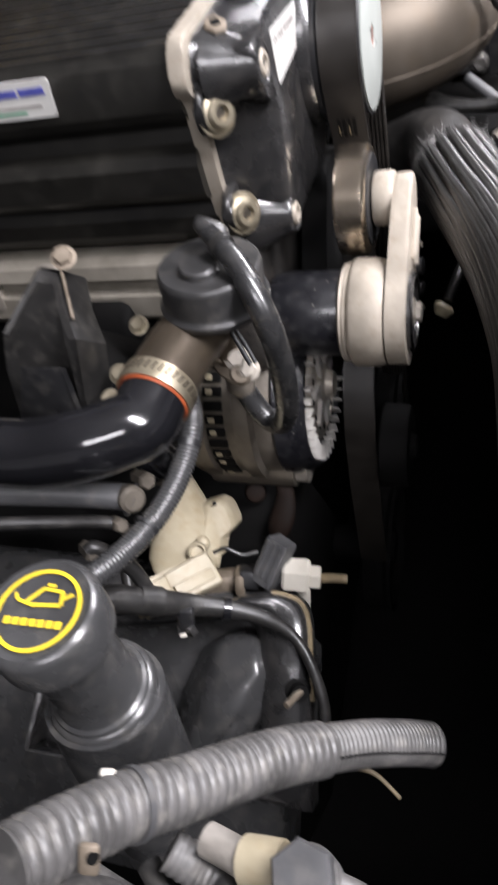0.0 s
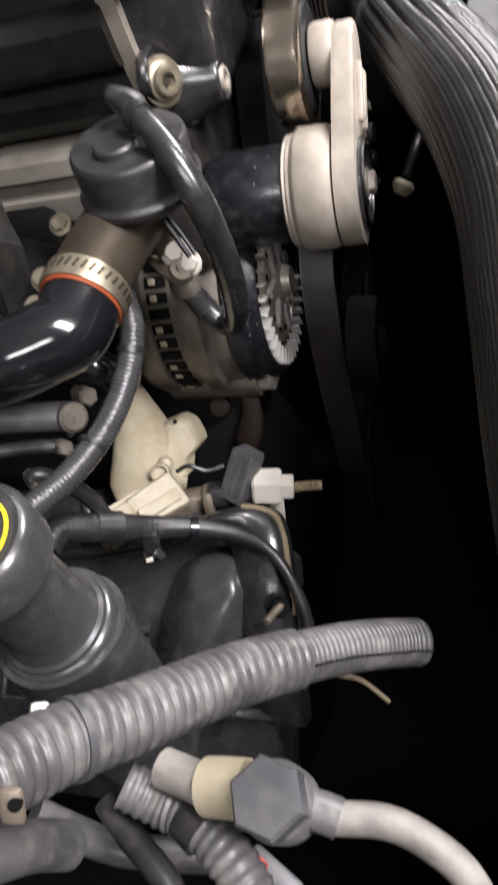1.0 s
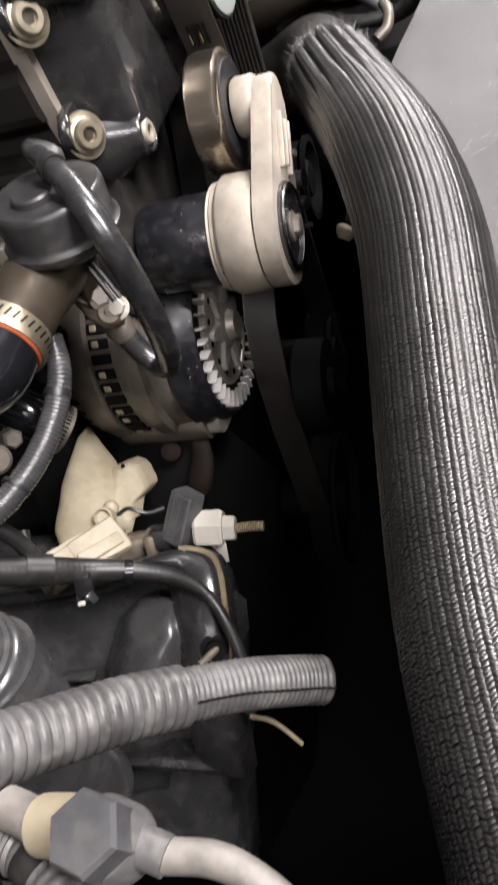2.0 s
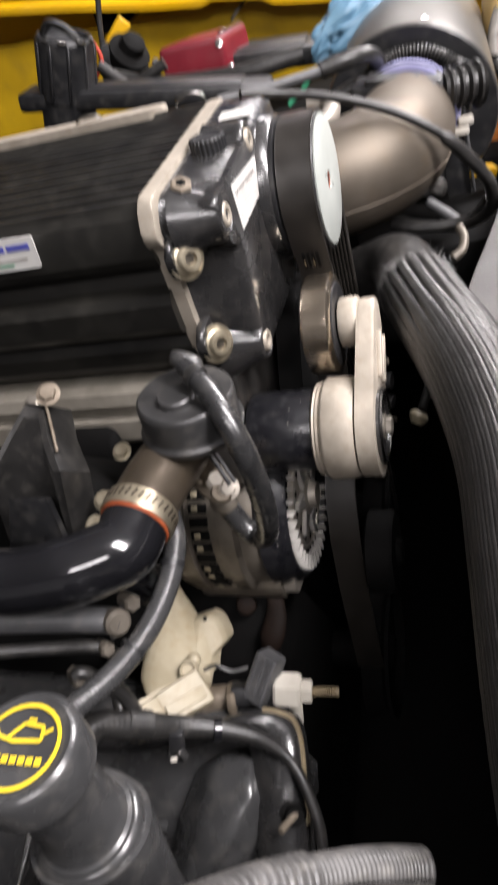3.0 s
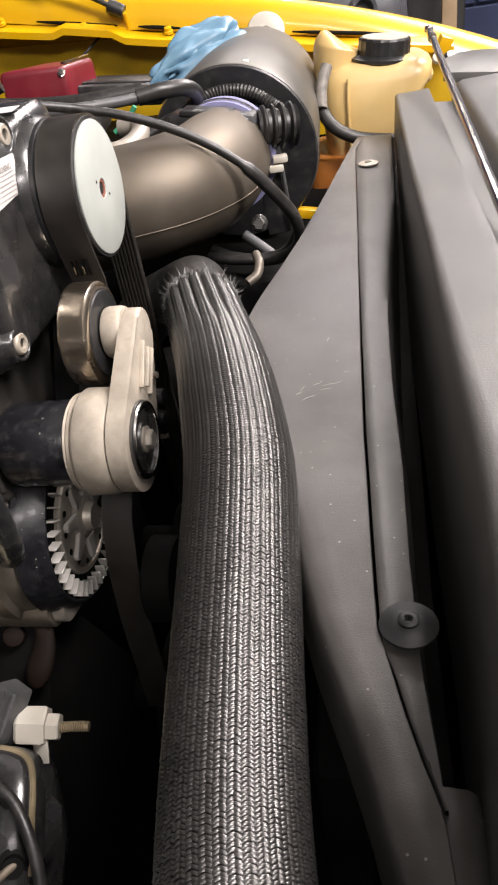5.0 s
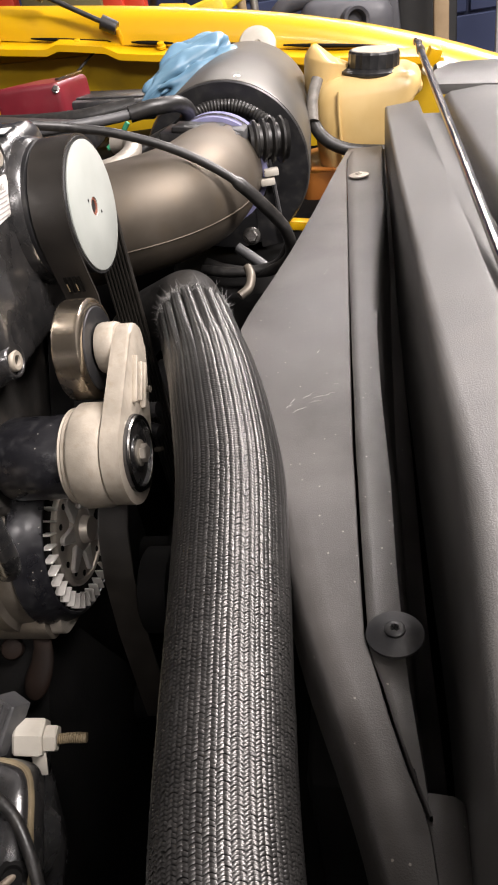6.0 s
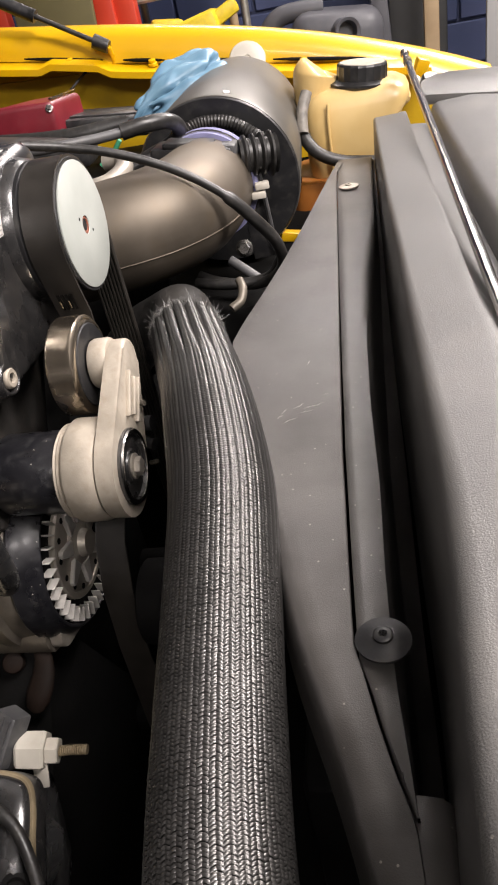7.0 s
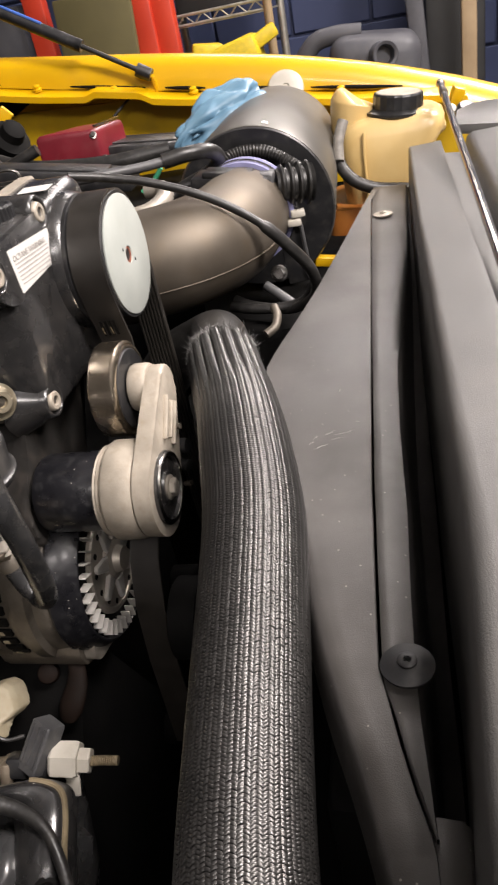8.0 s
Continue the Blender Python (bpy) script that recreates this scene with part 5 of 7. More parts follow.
        l, r = Vector(l) + drop * (0.3 if k < 0.87 and l[1] > 0.36 else 1.0), Vector(r) + drop
        mid, half = (l + r) / 2, (r - l) / 2
        ring = []
        for i in range(28):
            g = 2 * math.pi * i / 28
            cx, sx = math.cos(g), math.sin(g)
            cx = math.copysign(abs(cx) ** 0.8, cx)
            q = mid + half * cx - back * half.length * k * sx
            ring.append(q + (q - mid).normalized() * 0.0022 * noise.noise(q * 55))
        secs.append(ring)
    loft(bm, secs)
    def casting(name, bm):
        ob = part(name, bm, "cream", t, "", 89)
        rm = ob.modifiers.new("one_casting", "REMESH")
        rm.mode, rm.voxel_size, rm.use_smooth_shade = "VOXEL", 0.001, True
        sm = ob.modifiers.new("soft_edges", "SMOOTH")
        sm.factor, sm.iterations = 0.5, 4

    casting("hood", bm)
    bm = B()
    ear = [Vector(q) + drop for q in ((-0.060, 0.366, 1.001), (-0.049, 0.371, 1.002), (-0.043, 0.374, 1.001), (-0.036, 0.373, 0.997), (-0.030, 0.366, 0.992), (-0.026, 0.358, 0.989), (-0.029, 0.350, 0.989), (-0.033, 0.343, 0.990), (-0.031, 0.334, 0.990), (-0.029, 0.325, 0.991), (-0.042, 0.318, 0.997), (-0.062, 0.335, 1.002))]
    loft(bm, [[q.lerp(sum(ear, Vector()) / 12, 0.12) - back * 0.004 for q in ear], ear, [q + back * 0.018 for q in ear]])
    casting("lobed_ear", bm)
    bm = B()
    bmesh.ops.create_icosphere(bm, subdivisions=3, radius=0.0058, matrix=Matrix.Translation(Vector((-0.0465, 0.3205, 1.0005))))
    part("knob", bm, "cream", t, "", 89)
    bm = B()
    lathe(bm, (-0.0475, 0.3585, 1.0018), (0, -0.8, 0.6), [(0.0, 0), (0.0, 0.0018), (0.0004, 0.0018), (0.0004, 0)], 16)
    part("lug_hole", bm, "engine_dark", t)
    bm = B()
    lathe(bm, (-0.045, 0.307, 1.008), (0.3, -0.6, 0.74), [(-0.012, 0), (-0.012, 0.0075), (0.001, 0.0068), (0.0018, 0.0058), (0.0, 0.005), (-0.002, 0.0045), (-0.002, 0)], 20)
    part("screw_well", bm, "cream", t)
    p, q = Vector((-0.0385, 0.2995, 0.9935)), Vector((-0.0710, 0.2575, 1.0090))
    d = (q - p).normalized()
    up = Vector((0.25, -0.45, 0.85))
    side = d.cross(up).normalized()
    up = side.cross(d)

    def shell(s0, s1, w, h, up_off=0.0, side_off=0.0, taper=1.0):
        b = B()
        secs = []
        for s, k in ((s0, 0.92), (s0 + 0.03, 1), (s1 - 0.03, taper), (s1, taper * 0.92)):
            o = p.lerp(q, s) + up * up_off + side * side_off
            secs.append([o + side * a * w * k + up * c2 * h * k for a, c2 in ((-1, -0.8), (-1, 0.8), (-0.9, 1), (0.9, 1), (1, 0.8), (1, -0.8), (0.9, -1), (-0.9, -1))])
        loft(b, secs)
        return b
    sock = part("socket_boot", shell(-0.06, 0.62, 0.0138, 0.0125, 0, 0, 0.86), "cream", t, "", 30)
    part("latch", shell(0.02, 0.60, 0.0045, 0.003, 0.0115, -0.004), "cream", sock)
    part("edge_rail", shell(0.05, 0.97, 0.0018, 0.0075, -0.002, 0.0128), "cream", sock)
    part("lower_skirt", shell(0.05, 0.95, 0.0105, 0.006, -0.013, 0.006), "cream_dark", sock)
    part("plug_end", shell(0.60, 1.0, 0.0110, 0.0098), "cream", t, "", 30)
    part("wire_seal", shell(1.0, 1.09, 0.008, 0.007), "cream_dark", t)
    bm = B()
    tube(bm, [(-0.076, 0.254, 1.011), (-0.084, 0.268, 1.018), (-0.090, 0.284, 1.027)], 0.0042, 12, 6, True, lambda s: 0.0004 * math.cos(s * 2400))
    part("lead", bm, "rubber", t)
    bm = B()
    tube(bm, [(-0.072, 0.257, 1.010), (-0.074, 0.255, 1.011), (-0.077, 0.256, 1.013)], 0.0026, 10, 5)
    part("red_seal", bm, "red_wire", t)
    return t


cream_valve()


def connector_cluster():
    t = thing("sensor_connector", (0.010, 0.305, 0.975), "grey wiring connector plugged into a white socket", "connector")
    c = Vector((0.0125, 0.307, 1.000))
    lean = Vector((0.36, 0.50, 0.70)).normalized()
    wide = Vector((0.80, -0.42, -0.10))
    wide = (wide - lean * wide.dot(lean)).normalized()
    deep = lean.cross(wide)
    o = c + Vector((0.002, 0.001, 0.004))
    bm = B()
    loft(bm, [[o + lean * h + wide * a * k + deep * b * k for a, b in ((-0.009, -0.0075), (-0.0078, -0.0087), (0.0078, -0.0087), (0.009, -0.0075), (0.009, 0.0075), (0.0078, 0.0087), (-0.0078, 0.0087), (-0.009, 0.0075))]
              for h, k in ((-0.018, 1.0), (0.0165, 0.97), (0.018, 0.9))])
    plug = part("grey_plug", bm, "grey_connector", t, "grey ribbed plug")
    for side in (-1, 1):
        for k in (-0.0055, 0.0, 0.0055):
            q = o + wide * k + deep * 0.0088 * side
            bm = B()
            loft(bm, [[q + lean * h + wide * a + deep * b for a, b in ((-0.001, -0.001), (0.001, -0.001), (0.0008, 0.001), (-0.0008, 0.001))] for h in (-0.012, 0.0165)])
            part("rib", bm, "grey_connector", plug)
    bm = B()
    box(bm, c + Vector((-0.006, -0.004, -0.012)), (0.040, 0.019, 0.015), (-36, 12, 10), 0.003)
    part("dark_base", bm, "satin_black", t, "black plug base")
    w = Vector((0.0325, 0.3068, 0.9905))
    bm = B()
    lathe(bm, w, (1, 0.12, -0.16), [(-0.013, 0), (-0.013, 0.0115), (-0.011, 0.0135), (0.005, 0.0138), (0.007, 0.0125), (0.007, 0)], 6)
    white = part("white_socket", bm, "white_plastic", t, "white plastic socket", 25)
    bm = B()
    lathe(bm, w + Vector((0.010, 0.001, -0.002)), (1, 0.12, -0.16), [(-0.004, 0), (-0.004, 0.0085), (-0.003, 0.0092), (0.004, 0.0092), (0.005, 0.0082), (0.005, 0)], 6)
    part("nut", bm, "white_plastic", white, "", 25)
    bm = B()
    box(bm, w + Vector((0.003, -0.011, -0.012)), (0.010, 0.0022, 0.018), (-24, 8, 12), 0.0008)
    part("latch_tongue", bm, "white_plastic", white, "thin white latch tongue")
    bm = B()
    tube(bm, [w + Vector((0.013, 0.001, -0.003)), w + Vector((0.023, 0.003, -0.004)), w + Vector((0.034, 0.004, -0.005))], 0.0034, 14, 14, True, lambda s: 0.0004 * math.cos(s * 4200))
    part("stud", bm, "cream_dark", t, "threaded tan stud")
    b = Vector((-0.024, 0.300, 0.984))
    bm = B()
    box(bm, b, (0.052, 0.019, 0.015), (-30, 6, 14), 0.004)
    box(bm, b + Vector((0.012, -0.002, 0.005)), (0.008, 0.022, 0.017), (-30, 6, 14), 0.003)
    box(bm, b + Vector((-0.012, -0.001, 0.003)), (0.005, 0.021, 0.016), (-30, 6, 14), 0.002)
    part("tan_bracket", bm, "bracket_alloy", t, "aged tan holder")
    bm = B()
    tube(bm, [(-0.028, 0.303, 1.016), (-0.018, 0.304, 1.021), (-0.007, 0.304, 1.015), (0.004, 0.309, 1.013)], 0.0015, 8, 8)
    part("thin_wire", bm, "rubber", t)
    return t


connector_cluster()


# ---- near cam cover, oil filler ----
def cam_cover():
    t = thing("cam_cover", (-0.2, 0.25, 0.9), "smooth charcoal plastic cam cover with bulges", "engine cover")
    # rounded section along the bank; its front end is closed and softened
    prof = [(0.322, 0.952), (0.316, 0.975), (0.300, 0.985), (0.280, 0.983), (0.262, 0.972), (0.240, 0.950), (0.215, 0.924), (0.180, 0.888), (0.15, 0.85), (0.13, 0.80), (0.15, 0.76), (0.30, 0.88)]
    cy, cz = 0.25, 0.90
    secs = []
    for x, k in ((-0.6, 1), (-0.3, 1), (-0.1, 1), (-0.03, 1), (0.002, 1), (0.014, 0.985), (0.022, 0.95), (0.027, 0.88), (0.028, 0.7)):
        secs.append([(x, cy + (y - cy) * k, cz + (z - cz) * k) for y, z in prof])
    bm = B()
    loft(bm, secs)
    part("cover", bm, "grey_plastic", t, angle=60)
    bm = B()
    secs = []
    out = Vector((0.0, -0.57, 0.82))
    for l, k, r in (((-0.021, 0.260, 0.972), (0.001, 0.267, 0.978), (0.021, 0.265, 0.974)), ((-0.033, 0.251, 0.968), (0.012, 0.250, 0.991), (0.031, 0.258, 0.974)), ((-0.046, 0.228, 0.947), (0.017, 0.228, 0.988), (0.032, 0.243, 0.962)),
                    ((-0.054, 0.204, 0.924), (0.007, 0.207, 0.976), (0.018, 0.225, 0.943)), ((-0.058, 0.185, 0.905), (-0.012, 0.192, 0.953), (-0.008, 0.210, 0.926)), ((-0.070, 0.155, 0.867), (-0.032, 0.167, 0.909), (-0.032, 0.168, 0.878))):
        l, k, r = Vector(l), Vector(k), Vector(r) + Vector((0.018, 0, 0))
        secs.append([l - out * 0.03, l - out * 0.008, l, l.lerp(k, 0.25) + out * 0.009, l.lerp(k, 0.5) + out * 0.012, l.lerp(k, 0.78) + out * 0.007, k, k.lerp(r, 0.2) - out * 0.0005, k.lerp(r, 0.6) + out * 0.003, r, r - out * 0.008, r - out * 0.03])
    loft(bm, [smooth_path(s, 3) for s in secs])
    part("cam_bulge", bm, "grey_plastic", t, "rounded bulge over the cam drive", 60)
    # rear lid with rounded corner, and the tan gasket that shows along its rim
    edge = smooth_path([(-0.16, 0.260, 0.982), (-0.07, 0.265, 0.990), (-0.02, 0.271, 1.001), (0.0023, 0.2746, 1.0095), (0.021, 0.2775, 1.0101), (0.0342, 0.278, 1.0057), (0.0419, 0.2745, 1.0024), (0.0474, 0.2636, 0.9985), (0.0508, 0.246, 0.990), (0.053, 0.2317, 0.9795), (0.055, 0.205, 0.955), (0.057, 0.17, 0.915)], 5)
    out = Vector((0.0, -0.6, 0.8))
    inner = Vector((-0.10, 0.205, 0.965))
    bm = B()
    rings = []
    for k, h in ((0.0, -0.02), (0.0, 0.001), (0.02, 0.0045), (0.05, 0.0068), (0.10, 0.0075), (0.17, 0.005), (0.22, -0.001), (0.25, -0.012), (0.28, -0.04)):
        ring = [q.lerp(inner, k) + out * h for q in edge] + [Vector((-0.16, 0.17, 0.93)) + out * h]
        rings.append(ring)
    loft(bm, rings)
    part("rear_lid", bm, "gloss_black", t, "glossy black rear lid with rounded corner", 60)
    bm = B()
    secs = []
    for i, q in enumerate(edge):
        if q.x < 0.018 or q.z < 0.968:
            continue
        tn = (edge[min(i + 1, len(edge) - 1)] - edge[max(i - 1, 0)]).normalized()
        sd = tn.cross(out).normalized()
        if sd.dot(q - inner) < 0:
            sd = -sd
        secs.append([q + sd * a + out * b for a, b in ((-0.001, 0.0006), (0.0016, 0.0009), (0.0024, 0.0), (0.0024, -0.003), (-0.001, -0.003))])
    loft(bm, secs)
    part("gasket", bm, "cream_dark", t, "tan gasket along the lid's rim", 50)
    for p in ((-0.067, 0.220, 0.942), (-0.069, 0.212, 0.933), (-0.071, 0.204, 0.924), (-0.072, 0.195, 0.916)):
        bm = B()
        box(bm, p, (0.024, 0.010, 0.0055), (-35, 5, 8), 0.002)
        part("rib", bm, "grey_plastic", t)
    bm = B()
    lathe(bm, (0.048, 0.222, 0.983), (0.4, -0.6, 0.6), [(-0.012, 0), (-0.012, 0.009), (-0.004, 0.009), (-0.003, 0.006), (0.003, 0.006), (0.003, 0)], 18)
    part("cover_stud", bm, "engine_dark", t, "tarnished stud with nut")
    bm = B()
    tube(bm, [(0.043, 0.209, 0.990), (0.046, 0.216, 0.987), (0.050, 0.224, 0.984)], 0.0024, 10, 4)
    part("stud_end", bm, "bracket_alloy", t)
    return t


cam_cover()


def oil_filler():
    cap = Vector((-0.026, 0.157, 1.182))
    base = Vector((-0.028, 0.159, 1.097))
    ax = (cap - base).normalized()
    t = thing("oil_filler", base, "charcoal oil filler neck with yellow-printed screw cap", "oil filler")
    L = (cap - base).length
    bm = B()
    lathe(bm, base, ax, [(-0.03, 0), (-0.03, 0.030), (0.0, 0.0295), (0.002, 0.0285), (0.003, 0.0265), (0.005, 0.0258), (0.006, 0.0238), (0.009, 0.0225), (0.013, 0.0218), (L - 0.02, 0.0212), (L - 0.018, 0)], 48)
    part("neck", bm, "grey_plastic", t)
    bm = B()
    tube(bm, [base - ax * 0.005, base - ax * 0.04 + Vector((0.0, -0.01, -0.02)), base - ax * 0.09 + Vector((0, -0.02, -0.05))], 0.0325, 36, 6)
    part("tower", bm, "grey_plastic", t, "", 60)
    bm = B()
    prof_r = 0.0285
    lathe(bm, cap, ax, [(-0.024, 0), (-0.024, prof_r - 0.002), (-0.022, prof_r), (-0.004, prof_r), (-0.001, prof_r - 0.002), (0, prof_r - 0.004), (-0.001, prof_r - 0.007), (-0.001, 0)], 56)
    c = part("cap", bm, "grey_plastic", t, "round screw cap with yellow emblem")
    a, u, v = basis(ax)
    # picture frame of the print: right and up as seen from the near side
    right = Vector((1, 0.1, 0)) - ax * Vector((1, 0.1, 0)).dot(ax)
    right.normalize()
    up = ax.cross(right).normalized()
    o = cap + ax * -0.0004
    m = Matrix.Rotation(radians(-4), 3, ax)
    right, up = m @ right, m @ up

    def on(x, y, h=0.0):
        return o + right * x + up * y + ax * h
    bm = B()
    lathe(bm, o, ax, [(0.0, 0.0185), (0.0004, 0.0185), (0.0004, 0.0203), (0.0, 0.0203)], 56, True)
    part("printed_ring", bm, "yellow_print", c, "yellow printed ring")

    def bar(x0, y0, x1, y1, w):
        d = Vector((x1 - x0, y1 - y0)).normalized() * w / 2
        bm = B()
        q = [(x0 - d.y, y0 + d.x), (x1 - d.y, y1 + d.x), (x1 + d.y, y1 - d.x), (x0 + d.y, y0 - d.x)]
        prism(bm, q, lambda x, y: on(x, y), ax * 0.0004, 0)
        part("printed_stroke", bm, "yellow_print", c)
    for s in ((-0.012, 0.004, -0.004, 0.002, 0.0016), (-0.004, 0.002, 0.010, 0.003, 0.0018), (-0.007, 0.0035, -0.001, 0.0105, 0.0016), (-0.001, 0.0105, 0.009, 0.0095, 0.0016),
              (0.009, 0.0095, 0.010, 0.003, 0.0016), (0.0, 0.0125, 0.004, 0.0122, 0.0014), (0.010, 0.006, 0.014, 0.009, 0.0014), (-0.012, 0.004, -0.014, 0.007, 0.0014)):
        bar(*s)
    for i in range(7):
        bar(-0.014 + i * 0.0042, -0.0065, -0.011 + i * 0.0042, -0.0062, 0.0034)
    return t


oil_filler()

harness = hose("wiring_harness", "black taped wiring harness crossing the cam cover",
     [(-0.065, 0.210, 1.075), (-0.061, 0.224, 1.073), (-0.046, 0.235, 1.056), (-0.026, 0.249, 1.033), (-0.002, 0.257, 1.019), (0.021, 0.258, 1.010), (0.042, 0.250, 1.004), (0.056, 0.235, 0.993), (0.065, 0.217, 0.976), (0.066, 0.197, 0.952)],
     lambda s: 0.0090 - 0.0052 * min(1, max(0, s - 0.2) * 2.2), "rubber", (0.00005, 0.0037), None, 16, "cable", "loom")
hose("second_lead", "thin black lead beside the harness",
     [(0.027, 0.259, 1.002), (0.044, 0.247, 0.991), (0.056, 0.232, 0.974), (0.057, 0.214, 0.955)], 0.0026, "rubber", None, None, 10, "cable")


def harness_clip():
    t = thing("harness_clip", (-0.027, 0.237, 1.026), "small black clip holding the harness", "clip")
    bm = B()
    box(bm, (-0.025, 0.239, 1.030), (0.010, 0.008, 0.02), (-20, 10, 10), 0.002)
    part("clip_body", bm, "satin_black", t)
    bm = B()
    box(bm, (-0.0285, 0.2355, 1.0245), (0.007, 0.006, 0.010), (-35, 25, 20), 0.0012)
    box(bm, (-0.0215, 0.2345, 1.0255), (0.006, 0.006, 0.008), (-15, -30, -10), 0.0012)
    part("clip_jaw", bm, "gloss_black", t)
    bm = B()
    box(bm, (-0.0255, 0.2300, 1.0265), (0.0048, 0.003, 0.0026), (-40, 10, 25), 0.0008)
    part("clip_tip", bm, "white_plastic", t, "pale plastic tip")
    return t


harness_clip()




def band(owner, name, p, q, r, w, mat, label):
    p, q = Vector(p), Vector(q)
    bm = B()
    lathe(bm, p, q - p, [(-w, r - 0.001), (-w, r), (w, r), (w, r - 0.001)], 24, True)
    part(name, bm, mat, owner, label)


band(loom, "tape_band", (-0.035, 0.257, 1.108), (-0.040, 0.242, 1.108), 0.0084, 0.0012, "satin_black", "black tape band")
band(loom, "tape_band", (-0.022, 0.314, 1.122), (-0.023, 0.302, 1.116), 0.0083, 0.002, "satin_black", "black tape band")
band(harness, "tape_band", (-0.004, 0.256, 1.020), (0.003, 0.258, 1.017), 0.0078, 0.0025, "rubber_gloss", "glossy tape wrap")
band(harness, "tape_band", (-0.044, 0.237, 1.054), (-0.037, 0.241, 1.047), 0.0098, 0.008, "rubber", "wide black tape wrap")

# ---- grey corrugated conduit across the front of the bank ----
CONDUIT = [(0.030, 0.057, 1.218), (0.035, 0.068, 1.207), (0.041, 0.079, 1.195), (0.047, 0.088, 1.185), (0.057, 0.099, 1.171), (0.068, 0.114, 1.152), (0.081, 0.129, 1.134), (0.095, 0.142, 1.116), (0.114, 0.155, 1.098), (0.130, 0.165, 1.080), (0.140, 0.169, 1.072)]


def big_conduit():
    t = thing("corrugated_conduit", CONDUIT[5], "dusty grey split corrugated conduit", "conduit")
    bm = B()
    tube(bm, even_path(CONDUIT[:8], 0.0006), 0.0117, 36, 1, True, lambda s: 0.0002 - 0.0011 * math.exp(-((s / 0.0046 % 1 - 0.5) / 0.16) ** 2))
    part("coarse_sleeve", bm, "grey_conduit", t, angle=70)
    bm = B()
    tube(bm, even_path(CONDUIT[6:], 0.00065), 0.0102, 36, 1, True, lambda s: 0.0003 * math.cos(2 * math.pi * s / 0.0026))
    part("fine_sleeve", bm, "grey_conduit", t, angle=70)
    bm = B()
    fr = path_frames(smooth_path(CONDUIT[6:], 6))
    eye_side = Vector((0.2, -0.6, 0.75))
    pts = [q + (eye_side - tn * eye_side.dot(tn)).normalized() * 0.0102 + Vector((0, 0, -0.0005)) for q, tn, n, b in fr]
    tube(bm, pts, 0.0007, 6, 1)
    part("split_seam", bm, "engine_dark", t, "dark split along the conduit")
    p, q = Vector(CONDUIT[3]), Vector(CONDUIT[4])
    d = (q - p).normalized()
    bm = B()
    lathe(bm, p + d * 0.002, d, [(-0.0013, 0.0117), (-0.0013, 0.0126), (0.0013, 0.0126), (0.0013, 0.0117)], 40, True)
    tie = part("cable_tie", bm, "grey_connector", t, "grey cable tie")
    bm = B()
    box(bm, (0.039, 0.094, 1.192), (0.006, 0.005, 0.005), (20, 30, 20), 0.0015)
    part("tie_head", bm, "white_plastic", tie, "white tie head")
    bm = B()
    box(bm, (0.052, 0.066, 1.211), (0.0065, 0.003, 0.010), (-40, 10, 10), 0.0015)
    part("end_tab", bm, "bracket_alloy", t, "small tan tab with a hole")
    bm = B()
    lathe(bm, (0.054, 0.066, 1.213), (0.3, -0.6, 0.7), [(-0.001, 0), (-0.001, 0.0018), (0.0005, 0.0018), (0.0005, 0)], 16)
    part("tab_hole", bm, "engine_dark", t)
    return t


big_conduit()


# ---- fluid fitting with hexagon cap, close to the lens ----
def hex_fitting():
    c = Vector((0.110, 0.079, 1.188))
    t = thing("hose_fitting", c, "grey hexagon cap on a pale hose fitting", "fitting")
    ax = Vector((-0.02, -0.12, 0.99)).normalized()
    bm = B()
    lathe(bm, c, ax, [(-0.018, 0), (-0.018, 0.0105), (-0.0015, 0.0108), (0.0, 0.0098), (0.0002, 0)], 6)
    part("hex_cap", bm, "grey_connector", t, "grey hexagon cap", 20)
    bm = B()
    lathe(bm, c, ax, [(-0.024, 0), (-0.024, 0.0105), (-0.012, 0.0108), (-0.010, 0.0100), (-0.010, 0)], 32)
    part("collar", bm, "grey_conduit", t)
    bm = B()
    tube(bm, [(0.101, 0.083, 1.173), (0.095, 0.083, 1.172), (0.088, 0.083, 1.170)], 0.0083, 24, 5)
    part("cream_collar", bm, "cream", t, "cream plastic collar")
    bm = B()
    tube(bm, [(0.087, 0.083, 1.170), (0.080, 0.085, 1.169), (0.072, 0.087, 1.168)], 0.006, 20, 5)
    part("tail", bm, "white_hose", t)
    bm = B()
    tube(bm, [(0.114, 0.081, 1.173), (0.122, 0.080, 1.171), (0.127, 0.079, 1.170)], 0.0054, 22, 5)
    part("barb", bm, "grey_conduit", t)
    bm = B()
    tube(bm, [(0.125, 0.079, 1.170), (0.139, 0.080, 1.168), (0.150, 0.077, 1.165), (0.160, 0.071, 1.160), (0.167, 0.061, 1.147)], 0.0045, 24, 8)
    part("pale_hose", bm, "white_hose", t, "pale dusty fluid hose")
    return t


hex_fitting()
lower = hose("lower_conduit", "grey ribbed conduit running under the fitting",
     [(0.058, 0.082, 1.163), (0.070, 0.079, 1.157), (0.082, 0.075, 1.157), (0.095, 0.066, 1.157), (0.106, 0.053, 1.153)], 0.0072, "grey_conduit", (0.0004, 0.0034), None, 20, "conduit", "sleeve")
hose("lower_cable", "thin dark cable below the conduit", [(0.045, 0.079, 1.146), (0.056, 0.070, 1.145), (0.070, 0.060, 1.144), (0.079, 0.048, 1.140)], 0.0045, "rubber", None, None, 14, "cable")
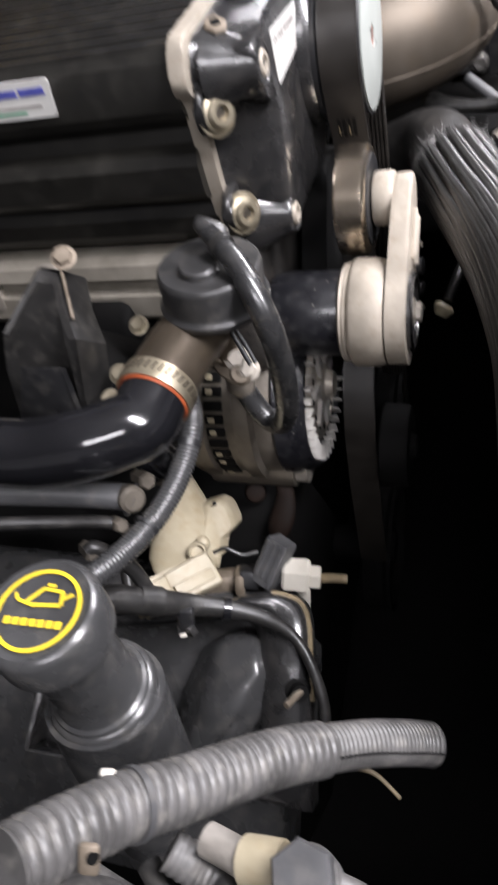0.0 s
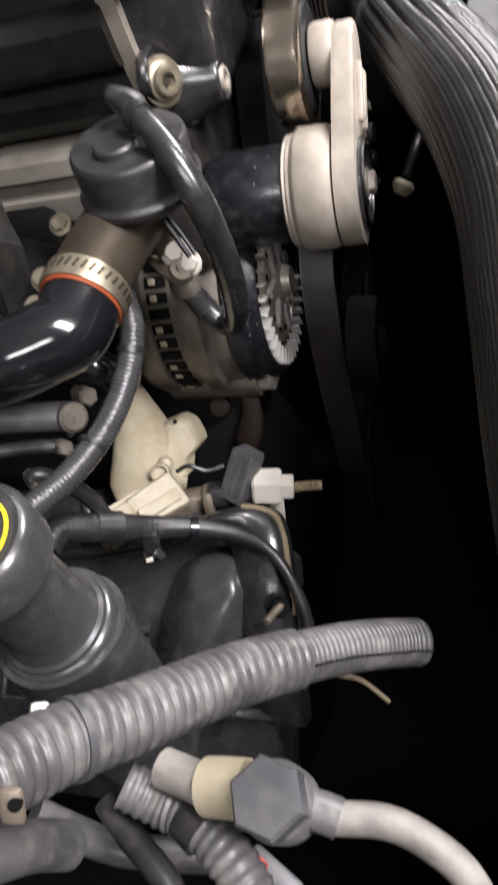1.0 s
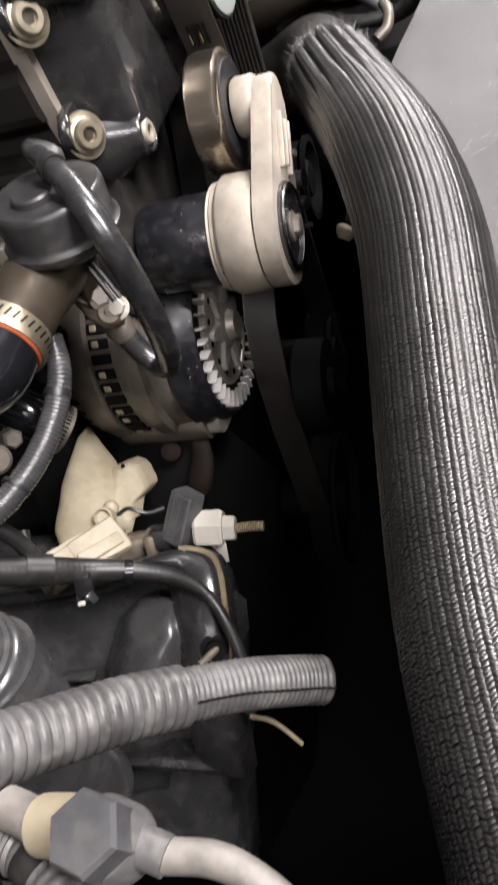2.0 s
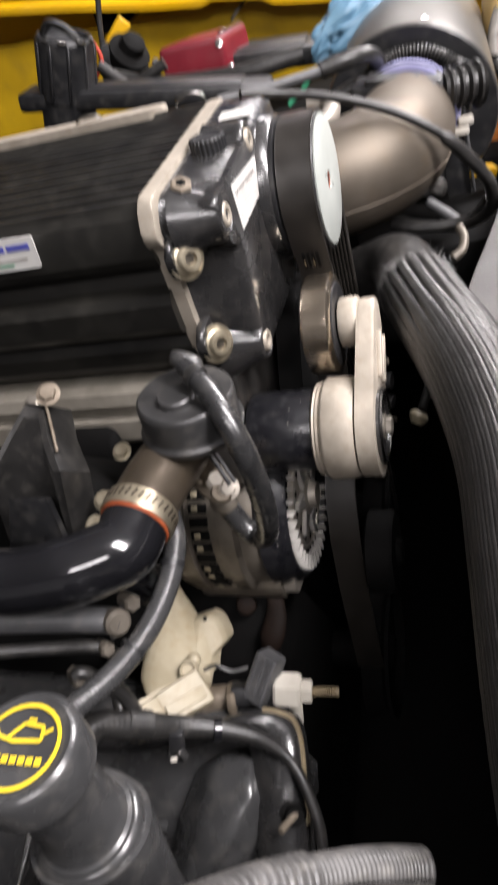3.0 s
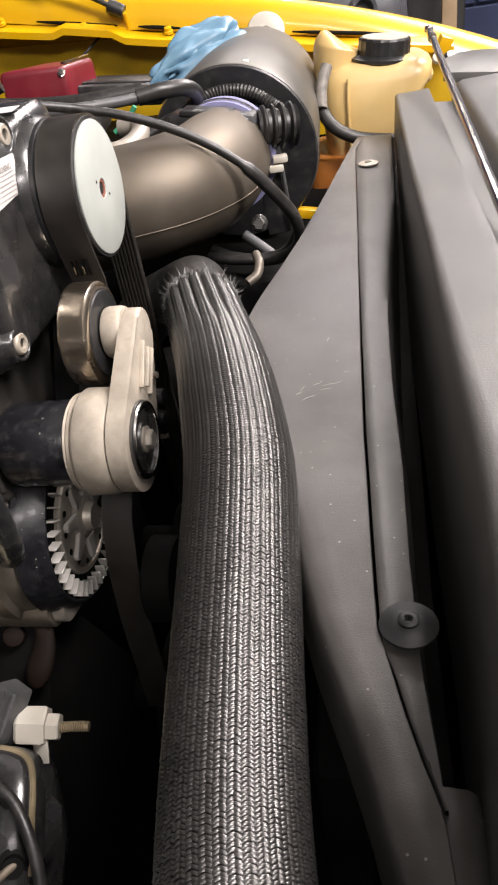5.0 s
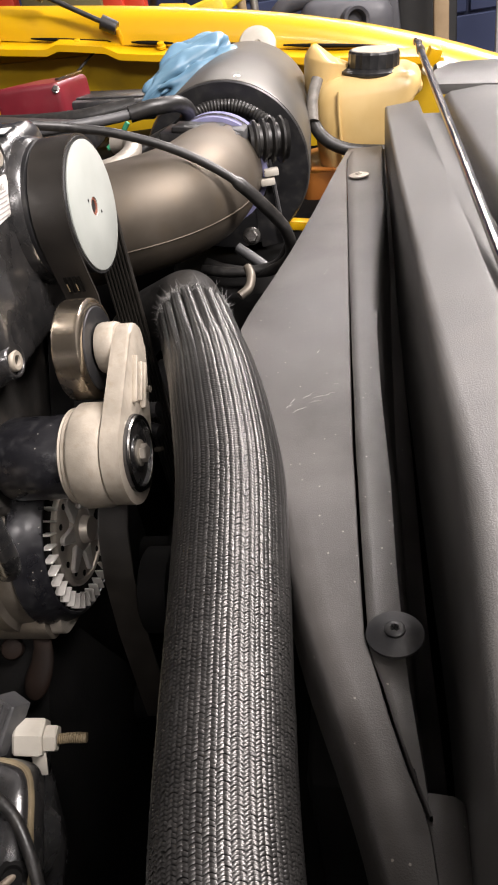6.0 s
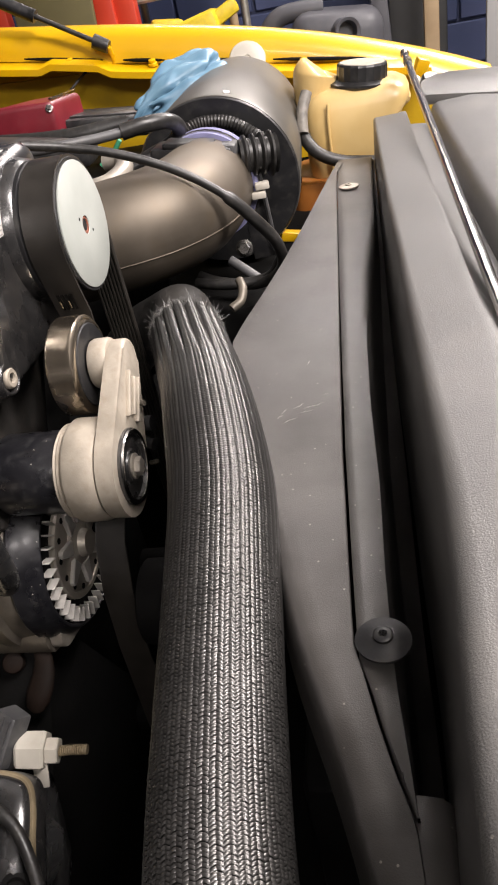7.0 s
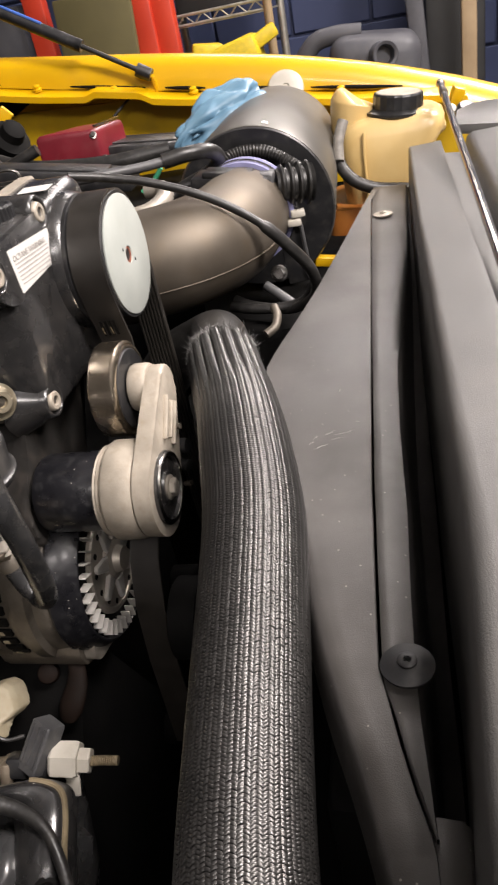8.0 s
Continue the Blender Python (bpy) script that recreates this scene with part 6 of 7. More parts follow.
hose("lower_rod", "pale rod low in the bay", [(0.010, 0.074, 1.130), (0.031, 0.070, 1.107), (0.052, 0.071, 1.098), (0.073, 0.075, 1.081)], 0.006, "grey_conduit", None, None, 14, "rod")
hose("pale_pipe", "pale dusty pipe low beside the cover", [(0.017, 0.048, 1.184), (0.025, 0.058, 1.167), (0.025, 0.063, 1.149), (0.027, 0.066, 1.131)], 0.008, "grey_conduit", None, None, 18, "pipe")
hose("stray_wire", "stray tan wire end below the conduit", [(0.101, 0.159, 1.051), (0.112, 0.158, 1.048), (0.124, 0.152, 1.039)], 0.0012, "cream_dark", None, None, 8, "wire")


band(lower, "tape_band", (0.082, 0.075, 1.157), (0.085, 0.073, 1.157), 0.0082, 0.004, "rubber", "black tape band")


def red_connector():
    t = thing("red_terminal", (0.100, 0.066, 1.145), "small red terminal on a dark plug", "connector")
    bm = B()
    box(bm, (0.102, 0.063, 1.139), (0.02, 0.012, 0.012), (-20, 0, -30), 0.002)
    part("plug", bm, "grey_connector", t)
    bm = B()
    box(bm, (0.100, 0.067, 1.147), (0.0045, 0.0045, 0.004), (-20, 0, -30), 0.001)
    part("terminal", bm, "red_wire", t, "red terminal")
    return t


red_connector()


# ---- between tensioner and hose: studs, pulley with shade in its colour, bracket ----
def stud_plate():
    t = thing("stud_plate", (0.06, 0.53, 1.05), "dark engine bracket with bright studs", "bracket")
    # plate takes the near-black bay colour, which includes shade
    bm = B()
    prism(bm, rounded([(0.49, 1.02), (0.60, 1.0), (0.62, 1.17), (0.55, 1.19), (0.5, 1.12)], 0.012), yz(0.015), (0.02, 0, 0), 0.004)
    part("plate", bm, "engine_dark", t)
    for a, b, r, mt in (((0.099, 0.485, 1.153), (0.110, 0.483, 1.154), 0.0024, "cast_dull"), ((0.095, 0.490, 1.132), (0.110, 0.488, 1.133), 0.006, "satin_black"), ((0.098, 0.484, 1.120), (0.110, 0.480, 1.119), 0.005, "satin_black"), ((0.105, 0.474, 1.106), (0.111, 0.472, 1.108), 0.002, "cast_dull")):
        bm = B()
        a, b = Vector(a), Vector(b)
        tube(bm, [a, a.lerp(b, 0.5), b], r, 12, 3)
        part("stud", bm, mt, t)
    return t


stud_plate()


def pale_sender():
    t = thing("sensor_tip", (0.120, 0.542, 1.053), "small pale sensor tip on a dark lead", "sensor")
    bm = B()
    tube(bm, [(0.117, 0.539, 1.049), (0.120, 0.543, 1.054), (0.122, 0.545, 1.057)], lambda s: 0.005 + 0.004 * math.sin(s * 3), 12, 4)
    part("tip", bm, "cream", t)
    bm = B()
    tube(bm, [(0.123, 0.547, 1.059), (0.129, 0.565, 1.069), (0.133, 0.588, 1.067)], 0.004, 10, 4)
    part("lead", bm, "rubber", t)
    return t


pale_sender()


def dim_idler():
    # wheel and bolt are coloured near-black so the pulley looks unlit
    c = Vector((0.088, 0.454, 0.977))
    t = thing("idler_pulley", c, "smooth idler pulley deep in the bay, darkened to stand for shade", "pulley")
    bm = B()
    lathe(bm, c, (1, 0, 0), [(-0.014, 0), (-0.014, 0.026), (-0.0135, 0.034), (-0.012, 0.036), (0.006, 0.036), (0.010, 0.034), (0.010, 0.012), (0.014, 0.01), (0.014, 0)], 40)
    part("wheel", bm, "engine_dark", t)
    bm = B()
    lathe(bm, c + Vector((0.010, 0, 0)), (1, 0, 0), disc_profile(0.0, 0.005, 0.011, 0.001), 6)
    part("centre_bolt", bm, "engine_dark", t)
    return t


dim_idler()


def rust_bracket():
    t = thing("rusty_bracket", (-0.014, 0.406, 0.941), "rust-brown casting below the alternator", "bracket")
    bm = B()
    top, foot = Vector((-0.003, 0.402, 0.985)), Vector((-0.001, 0.368, 0.952))
    secs = []
    for s, w in ((0.0, 0.007), (0.2, 0.0075), (0.45, 0.0095), (0.7, 0.0115), (0.9, 0.0105), (1.0, 0.007)):
        o = top.lerp(foot, s) + Vector((0.003 * math.sin(s * 5.0), 0, 0))
        secs.append([o + Vector((w * math.cos(k * math.pi / 8), 0.8 * w * math.sin(k * math.pi / 8), 0)) for k in range(16)])
    loft(bm, secs)
    part("arm", bm, "bracket", t, "", 60)
    bm = B()
    lathe(bm, (-0.025, 0.390, 0.979), (0.3, -0.6, 0.6), disc_profile(-0.014, 0.0, 0.0092, 0.0042), 20)
    part("knuckle", bm, "bracket", t)
    return t


rust_bracket()



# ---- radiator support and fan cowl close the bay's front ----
# both near-black, their colour standing in for the shade down here
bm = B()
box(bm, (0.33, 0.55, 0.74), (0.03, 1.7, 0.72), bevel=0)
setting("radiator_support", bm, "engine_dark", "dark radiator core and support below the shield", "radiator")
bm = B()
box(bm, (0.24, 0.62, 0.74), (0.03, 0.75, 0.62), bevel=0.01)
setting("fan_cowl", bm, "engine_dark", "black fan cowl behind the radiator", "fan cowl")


# ---- intake elbow, filter canister ----
def intake_elbow():
    path = [(-0.12, 0.70, 1.195), (-0.03, 0.707, 1.203), (0.03, 0.716, 1.208), (0.072, 0.735, 1.210), (0.097, 0.768, 1.211), (0.105, 0.81, 1.210), (0.106, 0.88, 1.206)]
    t = thing("intake_elbow", (0.06, 0.73, 1.15), "bronze-tinted smooth metal intake elbow with weld seam", "pipe")
    bm = B()
    tube(bm, path, 0.0535, 56, 12)
    part("tube", bm, "elbow", t)
    fr = path_frames(smooth_path(path, 8))
    bm = B()
    pts = []
    for q, tn, n, b in fr[12:42]:
        out = (Vector((tn.y, -tn.x, 0)).normalized() * 0.96 + Vector((0, 0, -0.28))).normalized()
        pts.append(q + out * 0.0535)
    tube(bm, pts, 0.0008, 8, 1)
    part("weld_seam", bm, "elbow", t, "fine raised weld seam")
    bm = B()
    lathe(bm, (0.106, 0.885, 1.206), (0, 1, 0), [(-0.02, 0.0535), (-0.02, 0.059), (0.012, 0.059), (0.012, 0.0535)], 48, True)
    part("coupler", bm, "violet", t, "pale violet silicone coupler")
    bm = B()
    lathe(bm, (0.106, 0.876, 1.206), (0, 1, 0), [(-0.004, 0.0592), (-0.004, 0.0602), (0.004, 0.0602), (0.004, 0.0592)], 48, True)
    part("band_clamp", bm, "chrome", t, "bright band clamp")
    return t


intake_elbow()


def filter_canister():
    a = Vector((0.105, 0.946, 1.190))
    b = Vector((0.103, 1.240, 1.207))
    d = (b - a).normalized()
    L = (b - a).length
    t = thing("filter_canister", a.lerp(b, 0.5) - Vector((0, 0, 0.1)), "warm grey metal air filter canister with black end plate", "air filter")
    bm = B()
    lathe(bm, a, d, [(0.0, 0.097), (0.0, 0.1005), (0.003, 0.1015), (L - 0.012, 0.093), (L - 0.004, 0.090), (L, 0.084), (L, 0)], 72)
    part("shell", bm, "can_grey", t)
    bm = B()
    lathe(bm, a, d, [(-0.004, 0), (-0.004, 0.0985), (-0.002, 0.0998), (0.004, 0.0998), (0.004, 0)], 72)
    part("end_plate", bm, "satin_black", t, "black end plate")
    u = Vector((0.8, 0, -0.6))
    for ang in (-8, 75, 200):
        p = a + d * 0.012 + Vector((math.cos(radians(ang)) * 0.1015, 0, math.sin(radians(ang)) * 0.1015))
        hex_bolt(t, p, (math.cos(radians(ang)), -0.2, math.sin(radians(ang))), 0.005, "chrome")
    bm = B()
    p = a + d * 0.10 + Vector((-0.055, 0.0, 0.078))
    box(bm, p, (0.045, 0.05, 0.0012), (-5, -32, 10), 0)
    part("faded_label", bm, "can_grey", t, "faded label on the shell")
    return t


filter_canister()


def airflow_sensor():
    t = thing("airflow_sensor", (0.10, 0.87, 1.26), "black airflow sensor with ribbed rubber boot", "sensor")
    q = Vector((0.100, 0.856, 1.246))
    bm = B()
    box(bm, q, (0.085, 0.045, 0.020), (0, 8, -4), 0.004)
    box(bm, q + Vector((0.0, -0.006, 0.012)), (0.055, 0.03, 0.008), (0, 8, -4), 0.003)
    part("housing", bm, "satin_black", t)
    c = Vector((0.134, 0.862, 1.238))
    bm = B()
    box(bm, c, (0.028, 0.03, 0.030), (0, 8, -4), 0.004)
    box(bm, c + Vector((0.0, -0.016, 0.004)), (0.018, 0.006, 0.016), (0, 8, -4), 0.002)
    part("plug", bm, "grey_connector", t, "dark grey plug")
    b0 = Vector((0.147, 0.868, 1.234))
    b1 = Vector((0.187, 0.883, 1.229))
    d = (b1 - b0).normalized()
    L = (b1 - b0).length
    prof = [(0, 0), (0, 0.017)]
    for i in range(4):
        h = L * (0.08 + 0.23 * i)
        prof += [(h, 0.018), (h + L * 0.05, 0.0215 + 0.0008 * i), (h + L * 0.10, 0.022 + 0.0008 * i), (h + L * 0.15, 0.018)]
    prof += [(L, 0.021), (L, 0)]
    bm = B()
    lathe(bm, b0, d, prof, 40)
    part("ribbed_boot", bm, "rubber", t, "ribbed black rubber boot", 30)
    return t


airflow_sensor()


def elbow_bracket():
    e = Vector((0.136, 0.872, 1.131))
    t = thing("support_bracket", (e.x, e.y, e.z - 0.02), "black strap bracket with bright bolts", "bracket")
    bm = B()
    top = Vector((0.161, 0.873, 1.201))
    m = (e + top) / 2
    box(bm, (m.x + 0.006, m.y + 0.004, m.z), (0.026, 0.005, (top - e).length + 0.03), (0, -4, 6), 0.0015)
    part("strap", bm, "satin_black", t)
    bm = B()
    box(bm, (m.x + 0.0225, m.y + 0.001, m.z), (0.003, 0.009, (top - e).length + 0.02), (0, -4, 6), 0.0008)
    part("strap_edge", bm, "grey_connector", t)
    hex_bolt(t, e + Vector((0.0, -0.008, 0)), (0.1, -1, 0.2), 0.0075, "chrome")
    for q in ((0.169, 0.863, 1.201), (0.164, 0.860, 1.192)):
        bm = B()
        box(bm, q, (0.016, 0.012, 0.0075), (0, 0, 10), 0.0015)
        part("clip_nut", bm, "white_plastic", t, "white plastic clip")
    return t


elbow_bracket()


# ---- hoses and cables over the far side ----
hose("throttle_cable", "black cable arching over the intake elbow into conduit",
     [(-0.017, 0.694, 1.308), (0.013, 0.713, 1.298), (0.056, 0.721, 1.285), (0.105, 0.726, 1.263), (0.146, 0.729, 1.235), (0.172, 0.738, 1.204), (0.190, 0.758, 1.168), (0.188, 0.777, 1.134), (0.158, 0.799, 1.112), (0.114, 0.807, 1.115), (0.088, 0.817, 1.122)],
     lambda s: 0.0042 if s < 0.42 else 0.0062, "rubber", None, None, 16, "cable")
hose("breather_hose", "grey-black breather hose bending back beside the filter",
     [(0.028, 0.850, 1.281), (0.054, 0.861, 1.283), (0.075, 0.880, 1.280), (0.081, 0.899, 1.267), (0.068, 0.904, 1.253), (0.035, 0.896, 1.241), (0.003, 0.875, 1.230)], 0.0085, "rubber", None, None, 20)
hose("steel_line", "slim grey-green metal line", [(-0.067, 0.780, 1.288), (-0.026, 0.804, 1.285), (0.005, 0.829, 1.282), (0.029, 0.850, 1.281)], 0.0055, "grey_connector", None, None, 14, "pipe")
hose("boot_loom", "corrugated black loom leading to the sensor boot",
     [(0.077, 0.917, 1.258), (0.099, 0.927, 1.264), (0.131, 0.929, 1.261), (0.161, 0.923, 1.244), (0.182, 0.916, 1.228)], 0.0075, "rubber", (0.0006, 0.004), None, 16, "cable", "loom")
hose("green_lead", "short green wire beside the hoses", [(-0.029, 0.921, 1.237), (-0.011, 0.923, 1.249), (0.001, 0.923, 1.262)], 0.003, "green", None, None, 10, "wire")
hose("coolant_pipe", "bare bent aluminium pipe behind the blower pulley", [(0.015, 0.726, 1.254), (0.036, 0.744, 1.254), (0.046, 0.770, 1.259), (0.040, 0.791, 1.264), (0.021, 0.795, 1.264)], 0.009, "cast", None, None, 20, "pipe")
hose("under_hose", "black hose under the intake elbow", [(0.190, 0.780, 1.146), (0.169, 0.799, 1.118), (0.125, 0.800, 1.114), (0.085, 0.804, 1.119)], 0.006, "rubber", None, None, 14)
hose("grey_strap", "grey strap under the elbow", [(0.124, 0.829, 1.132), (0.143, 0.822, 1.119), (0.162, 0.815, 1.105)], 0.006, "grey_connector", None, None, 10, "strap")
hose("tank_outlet", "pale clamp end by the sleeve", [(0.155, 0.642, 1.152), (0.163, 0.649, 1.156), (0.165, 0.658, 1.163), (0.161, 0.671, 1.167)], 0.0042, "cast_dull", None, None, 14, "clamp")


def dark_fill():
    t = thing("chassis_rail", (0.05, 1.15, 1.0), "black chassis rail and brackets under the filter", "chassis rail")
    bm = B()
    box(bm, (-0.2, 1.17, 1.0), (0.9, 0.26, 0.2), bevel=0.02)
    part("rail", bm, "engine_dark", t)
    bm = B()
    box(bm, (0.12, 0.92, 1.02), (0.2, 0.2, 0.12), (0, 0, 15), bevel=0.02)
    part("mount", bm, "engine_dark", t)
    bm = B()
    box(bm, (-0.3, 1.2, 1.13), (0.55, 0.3, 0.1), bevel=0.01)
    part("tray", bm, "engine_dark", t)
    return t


dark_fill()


def yellow_tab(px, s, turn):
    t = thing("wing_tab", px, "small yellow painted body tab", "bracket", "yellow body tabs")
    bm = B()
    box(bm, px, s, turn, 0.002)
    part("tab", bm, "yellow_paint", t)


yellow_tab((0.183, 0.970, 1.105), (0.035, 0.02, 0.012), (0, 15, 20))
yellow_tab((0.148, 0.950, 1.104), (0.008, 0.008, 0.006), (0, 15, 20))


# ---- far side: coolant tank, fuse box, cloth, strut ----
def coolant_tank():
    t = thing("coolant_tank", (0.26, 1.16, 1.12), "cream translucent coolant tank with black screw cap", "coolant tank")
    bm = B()

    def sec(z, x0, x1, y0, y1, r):
        return [(u, v, z) for u, v in rounded([(x0, y0), (x1, y0), (x1, y1), (x0, y1)], r, 5)]
    loft(bm, [sec(1.085, 0.215, 0.33, 1.12, 1.24, 0.03), sec(1.13, 0.207, 0.325, 1.11, 1.25, 0.035), sec(1.19, 0.202, 0.33, 1.105, 1.25, 0.035), sec(1.222, 0.203, 0.352, 1.11, 1.25, 0.035),
              sec(1.236, 0.21, 0.352, 1.115, 1.245, 0.035), sec(1.244, 0.225, 0.34, 1.125, 1.235, 0.035), sec(1.248, 0.25, 0.32, 1.14, 1.22, 0.03)])
    part("vessel", bm, "tank", t, "", 60)
    bm = B()
    tube(bm, [(0.2405, 1.1055, 1.100), (0.2400, 1.1045, 1.15), (0.2395, 1.1040, 1.20), (0.2410, 1.1085, 1.232)], 0.0022, 8, 5)
    part("mould_seam", bm, "tank", t)
    bm = B()
    tube(bm, [(0.226, 1.168, 1.19), (0.224, 1.168, 1.235), (0.225, 1.168, 1.258), (0.227, 1.168, 1.268), (0.230, 1.168, 1.272)], lambda s: 0.031 * (1 - max(0, (s - 0.62) / 0.42) ** 2.4 * 0.75), 32, 8)
    part("shoulder", bm, "tank", t, "raised cream shoulder", 60)
    bm = B()
    loft(bm, [sec(1.02, 0.185, 0.31, 1.08, 1.22, 0.03), sec(1.07, 0.175, 0.32, 1.08, 1.23, 0.03), sec(1.135, 0.178, 0.322, 1.09, 1.245, 0.03)])
    part("amber_base", bm, "amber", t, "amber stained lower vessel")
    c = Vector((0.289, 1.165, 1.247))
    ax = Vector((0.10, -0.02, 0.99))
    bm = B()
    lathe(bm, c, ax, [(-0.006, 0), (-0.006, 0.044), (-0.003, 0.047), (0.0, 0.047), (0.001, 0.043), (0.003, 0.036), (0.003, 0)], 48)
    part("neck_flange", bm, "satin_black", t, "black neck flange")
    bm = B()
    rings = []
    a, u, v = basis(ax)
    for h, s in ((0.002, 1), (0.020, 0.99), (0.0225, 0.94)):
        rings.append([bm.verts.new(c + a * h + (u * math.cos(k * math.pi / 30) + v * math.sin(k * math.pi / 30)) * (0.0345 + (0.0009 if k % 3 == 0 else 0)) * s) for k in range(60)])
    for r0, r1 in zip(rings, rings[1:]):
        for k in range(60):
            bm.faces.new((r0[k], r0[(k + 1) % 60], r1[(k + 1) % 60], r1[k]))
    bm.faces.new(rings[-1])
    cap = part("cap", bm, "satin_black", t, "ridged black screw cap", 25)
    bm = B()
    lathe(bm, c + a * 0.0226, a, [(0, 0), (0, 0.031), (0.0008, 0.0305), (0.0008, 0)], 40)
    part("cap_disc", bm, "cast_pale", cap, "pale disc on the cap top")
    bm = B()
    lathe(bm, (0.345, 1.155, 1.225), (0.8, -0.3, 0.5), [(-0.03, 0), (-0.03, 0.018), (0.0, 0.015), (0.004, 0.011), (0.004, 0)], 24)
    part("spout", bm, "tank", t)
    return t


coolant_tank()
hose("overflow_tube", "clear-grey overflow tube curving round the tank",
     [(0.213, 1.118, 1.245), (0.205, 1.104, 1.224), (0.206, 1.089, 1.201), (0.222, 1.076, 1.180), (0.252, 1.073, 1.165), (0.298, 1.082, 1.155)], lambda s: 0.0065 if s < 0.4 else 0.0085, "rubber", None, None, 18)
hose("tube_sleeve", "pale clear sleeve on the overflow tube", [(0.214, 1.113, 1.251), (0.206, 1.098, 1.229), (0.205, 1.083, 1.205)], 0.0078, "white_hose", None, None, 18)


def fuse_box():
    p, q = Vector((-0.263, 1.147, 1.292)), Vector((-0.166, 1.163, 1.288))
    t = thing("fuse_box", (p + q) / 2 - Vector((0, 0, 0.06)), "dark red plastic fuse box with bright corner screws", "fuse box")
    back = Vector((0.022, 0.085, 0.006))
    loop = [p, q, q + back * 0.95, p + back * 0.8 + Vector((0.03, 0, 0))]
    mid = sum(loop, Vector()) / 4
    secs = []
    for dz, k in ((-0.062, 1.0), (-0.03, 1.0), (-0.006, 1.0), (-0.001, 0.97), (0.0015, 0.91)):
        flat = rounded([(v.x, v.y) for v in loop], 0.008)
        ring = []
        for u, v in flat:
            z = p.z + (q.z - p.z) * (u - p.x) / (q.x - p.x) * 0.9
            ring.append((mid.x + (u - mid.x) * k, mid.y + (v - mid.y) * k, z + dz))
        secs.append(ring)
    bm = B()
    loft(bm, secs)
    part("lid", bm, "red_box", t, "", 40)
    for w in (q + Vector((-0.004, -0.003, -0.004)), q + Vector((0.006, -0.004, -0.04)), p + Vector((-0.004, -0.003, -0.012))):
        hex_bolt(t, w, (0.2, -0.8, 0.5), 0.0042, "chrome", "screw")
    bm = B()
    e = q + back * 0.5 + Vector((-0.006, 0, 0.002))
    box(bm, e, (0.006, 0.07, 0.003), (0, 0, -14), 0.001)
    part("edge_strip", bm, "chrome", t, "bright metal strip")
    return t


fuse_box()


def black_module(at, size, turn, label="flat black plastic module box beside the fuse box"):
    t = thing("module_box", at, label, "box")
    bm = B()
    box(bm, at, size, turn, 0.006)
    part("case", bm, "satin_black", t)
    bm = B()
    v = Vector(at)
    box(bm, v + Vector((0, 0, size[2] / 2 + 0.001)), (size[0] * 0.8, size[1] * 0.7, 0.004), turn, 0.002)
    part("lid", bm, "satin_black", t)
    return t


black_module((-0.124, 1.232, 1.240), (0.17, 0.09, 0.03), (0, 6, 5))
black_module((-0.248, 1.028, 1.262), (0.35, 0.06, 0.025), (0, 10, 4), "long black plastic tray behind the blower")


def relay_ribs():
    t = thing("relay_tower", (-0.321, 1.024, 1.348), "black ribbed relay tower with bright clips", "relay")
    c = Vector((-0.335, 1.022, 1.345))
    tilt = (0, 20, 0)
    w, u, v = Vector((math.sin(radians(20)), 0, math.cos(radians(20)))), Vector((math.cos(radians(20)), 0, -math.sin(radians(20)))), Vector((0, 1, 0))
    bm = B()
    lathe(bm, c, w, [(-0.12, 0), (-0.12, 0.037), (-0.07, 0.0375), (-0.068, 0.039), (0.006, 0.0385), (0.010, 0.036), (0.010, 0.032), (0.004, 0.030), (0.004, 0)], 32)
    part("drum", bm, "satin_black", t, "", 30)
    for k in range(10):
        a = 2 * math.pi * k / 10 + 0.2
        bm = B()
        box(bm, c + (u * math.cos(a) + v * math.sin(a)) * 0.0388 - w * 0.03, (0.004, 0.006, 0.066), tilt, 0.0012, 1)
        part("rib", bm, "satin_black", t)
    for k in range(4):
        a = radians(-110 + 38 * k)
        bm = B()
        box(bm, c + (u * math.cos(a) + v * math.sin(a)) * 0.0375 + w * 0.009, (0.012, 0.006, 0.004), (0, 20, math.degrees(a) + 90), 0.001)
        part("clip", bm, "chrome", t)
    for k, rise in enumerate((0.022, 0.028)):
        bm = B()
        tube(bm, [c + u * -0.03 - v * 0.01 * k + w * 0.006, c + u * -0.012 - v * (0.012 + 0.01 * k) + w * rise, c + u * 0.012 - v * 0.016 + w * rise * 0.8, c + u * 0.032 - v * 0.012 + w * 0.005], 0.0032, 10, 6)
        part("cable", bm, "rubber", t, "black cable looped over the top")
    return t


relay_ribs()
hose("red_lead", "thin red and orange lead", [(-0.337, 1.106, 1.333), (-0.331, 1.106, 1.306), (-0.342, 1.098, 1.287), (-0.360, 1.087, 1.276)], 0.003, "red_wire", None, None, 8, "wire")
hose("upright_cable", "thin upright black cable", [(-0.332, 1.223, 1.445), (-0.353, 1.212, 1.377), (-0.366, 1.202, 1.318), (-0.367, 1.197, 1.278), (-0.308, 1.167, 1.255)], 0.0045, "rubber", None, None, 10, "cable")
hose("black_loom", "fat black loom in front of the fuse box", [(-0.322, 1.107, 1.278), (-0.268, 1.097, 1.261), (-0.209, 1.099, 1.252), (-0.122, 1.097, 1.248), (-0.043, 1.119, 1.250)], 0.012, "rubber", None, None, 16, "cable")
hose("breather_pipe", "stubby black pipe by the fuse box", [(-0.328, 1.085, 1.300), (-0.311, 1.082, 1.284), (-0.290, 1.078, 1.266)], 0.0085, "rubber", None, None, 14, "pipe")
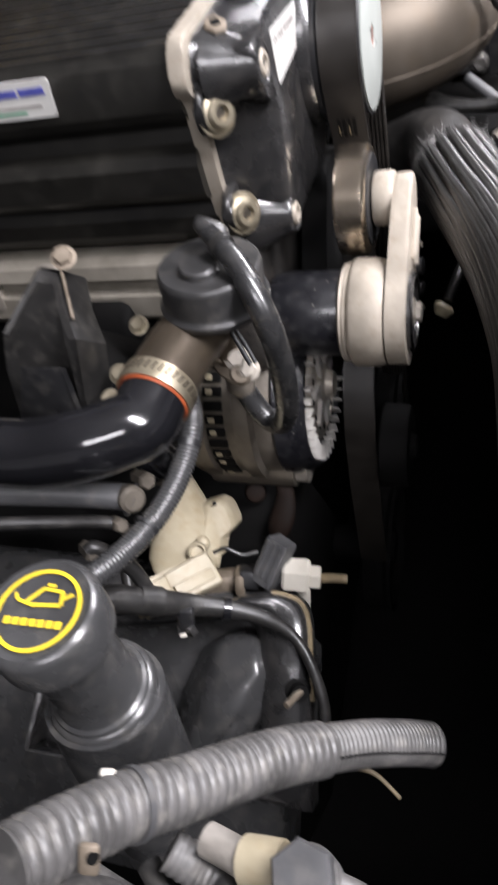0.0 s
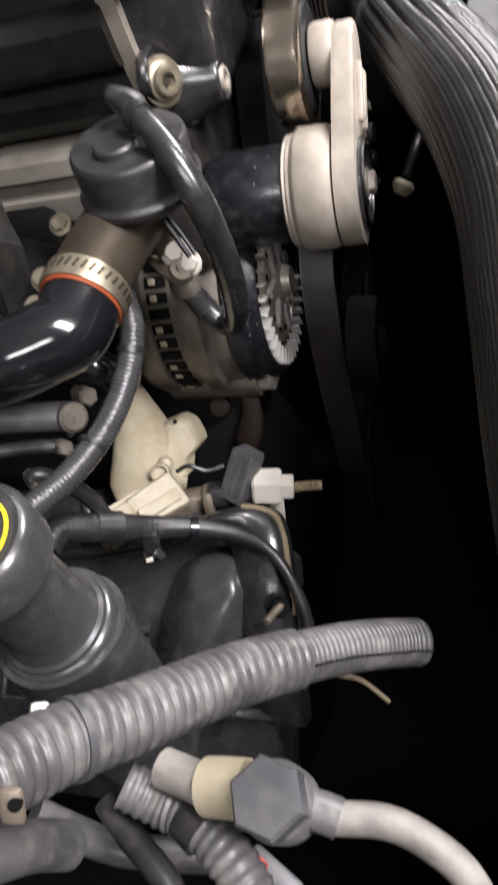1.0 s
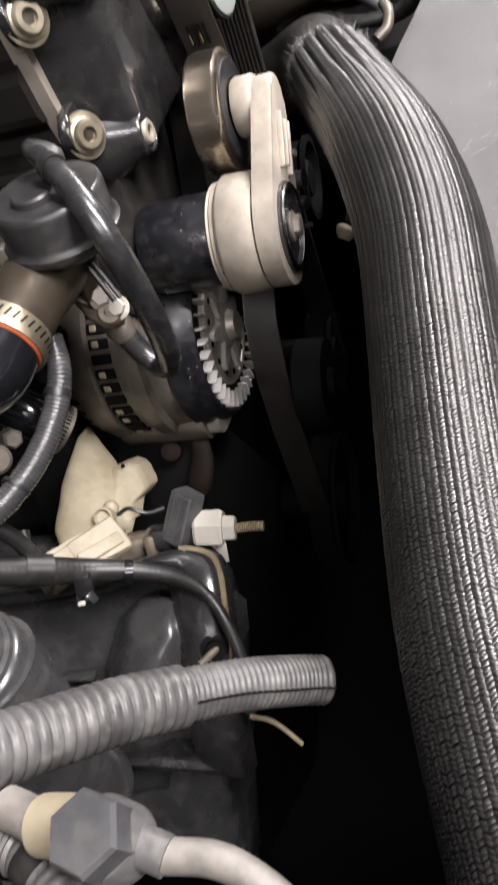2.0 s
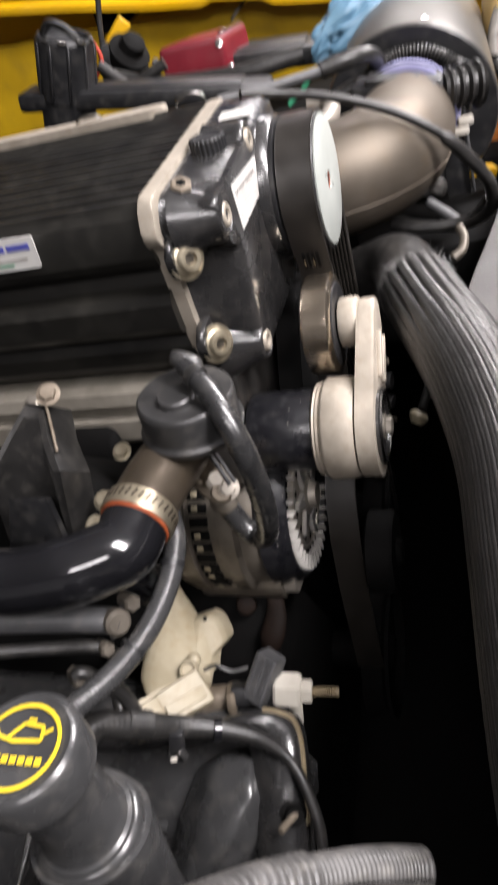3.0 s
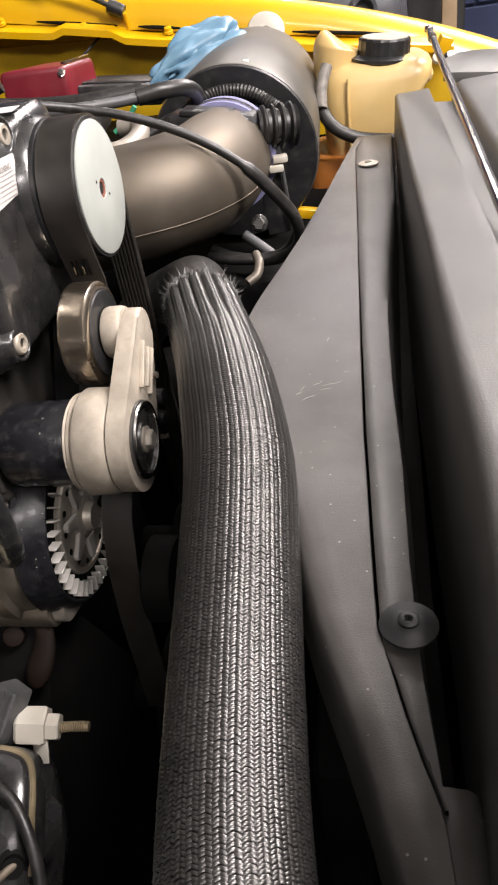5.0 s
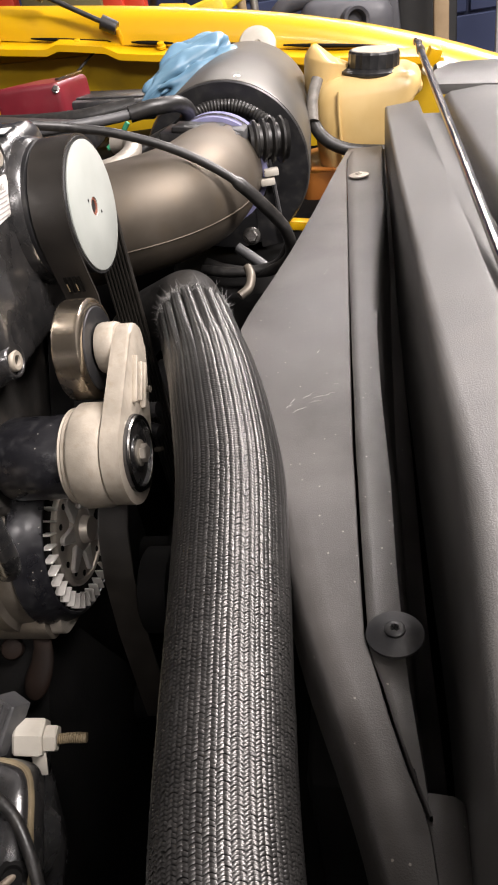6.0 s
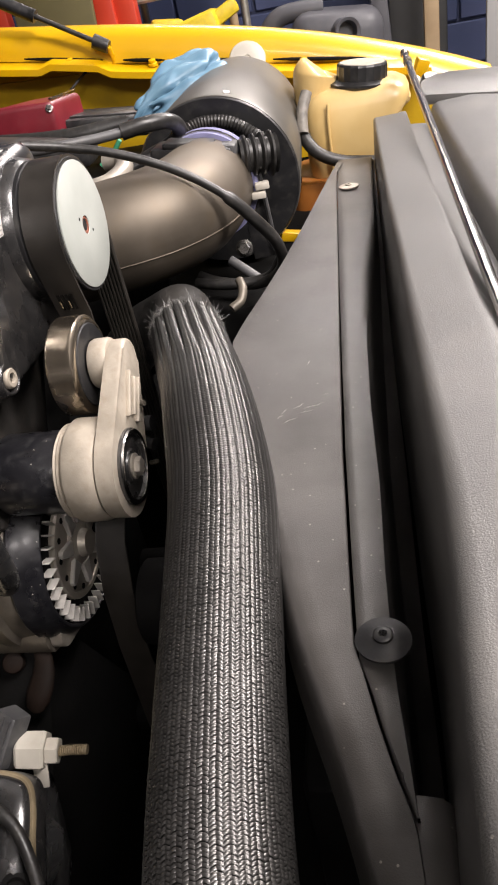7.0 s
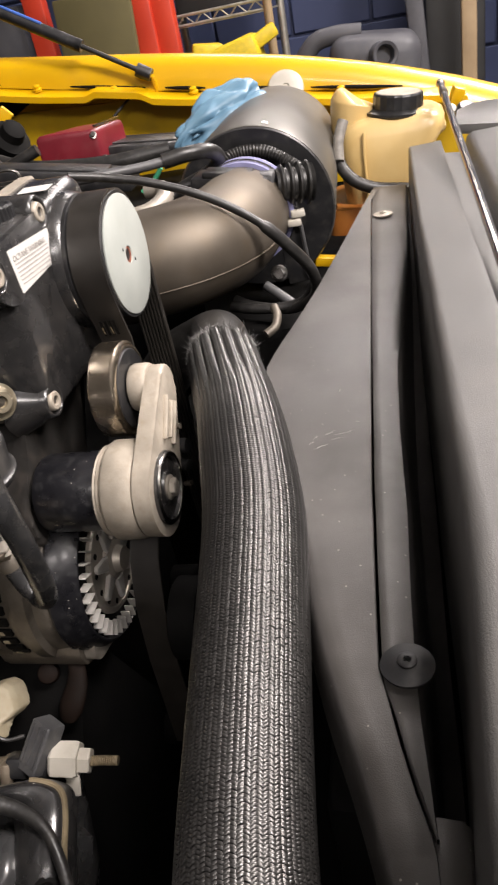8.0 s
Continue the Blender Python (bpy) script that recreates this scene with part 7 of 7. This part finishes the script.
hose("drain_pipe", "stubby black pipe crossing another", [(-0.308, 1.068, 1.262), (-0.268, 1.072, 1.272), (-0.228, 1.080, 1.285)], 0.0085, "rubber", None, None, 14, "pipe")
hose("wire_hook", "thin wire hook on the inner wing", [(-0.138, 1.412, 1.288), (-0.138, 1.400, 1.273), (-0.131, 1.401, 1.267), (-0.124, 1.403, 1.270)], 0.003, "rubber", None, None, 8, "hook")


bm = B()
opening = [Vector(q) for q in ((-0.449, 1.378, 1.353), (-0.333, 1.378, 1.337), (-0.396, 1.378, 1.309), (-0.448, 1.378, 1.303))]
front, rear = [bm.verts.new(q) for q in opening], [bm.verts.new(q + Vector((0, 0.004, 0))) for q in opening]
bm.faces.new(front), bm.faces.new(rear[::-1])
for i in range(4):
    bm.faces.new((front[i], rear[i], rear[(i + 1) % 4], front[(i + 1) % 4]))
setting("apron_opening", bm, "engine_dark", "dark opening in the inner wing", "inner wing")
hose("wing_wire", "thin dark wire on the inner wing", [(-0.193, 1.333, 1.284), (-0.178, 1.360, 1.298), (-0.170, 1.374, 1.305)], 0.0022, "rubber", None, None, 8, "wire")


def black_pump():
    c = Vector((-0.329, 1.195, 1.289))
    t = thing("washer_pump", c, "lumpy black motor unit by the inner wing", "pump")
    bm = B()
    lathe(bm, c, (0.7, -0.3, 0.6), [(-0.045, 0), (-0.045, 0.03), (0.01, 0.033), (0.015, 0.02), (0.03, 0.018), (0.034, 0.01), (0.034, 0)], 24)
    part("motor", bm, "engine_dark", t)
    bm = B()
    box(bm, c + Vector((-0.02, 0.0, 0.0)), (0.05, 0.05, 0.04), (0, 20, 15), 0.008)
    part("gear_case", bm, "satin_black", t)
    bm = B()
    box(bm, c + Vector((0.0, 0.02, -0.07)), (0.03, 0.03, 0.12), (0, 0, 0), 0.003)
    part("stand", bm, "engine_dark", t)
    return t


black_pump()
yellow_tab((-0.362, 1.222, 1.305), (0.022, 0.01, 0.085), (0, 50, 10))


def glove():
    """A crumpled disposable glove wedged beside the canister."""
    t = thing("crumpled_glove", (0.03, 1.13, 1.25), "crumpled light blue disposable glove", "glove")
    bm = B()
    a, b = Vector((-0.016, 1.100, 1.250)), Vector((0.078, 1.170, 1.297))
    bmesh.ops.create_icosphere(bm, subdivisions=5, radius=1)
    d = (b - a)
    ln = d.length
    d = d.normalized()
    side = d.cross(Vector((0, -0.7, 0.7))).normalized()
    nrm = side.cross(d)
    mid = a.lerp(b, 0.52)
    for v in bm.verts:
        p = v.co.copy()
        q = p * 1.5
        w = abs(noise.noise(q)) * 0.8 + abs(noise.noise(q * 2.1 + Vector((3, 1, 2)))) * 0.30 + 0.06 * math.sin(11 * p.y + 5 * noise.noise(q))
        fold = abs(math.sin(2.5 * math.atan2(p.z, p.y) + 3.5 * noise.noise(q * 0.9) + 2.2 * p.x))
        k = 0.62 + 0.3 * w + 0.42 * fold ** 0.6
        v.co = mid + d * p.x * k * ln * 0.56 + side * p.y * k * 0.034 * (1.15 + 0.5 * p.x) + nrm * p.z * k * 0.026
    part("glove_sheet", bm, "blue_cloth", t, "", 80)
    return t


glove()


def white_knob():
    c = Vector((0.112, 1.335, 1.282))
    t = thing("filler_knob", c - Vector((0, 0, 0.03)), "round white plastic filler cap by the inner wing", "cap")
    bm = B()
    lathe(bm, c, (0.15, -0.85, 0.5), [(-0.02, 0), (-0.02, 0.028), (-0.002, 0.030), (0.002, 0.028), (0.004, 0.02), (0.003, 0.006), (0.001, 0.005), (0.001, 0)], 36)
    part("knob", bm, "white_plastic", t)
    bm = B()
    tube(bm, [c + Vector((0, 0.01, -0.01)), c + Vector((0, 0.015, -0.05)), c + Vector((0, 0.02, -0.1))], 0.015, 16, 4)
    part("neck", bm, "white_plastic", t)
    return t


white_knob()


def gas_strut():
    a, b = Vector((-0.123, 1.360, 1.337)), Vector((-0.355, 1.360, 1.469))
    d = (b - a).normalized()
    t = thing("gas_strut", a, "black hood gas strut with blue stripe", "strut")
    bm = B()
    tube(bm, [a, a.lerp(b, 0.3), a.lerp(b, 0.6)], 0.0042, 14, 4)
    part("shaft", bm, "rubber", t)
    bm = B()
    m = a.lerp(b, 0.5)
    tube(bm, [m, m + d * 0.03, m + d * 0.5], lambda s: 0.0075 if s < 0.08 else 0.0105, 20, 8)
    part("cylinder", bm, "satin_black", t)
    bm = B()
    u = Vector((0.3, -0.4, 0.85))
    u = (u - d * u.dot(d)).normalized() * 0.0102
    tube(bm, [m + d * 0.06 + u, m + d * 0.2 + u, m + d * 0.5 + u], 0.003, 8, 3)
    part("stripe", bm, "blue_strut", t, "blue stripe along the cylinder")
    bm = B()
    e = a - d * 0.006
    tube(bm, [a + d * 0.02, a, e], lambda s: 0.0115 - 0.001 * s, 18, 4)
    part("end_socket", bm, "rubber", t, "black ball socket end")
    bm = B()
    tube(bm, [e, e + Vector((0.0, 0.01, -0.015)), e + Vector((0, 0.015, -0.03))], 0.004, 12, 4)
    part("ball_stud", bm, "yellow_paint", t)
    return t


gas_strut()


def hinge_latch():
    t = thing("wing_bracket", (0.383, 1.267, 1.235), "black rubber bumper on a yellow bracket", "bracket")
    bm = B()
    lathe(bm, (0.391, 1.253, 1.216), (0.3, -0.4, 0.85), [(-0.012, 0), (-0.012, 0.015), (0.004, 0.016), (0.008, 0.013), (0.009, 0)], 24)
    part("bumper", bm, "rubber", t)
    bm = B()
    box(bm, (0.379, 1.287, 1.232), (0.02, 0.02, 0.03), (10, 20, 10), 0.004)
    part("tab", bm, "yellow_paint", t)
    bm = B()
    lathe(bm, (0.369, 1.256, 1.223), (0.2, -0.6, 0.7), disc_profile(-0.006, 0.0, 0.008, 0.001), 16)
    part("washer", bm, "white_plastic", t)
    return t


hinge_latch()


# ---- things beyond the car ----
def red_rack():
    t = thing("tool_rack", (-1.0, 3.2, 0), "red steel storage rack", "rack")
    for a, b in (((-1.097, 3.200, 1.554), (-1.078, 3.200, 1.350)), ((-0.661, 3.200, 1.478), (-0.652, 3.200, 1.289)), ((-0.577, 3.220, 1.463), (-0.577, 3.220, 1.275))):
        a, b = Vector(a), Vector(b)
        x = (a.x + b.x) / 2
        bm = B()
        box(bm, (x, a.y, 0.95), (0.085, 0.06, 1.9), (0, 0, 0), 0.006)
        part("upright", bm, "red_paint", t)
    for z in (0.25, 0.75, 1.85):
        bm = B()
        box(bm, (-0.95, 3.35, z), (0.75, 0.4, 0.03), bevel=0.004)
        part("shelf", bm, "dark_item", t)
    return t


red_rack()


def prop(name, label, category, c, s, mat, turn=(0, 0, 0), bevel=0.01):
    t = thing(name, (c[0], c[1], c[2] - s[2] / 2), label, category)
    bm = B()
    box(bm, c, s, turn, bevel)
    part("body", bm, mat, t)
    return t


p = (-0.859, 3.150, 1.398)
prop("board", "olive green board leaning in the rack", "board", (p[0], 3.15, p[2] - 0.25), (0.32, 0.03, 0.75), "olive", (0, 4, 0))
p = (-1.271, 3.300, 1.458)
prop("dark_case", "dark equipment case on the rack", "case", (p[0] - 0.1, 3.4, 1.1), (0.32, 0.2, 0.9), "vac_grey")
p = (-0.381, 3.400, 1.300)
prop("storage_bin", "dark storage bin on a wire shelf", "bin", (p[0], 3.6, p[2] + 0.22), (0.42, 0.25, 0.26), "dark_item")


def wire_shelf():
    t = thing("wire_shelf", (-0.4, 3.3, 0), "chrome wire shelving unit with zigzag edge", "shelving")
    a, b = Vector((-0.626, 3.300, 1.359)), Vector((-0.188, 3.300, 1.361))
    for dz in (0, 0.035):
        bm = B()
        tube(bm, [a + Vector((0, 0, dz)), a.lerp(b, 0.5) + Vector((0, 0, dz)), b + Vector((0, 0, dz))], 0.006, 8, 2)
        part("edge_wire", bm, "wire_metal", t)
    n = 12
    pts = [a.lerp(b, i / n) + Vector((0, 0, 0.035 * (i % 2))) for i in range(n + 1)]
    bm = B()
    tube(bm, pts, 0.004, 6, 1)
    part("zigzag_wire", bm, "wire_metal", t)
    for x, y in ((b.x + 0.01, 3.3), (a.x, 3.3), (b.x + 0.01, 3.7), (a.x, 3.7)):
        bm = B()
        tube(bm, [(x, y, 0.0), (x, y, 1.0), (x, y, 1.9)], 0.018, 12, 2)
        part("post", bm, "wood" if y == 3.3 and x > a.x else "wire_metal", t)
    bm = B()
    box(bm, ((a.x + b.x) / 2, 3.5, a.z - 0.004), (abs(b.x - a.x), 0.4, 0.006), (0, math.degrees(-math.atan2(b.z - a.z, b.x - a.x)), 0), 0)
    part("deck", bm, "wire_metal", t)
    return t


wire_shelf()


def yellow_tool():
    c = Vector((-0.331, 3.100, 1.265))
    t = thing("yellow_tool", (c.x, c.y, c.z - 0.2), "bright yellow plastic tool body on the shelf", "power tool")
    bm = B()
    box(bm, (c.x - 0.05, c.y, c.z - 0.06), (0.38, 0.16, 0.12), (0, -12, 0), 0.03)
    box(bm, (c.x + 0.10, c.y, c.z - 0.01), (0.22, 0.10, 0.05), (0, -24, 8), 0.012)
    box(bm, (c.x - 0.08, c.y + 0.03, c.z - 0.005), (0.12, 0.12, 0.06), (0, 8, 15), 0.012)
    part("body", bm, "yellow_print", t)
    bm = B()
    box(bm, (c.x + 0.02, c.y - 0.06, c.z - 0.03), (0.09, 0.03, 0.03), (0, -15, 0), 0.006)
    part("grip", bm, "dark_item", t, "dark rubber grip")
    bm = B()
    box(bm, (c.x, c.y, c.z - 0.4), (0.5, 0.3, 0.55), (0, 0, 0), 0.01)
    part("stand", bm, "dark_item", t)
    return t


yellow_tool()


def shop_vacuum():
    c = Vector((0.193, 3.300, 1.170))
    t = thing("shop_vacuum", (c.x, c.y, 0.7), "grey shop vacuum head with round port", "vacuum cleaner")
    bm = B()
    tube(bm, [(-0.070, 3.300, 1.153), (-0.004, 3.300, 1.213), (0.087, 3.300, 1.224), (0.175, 3.300, 1.217)], 0.035, 18, 8)
    part("handle_arch", bm, "vac_grey", t)
    bm = B()
    box(bm, (c.x + 0.02, c.y + 0.05, c.z - 0.12), (0.36, 0.3, 0.32), (0, 6, 0), 0.07, 4)
    part("head", bm, "vac_grey", t)
    q = Vector((0.264, 3.120, 1.141))
    bm = B()
    lathe(bm, q, (0.3, -1, 0.1), [(-0.06, 0.05), (0.0, 0.05), (0.004, 0.046), (0.0, 0.036), (-0.05, 0.034), (-0.05, 0)], 28)
    part("port", bm, "vac_grey", t)
    bm = B()
    box(bm, (c.x, c.y + 0.05, 0.55), (0.34, 0.3, 0.8), (0, 0, 0), 0.05, 3)
    part("drum", bm, "dark_item", t)
    return t


shop_vacuum()
p = (0.407, 3.400, 1.206)
prop("grey_post", "grey steel post against the wall", "post", (p[0], 3.5, 1.0), (0.07, 0.05, 2.0), "vac_grey", (0, -4, 0))
p = (0.506, 3.500, 1.183)
prop("dark_cabinet", "dark cupboard against the wall", "cupboard", (p[0] + 0.05, 3.75, 0.95), (0.24, 0.3, 1.9), "dark_item")
p = (0.591, 3.300, 1.142)
prop("timber_post", "pale timber board standing upright", "board", (p[0], 3.4, 0.9), (0.06, 0.04, 1.8), "wood")
p = (0.758, 3.200, 1.081)
prop("pale_board", "pale grey sheet board standing upright", "board", (p[0] + 0.16, 3.45, 0.95), (0.22, 0.03, 1.9), "room_wall")

# blocks of the far wall, the stretch seen over the fender
bw, bh = 0.4, 0.2
gap = 0.012
bm = B()
box(bm, (0, 0, 0), (bw - gap, 0.02, bh - gap), bevel=0.006, segs=1)
block_mesh = finish("block", bm, "blue_wall")
for row in range(2, 13):
    for col in range(-6, 5):
        ob = new("block", block_mesh)
        ob.parent = wall_far
        ob.location = (col * bw + (0.2 if row % 2 else 0), 4.25 - 0.008, row * bh + 0.1)
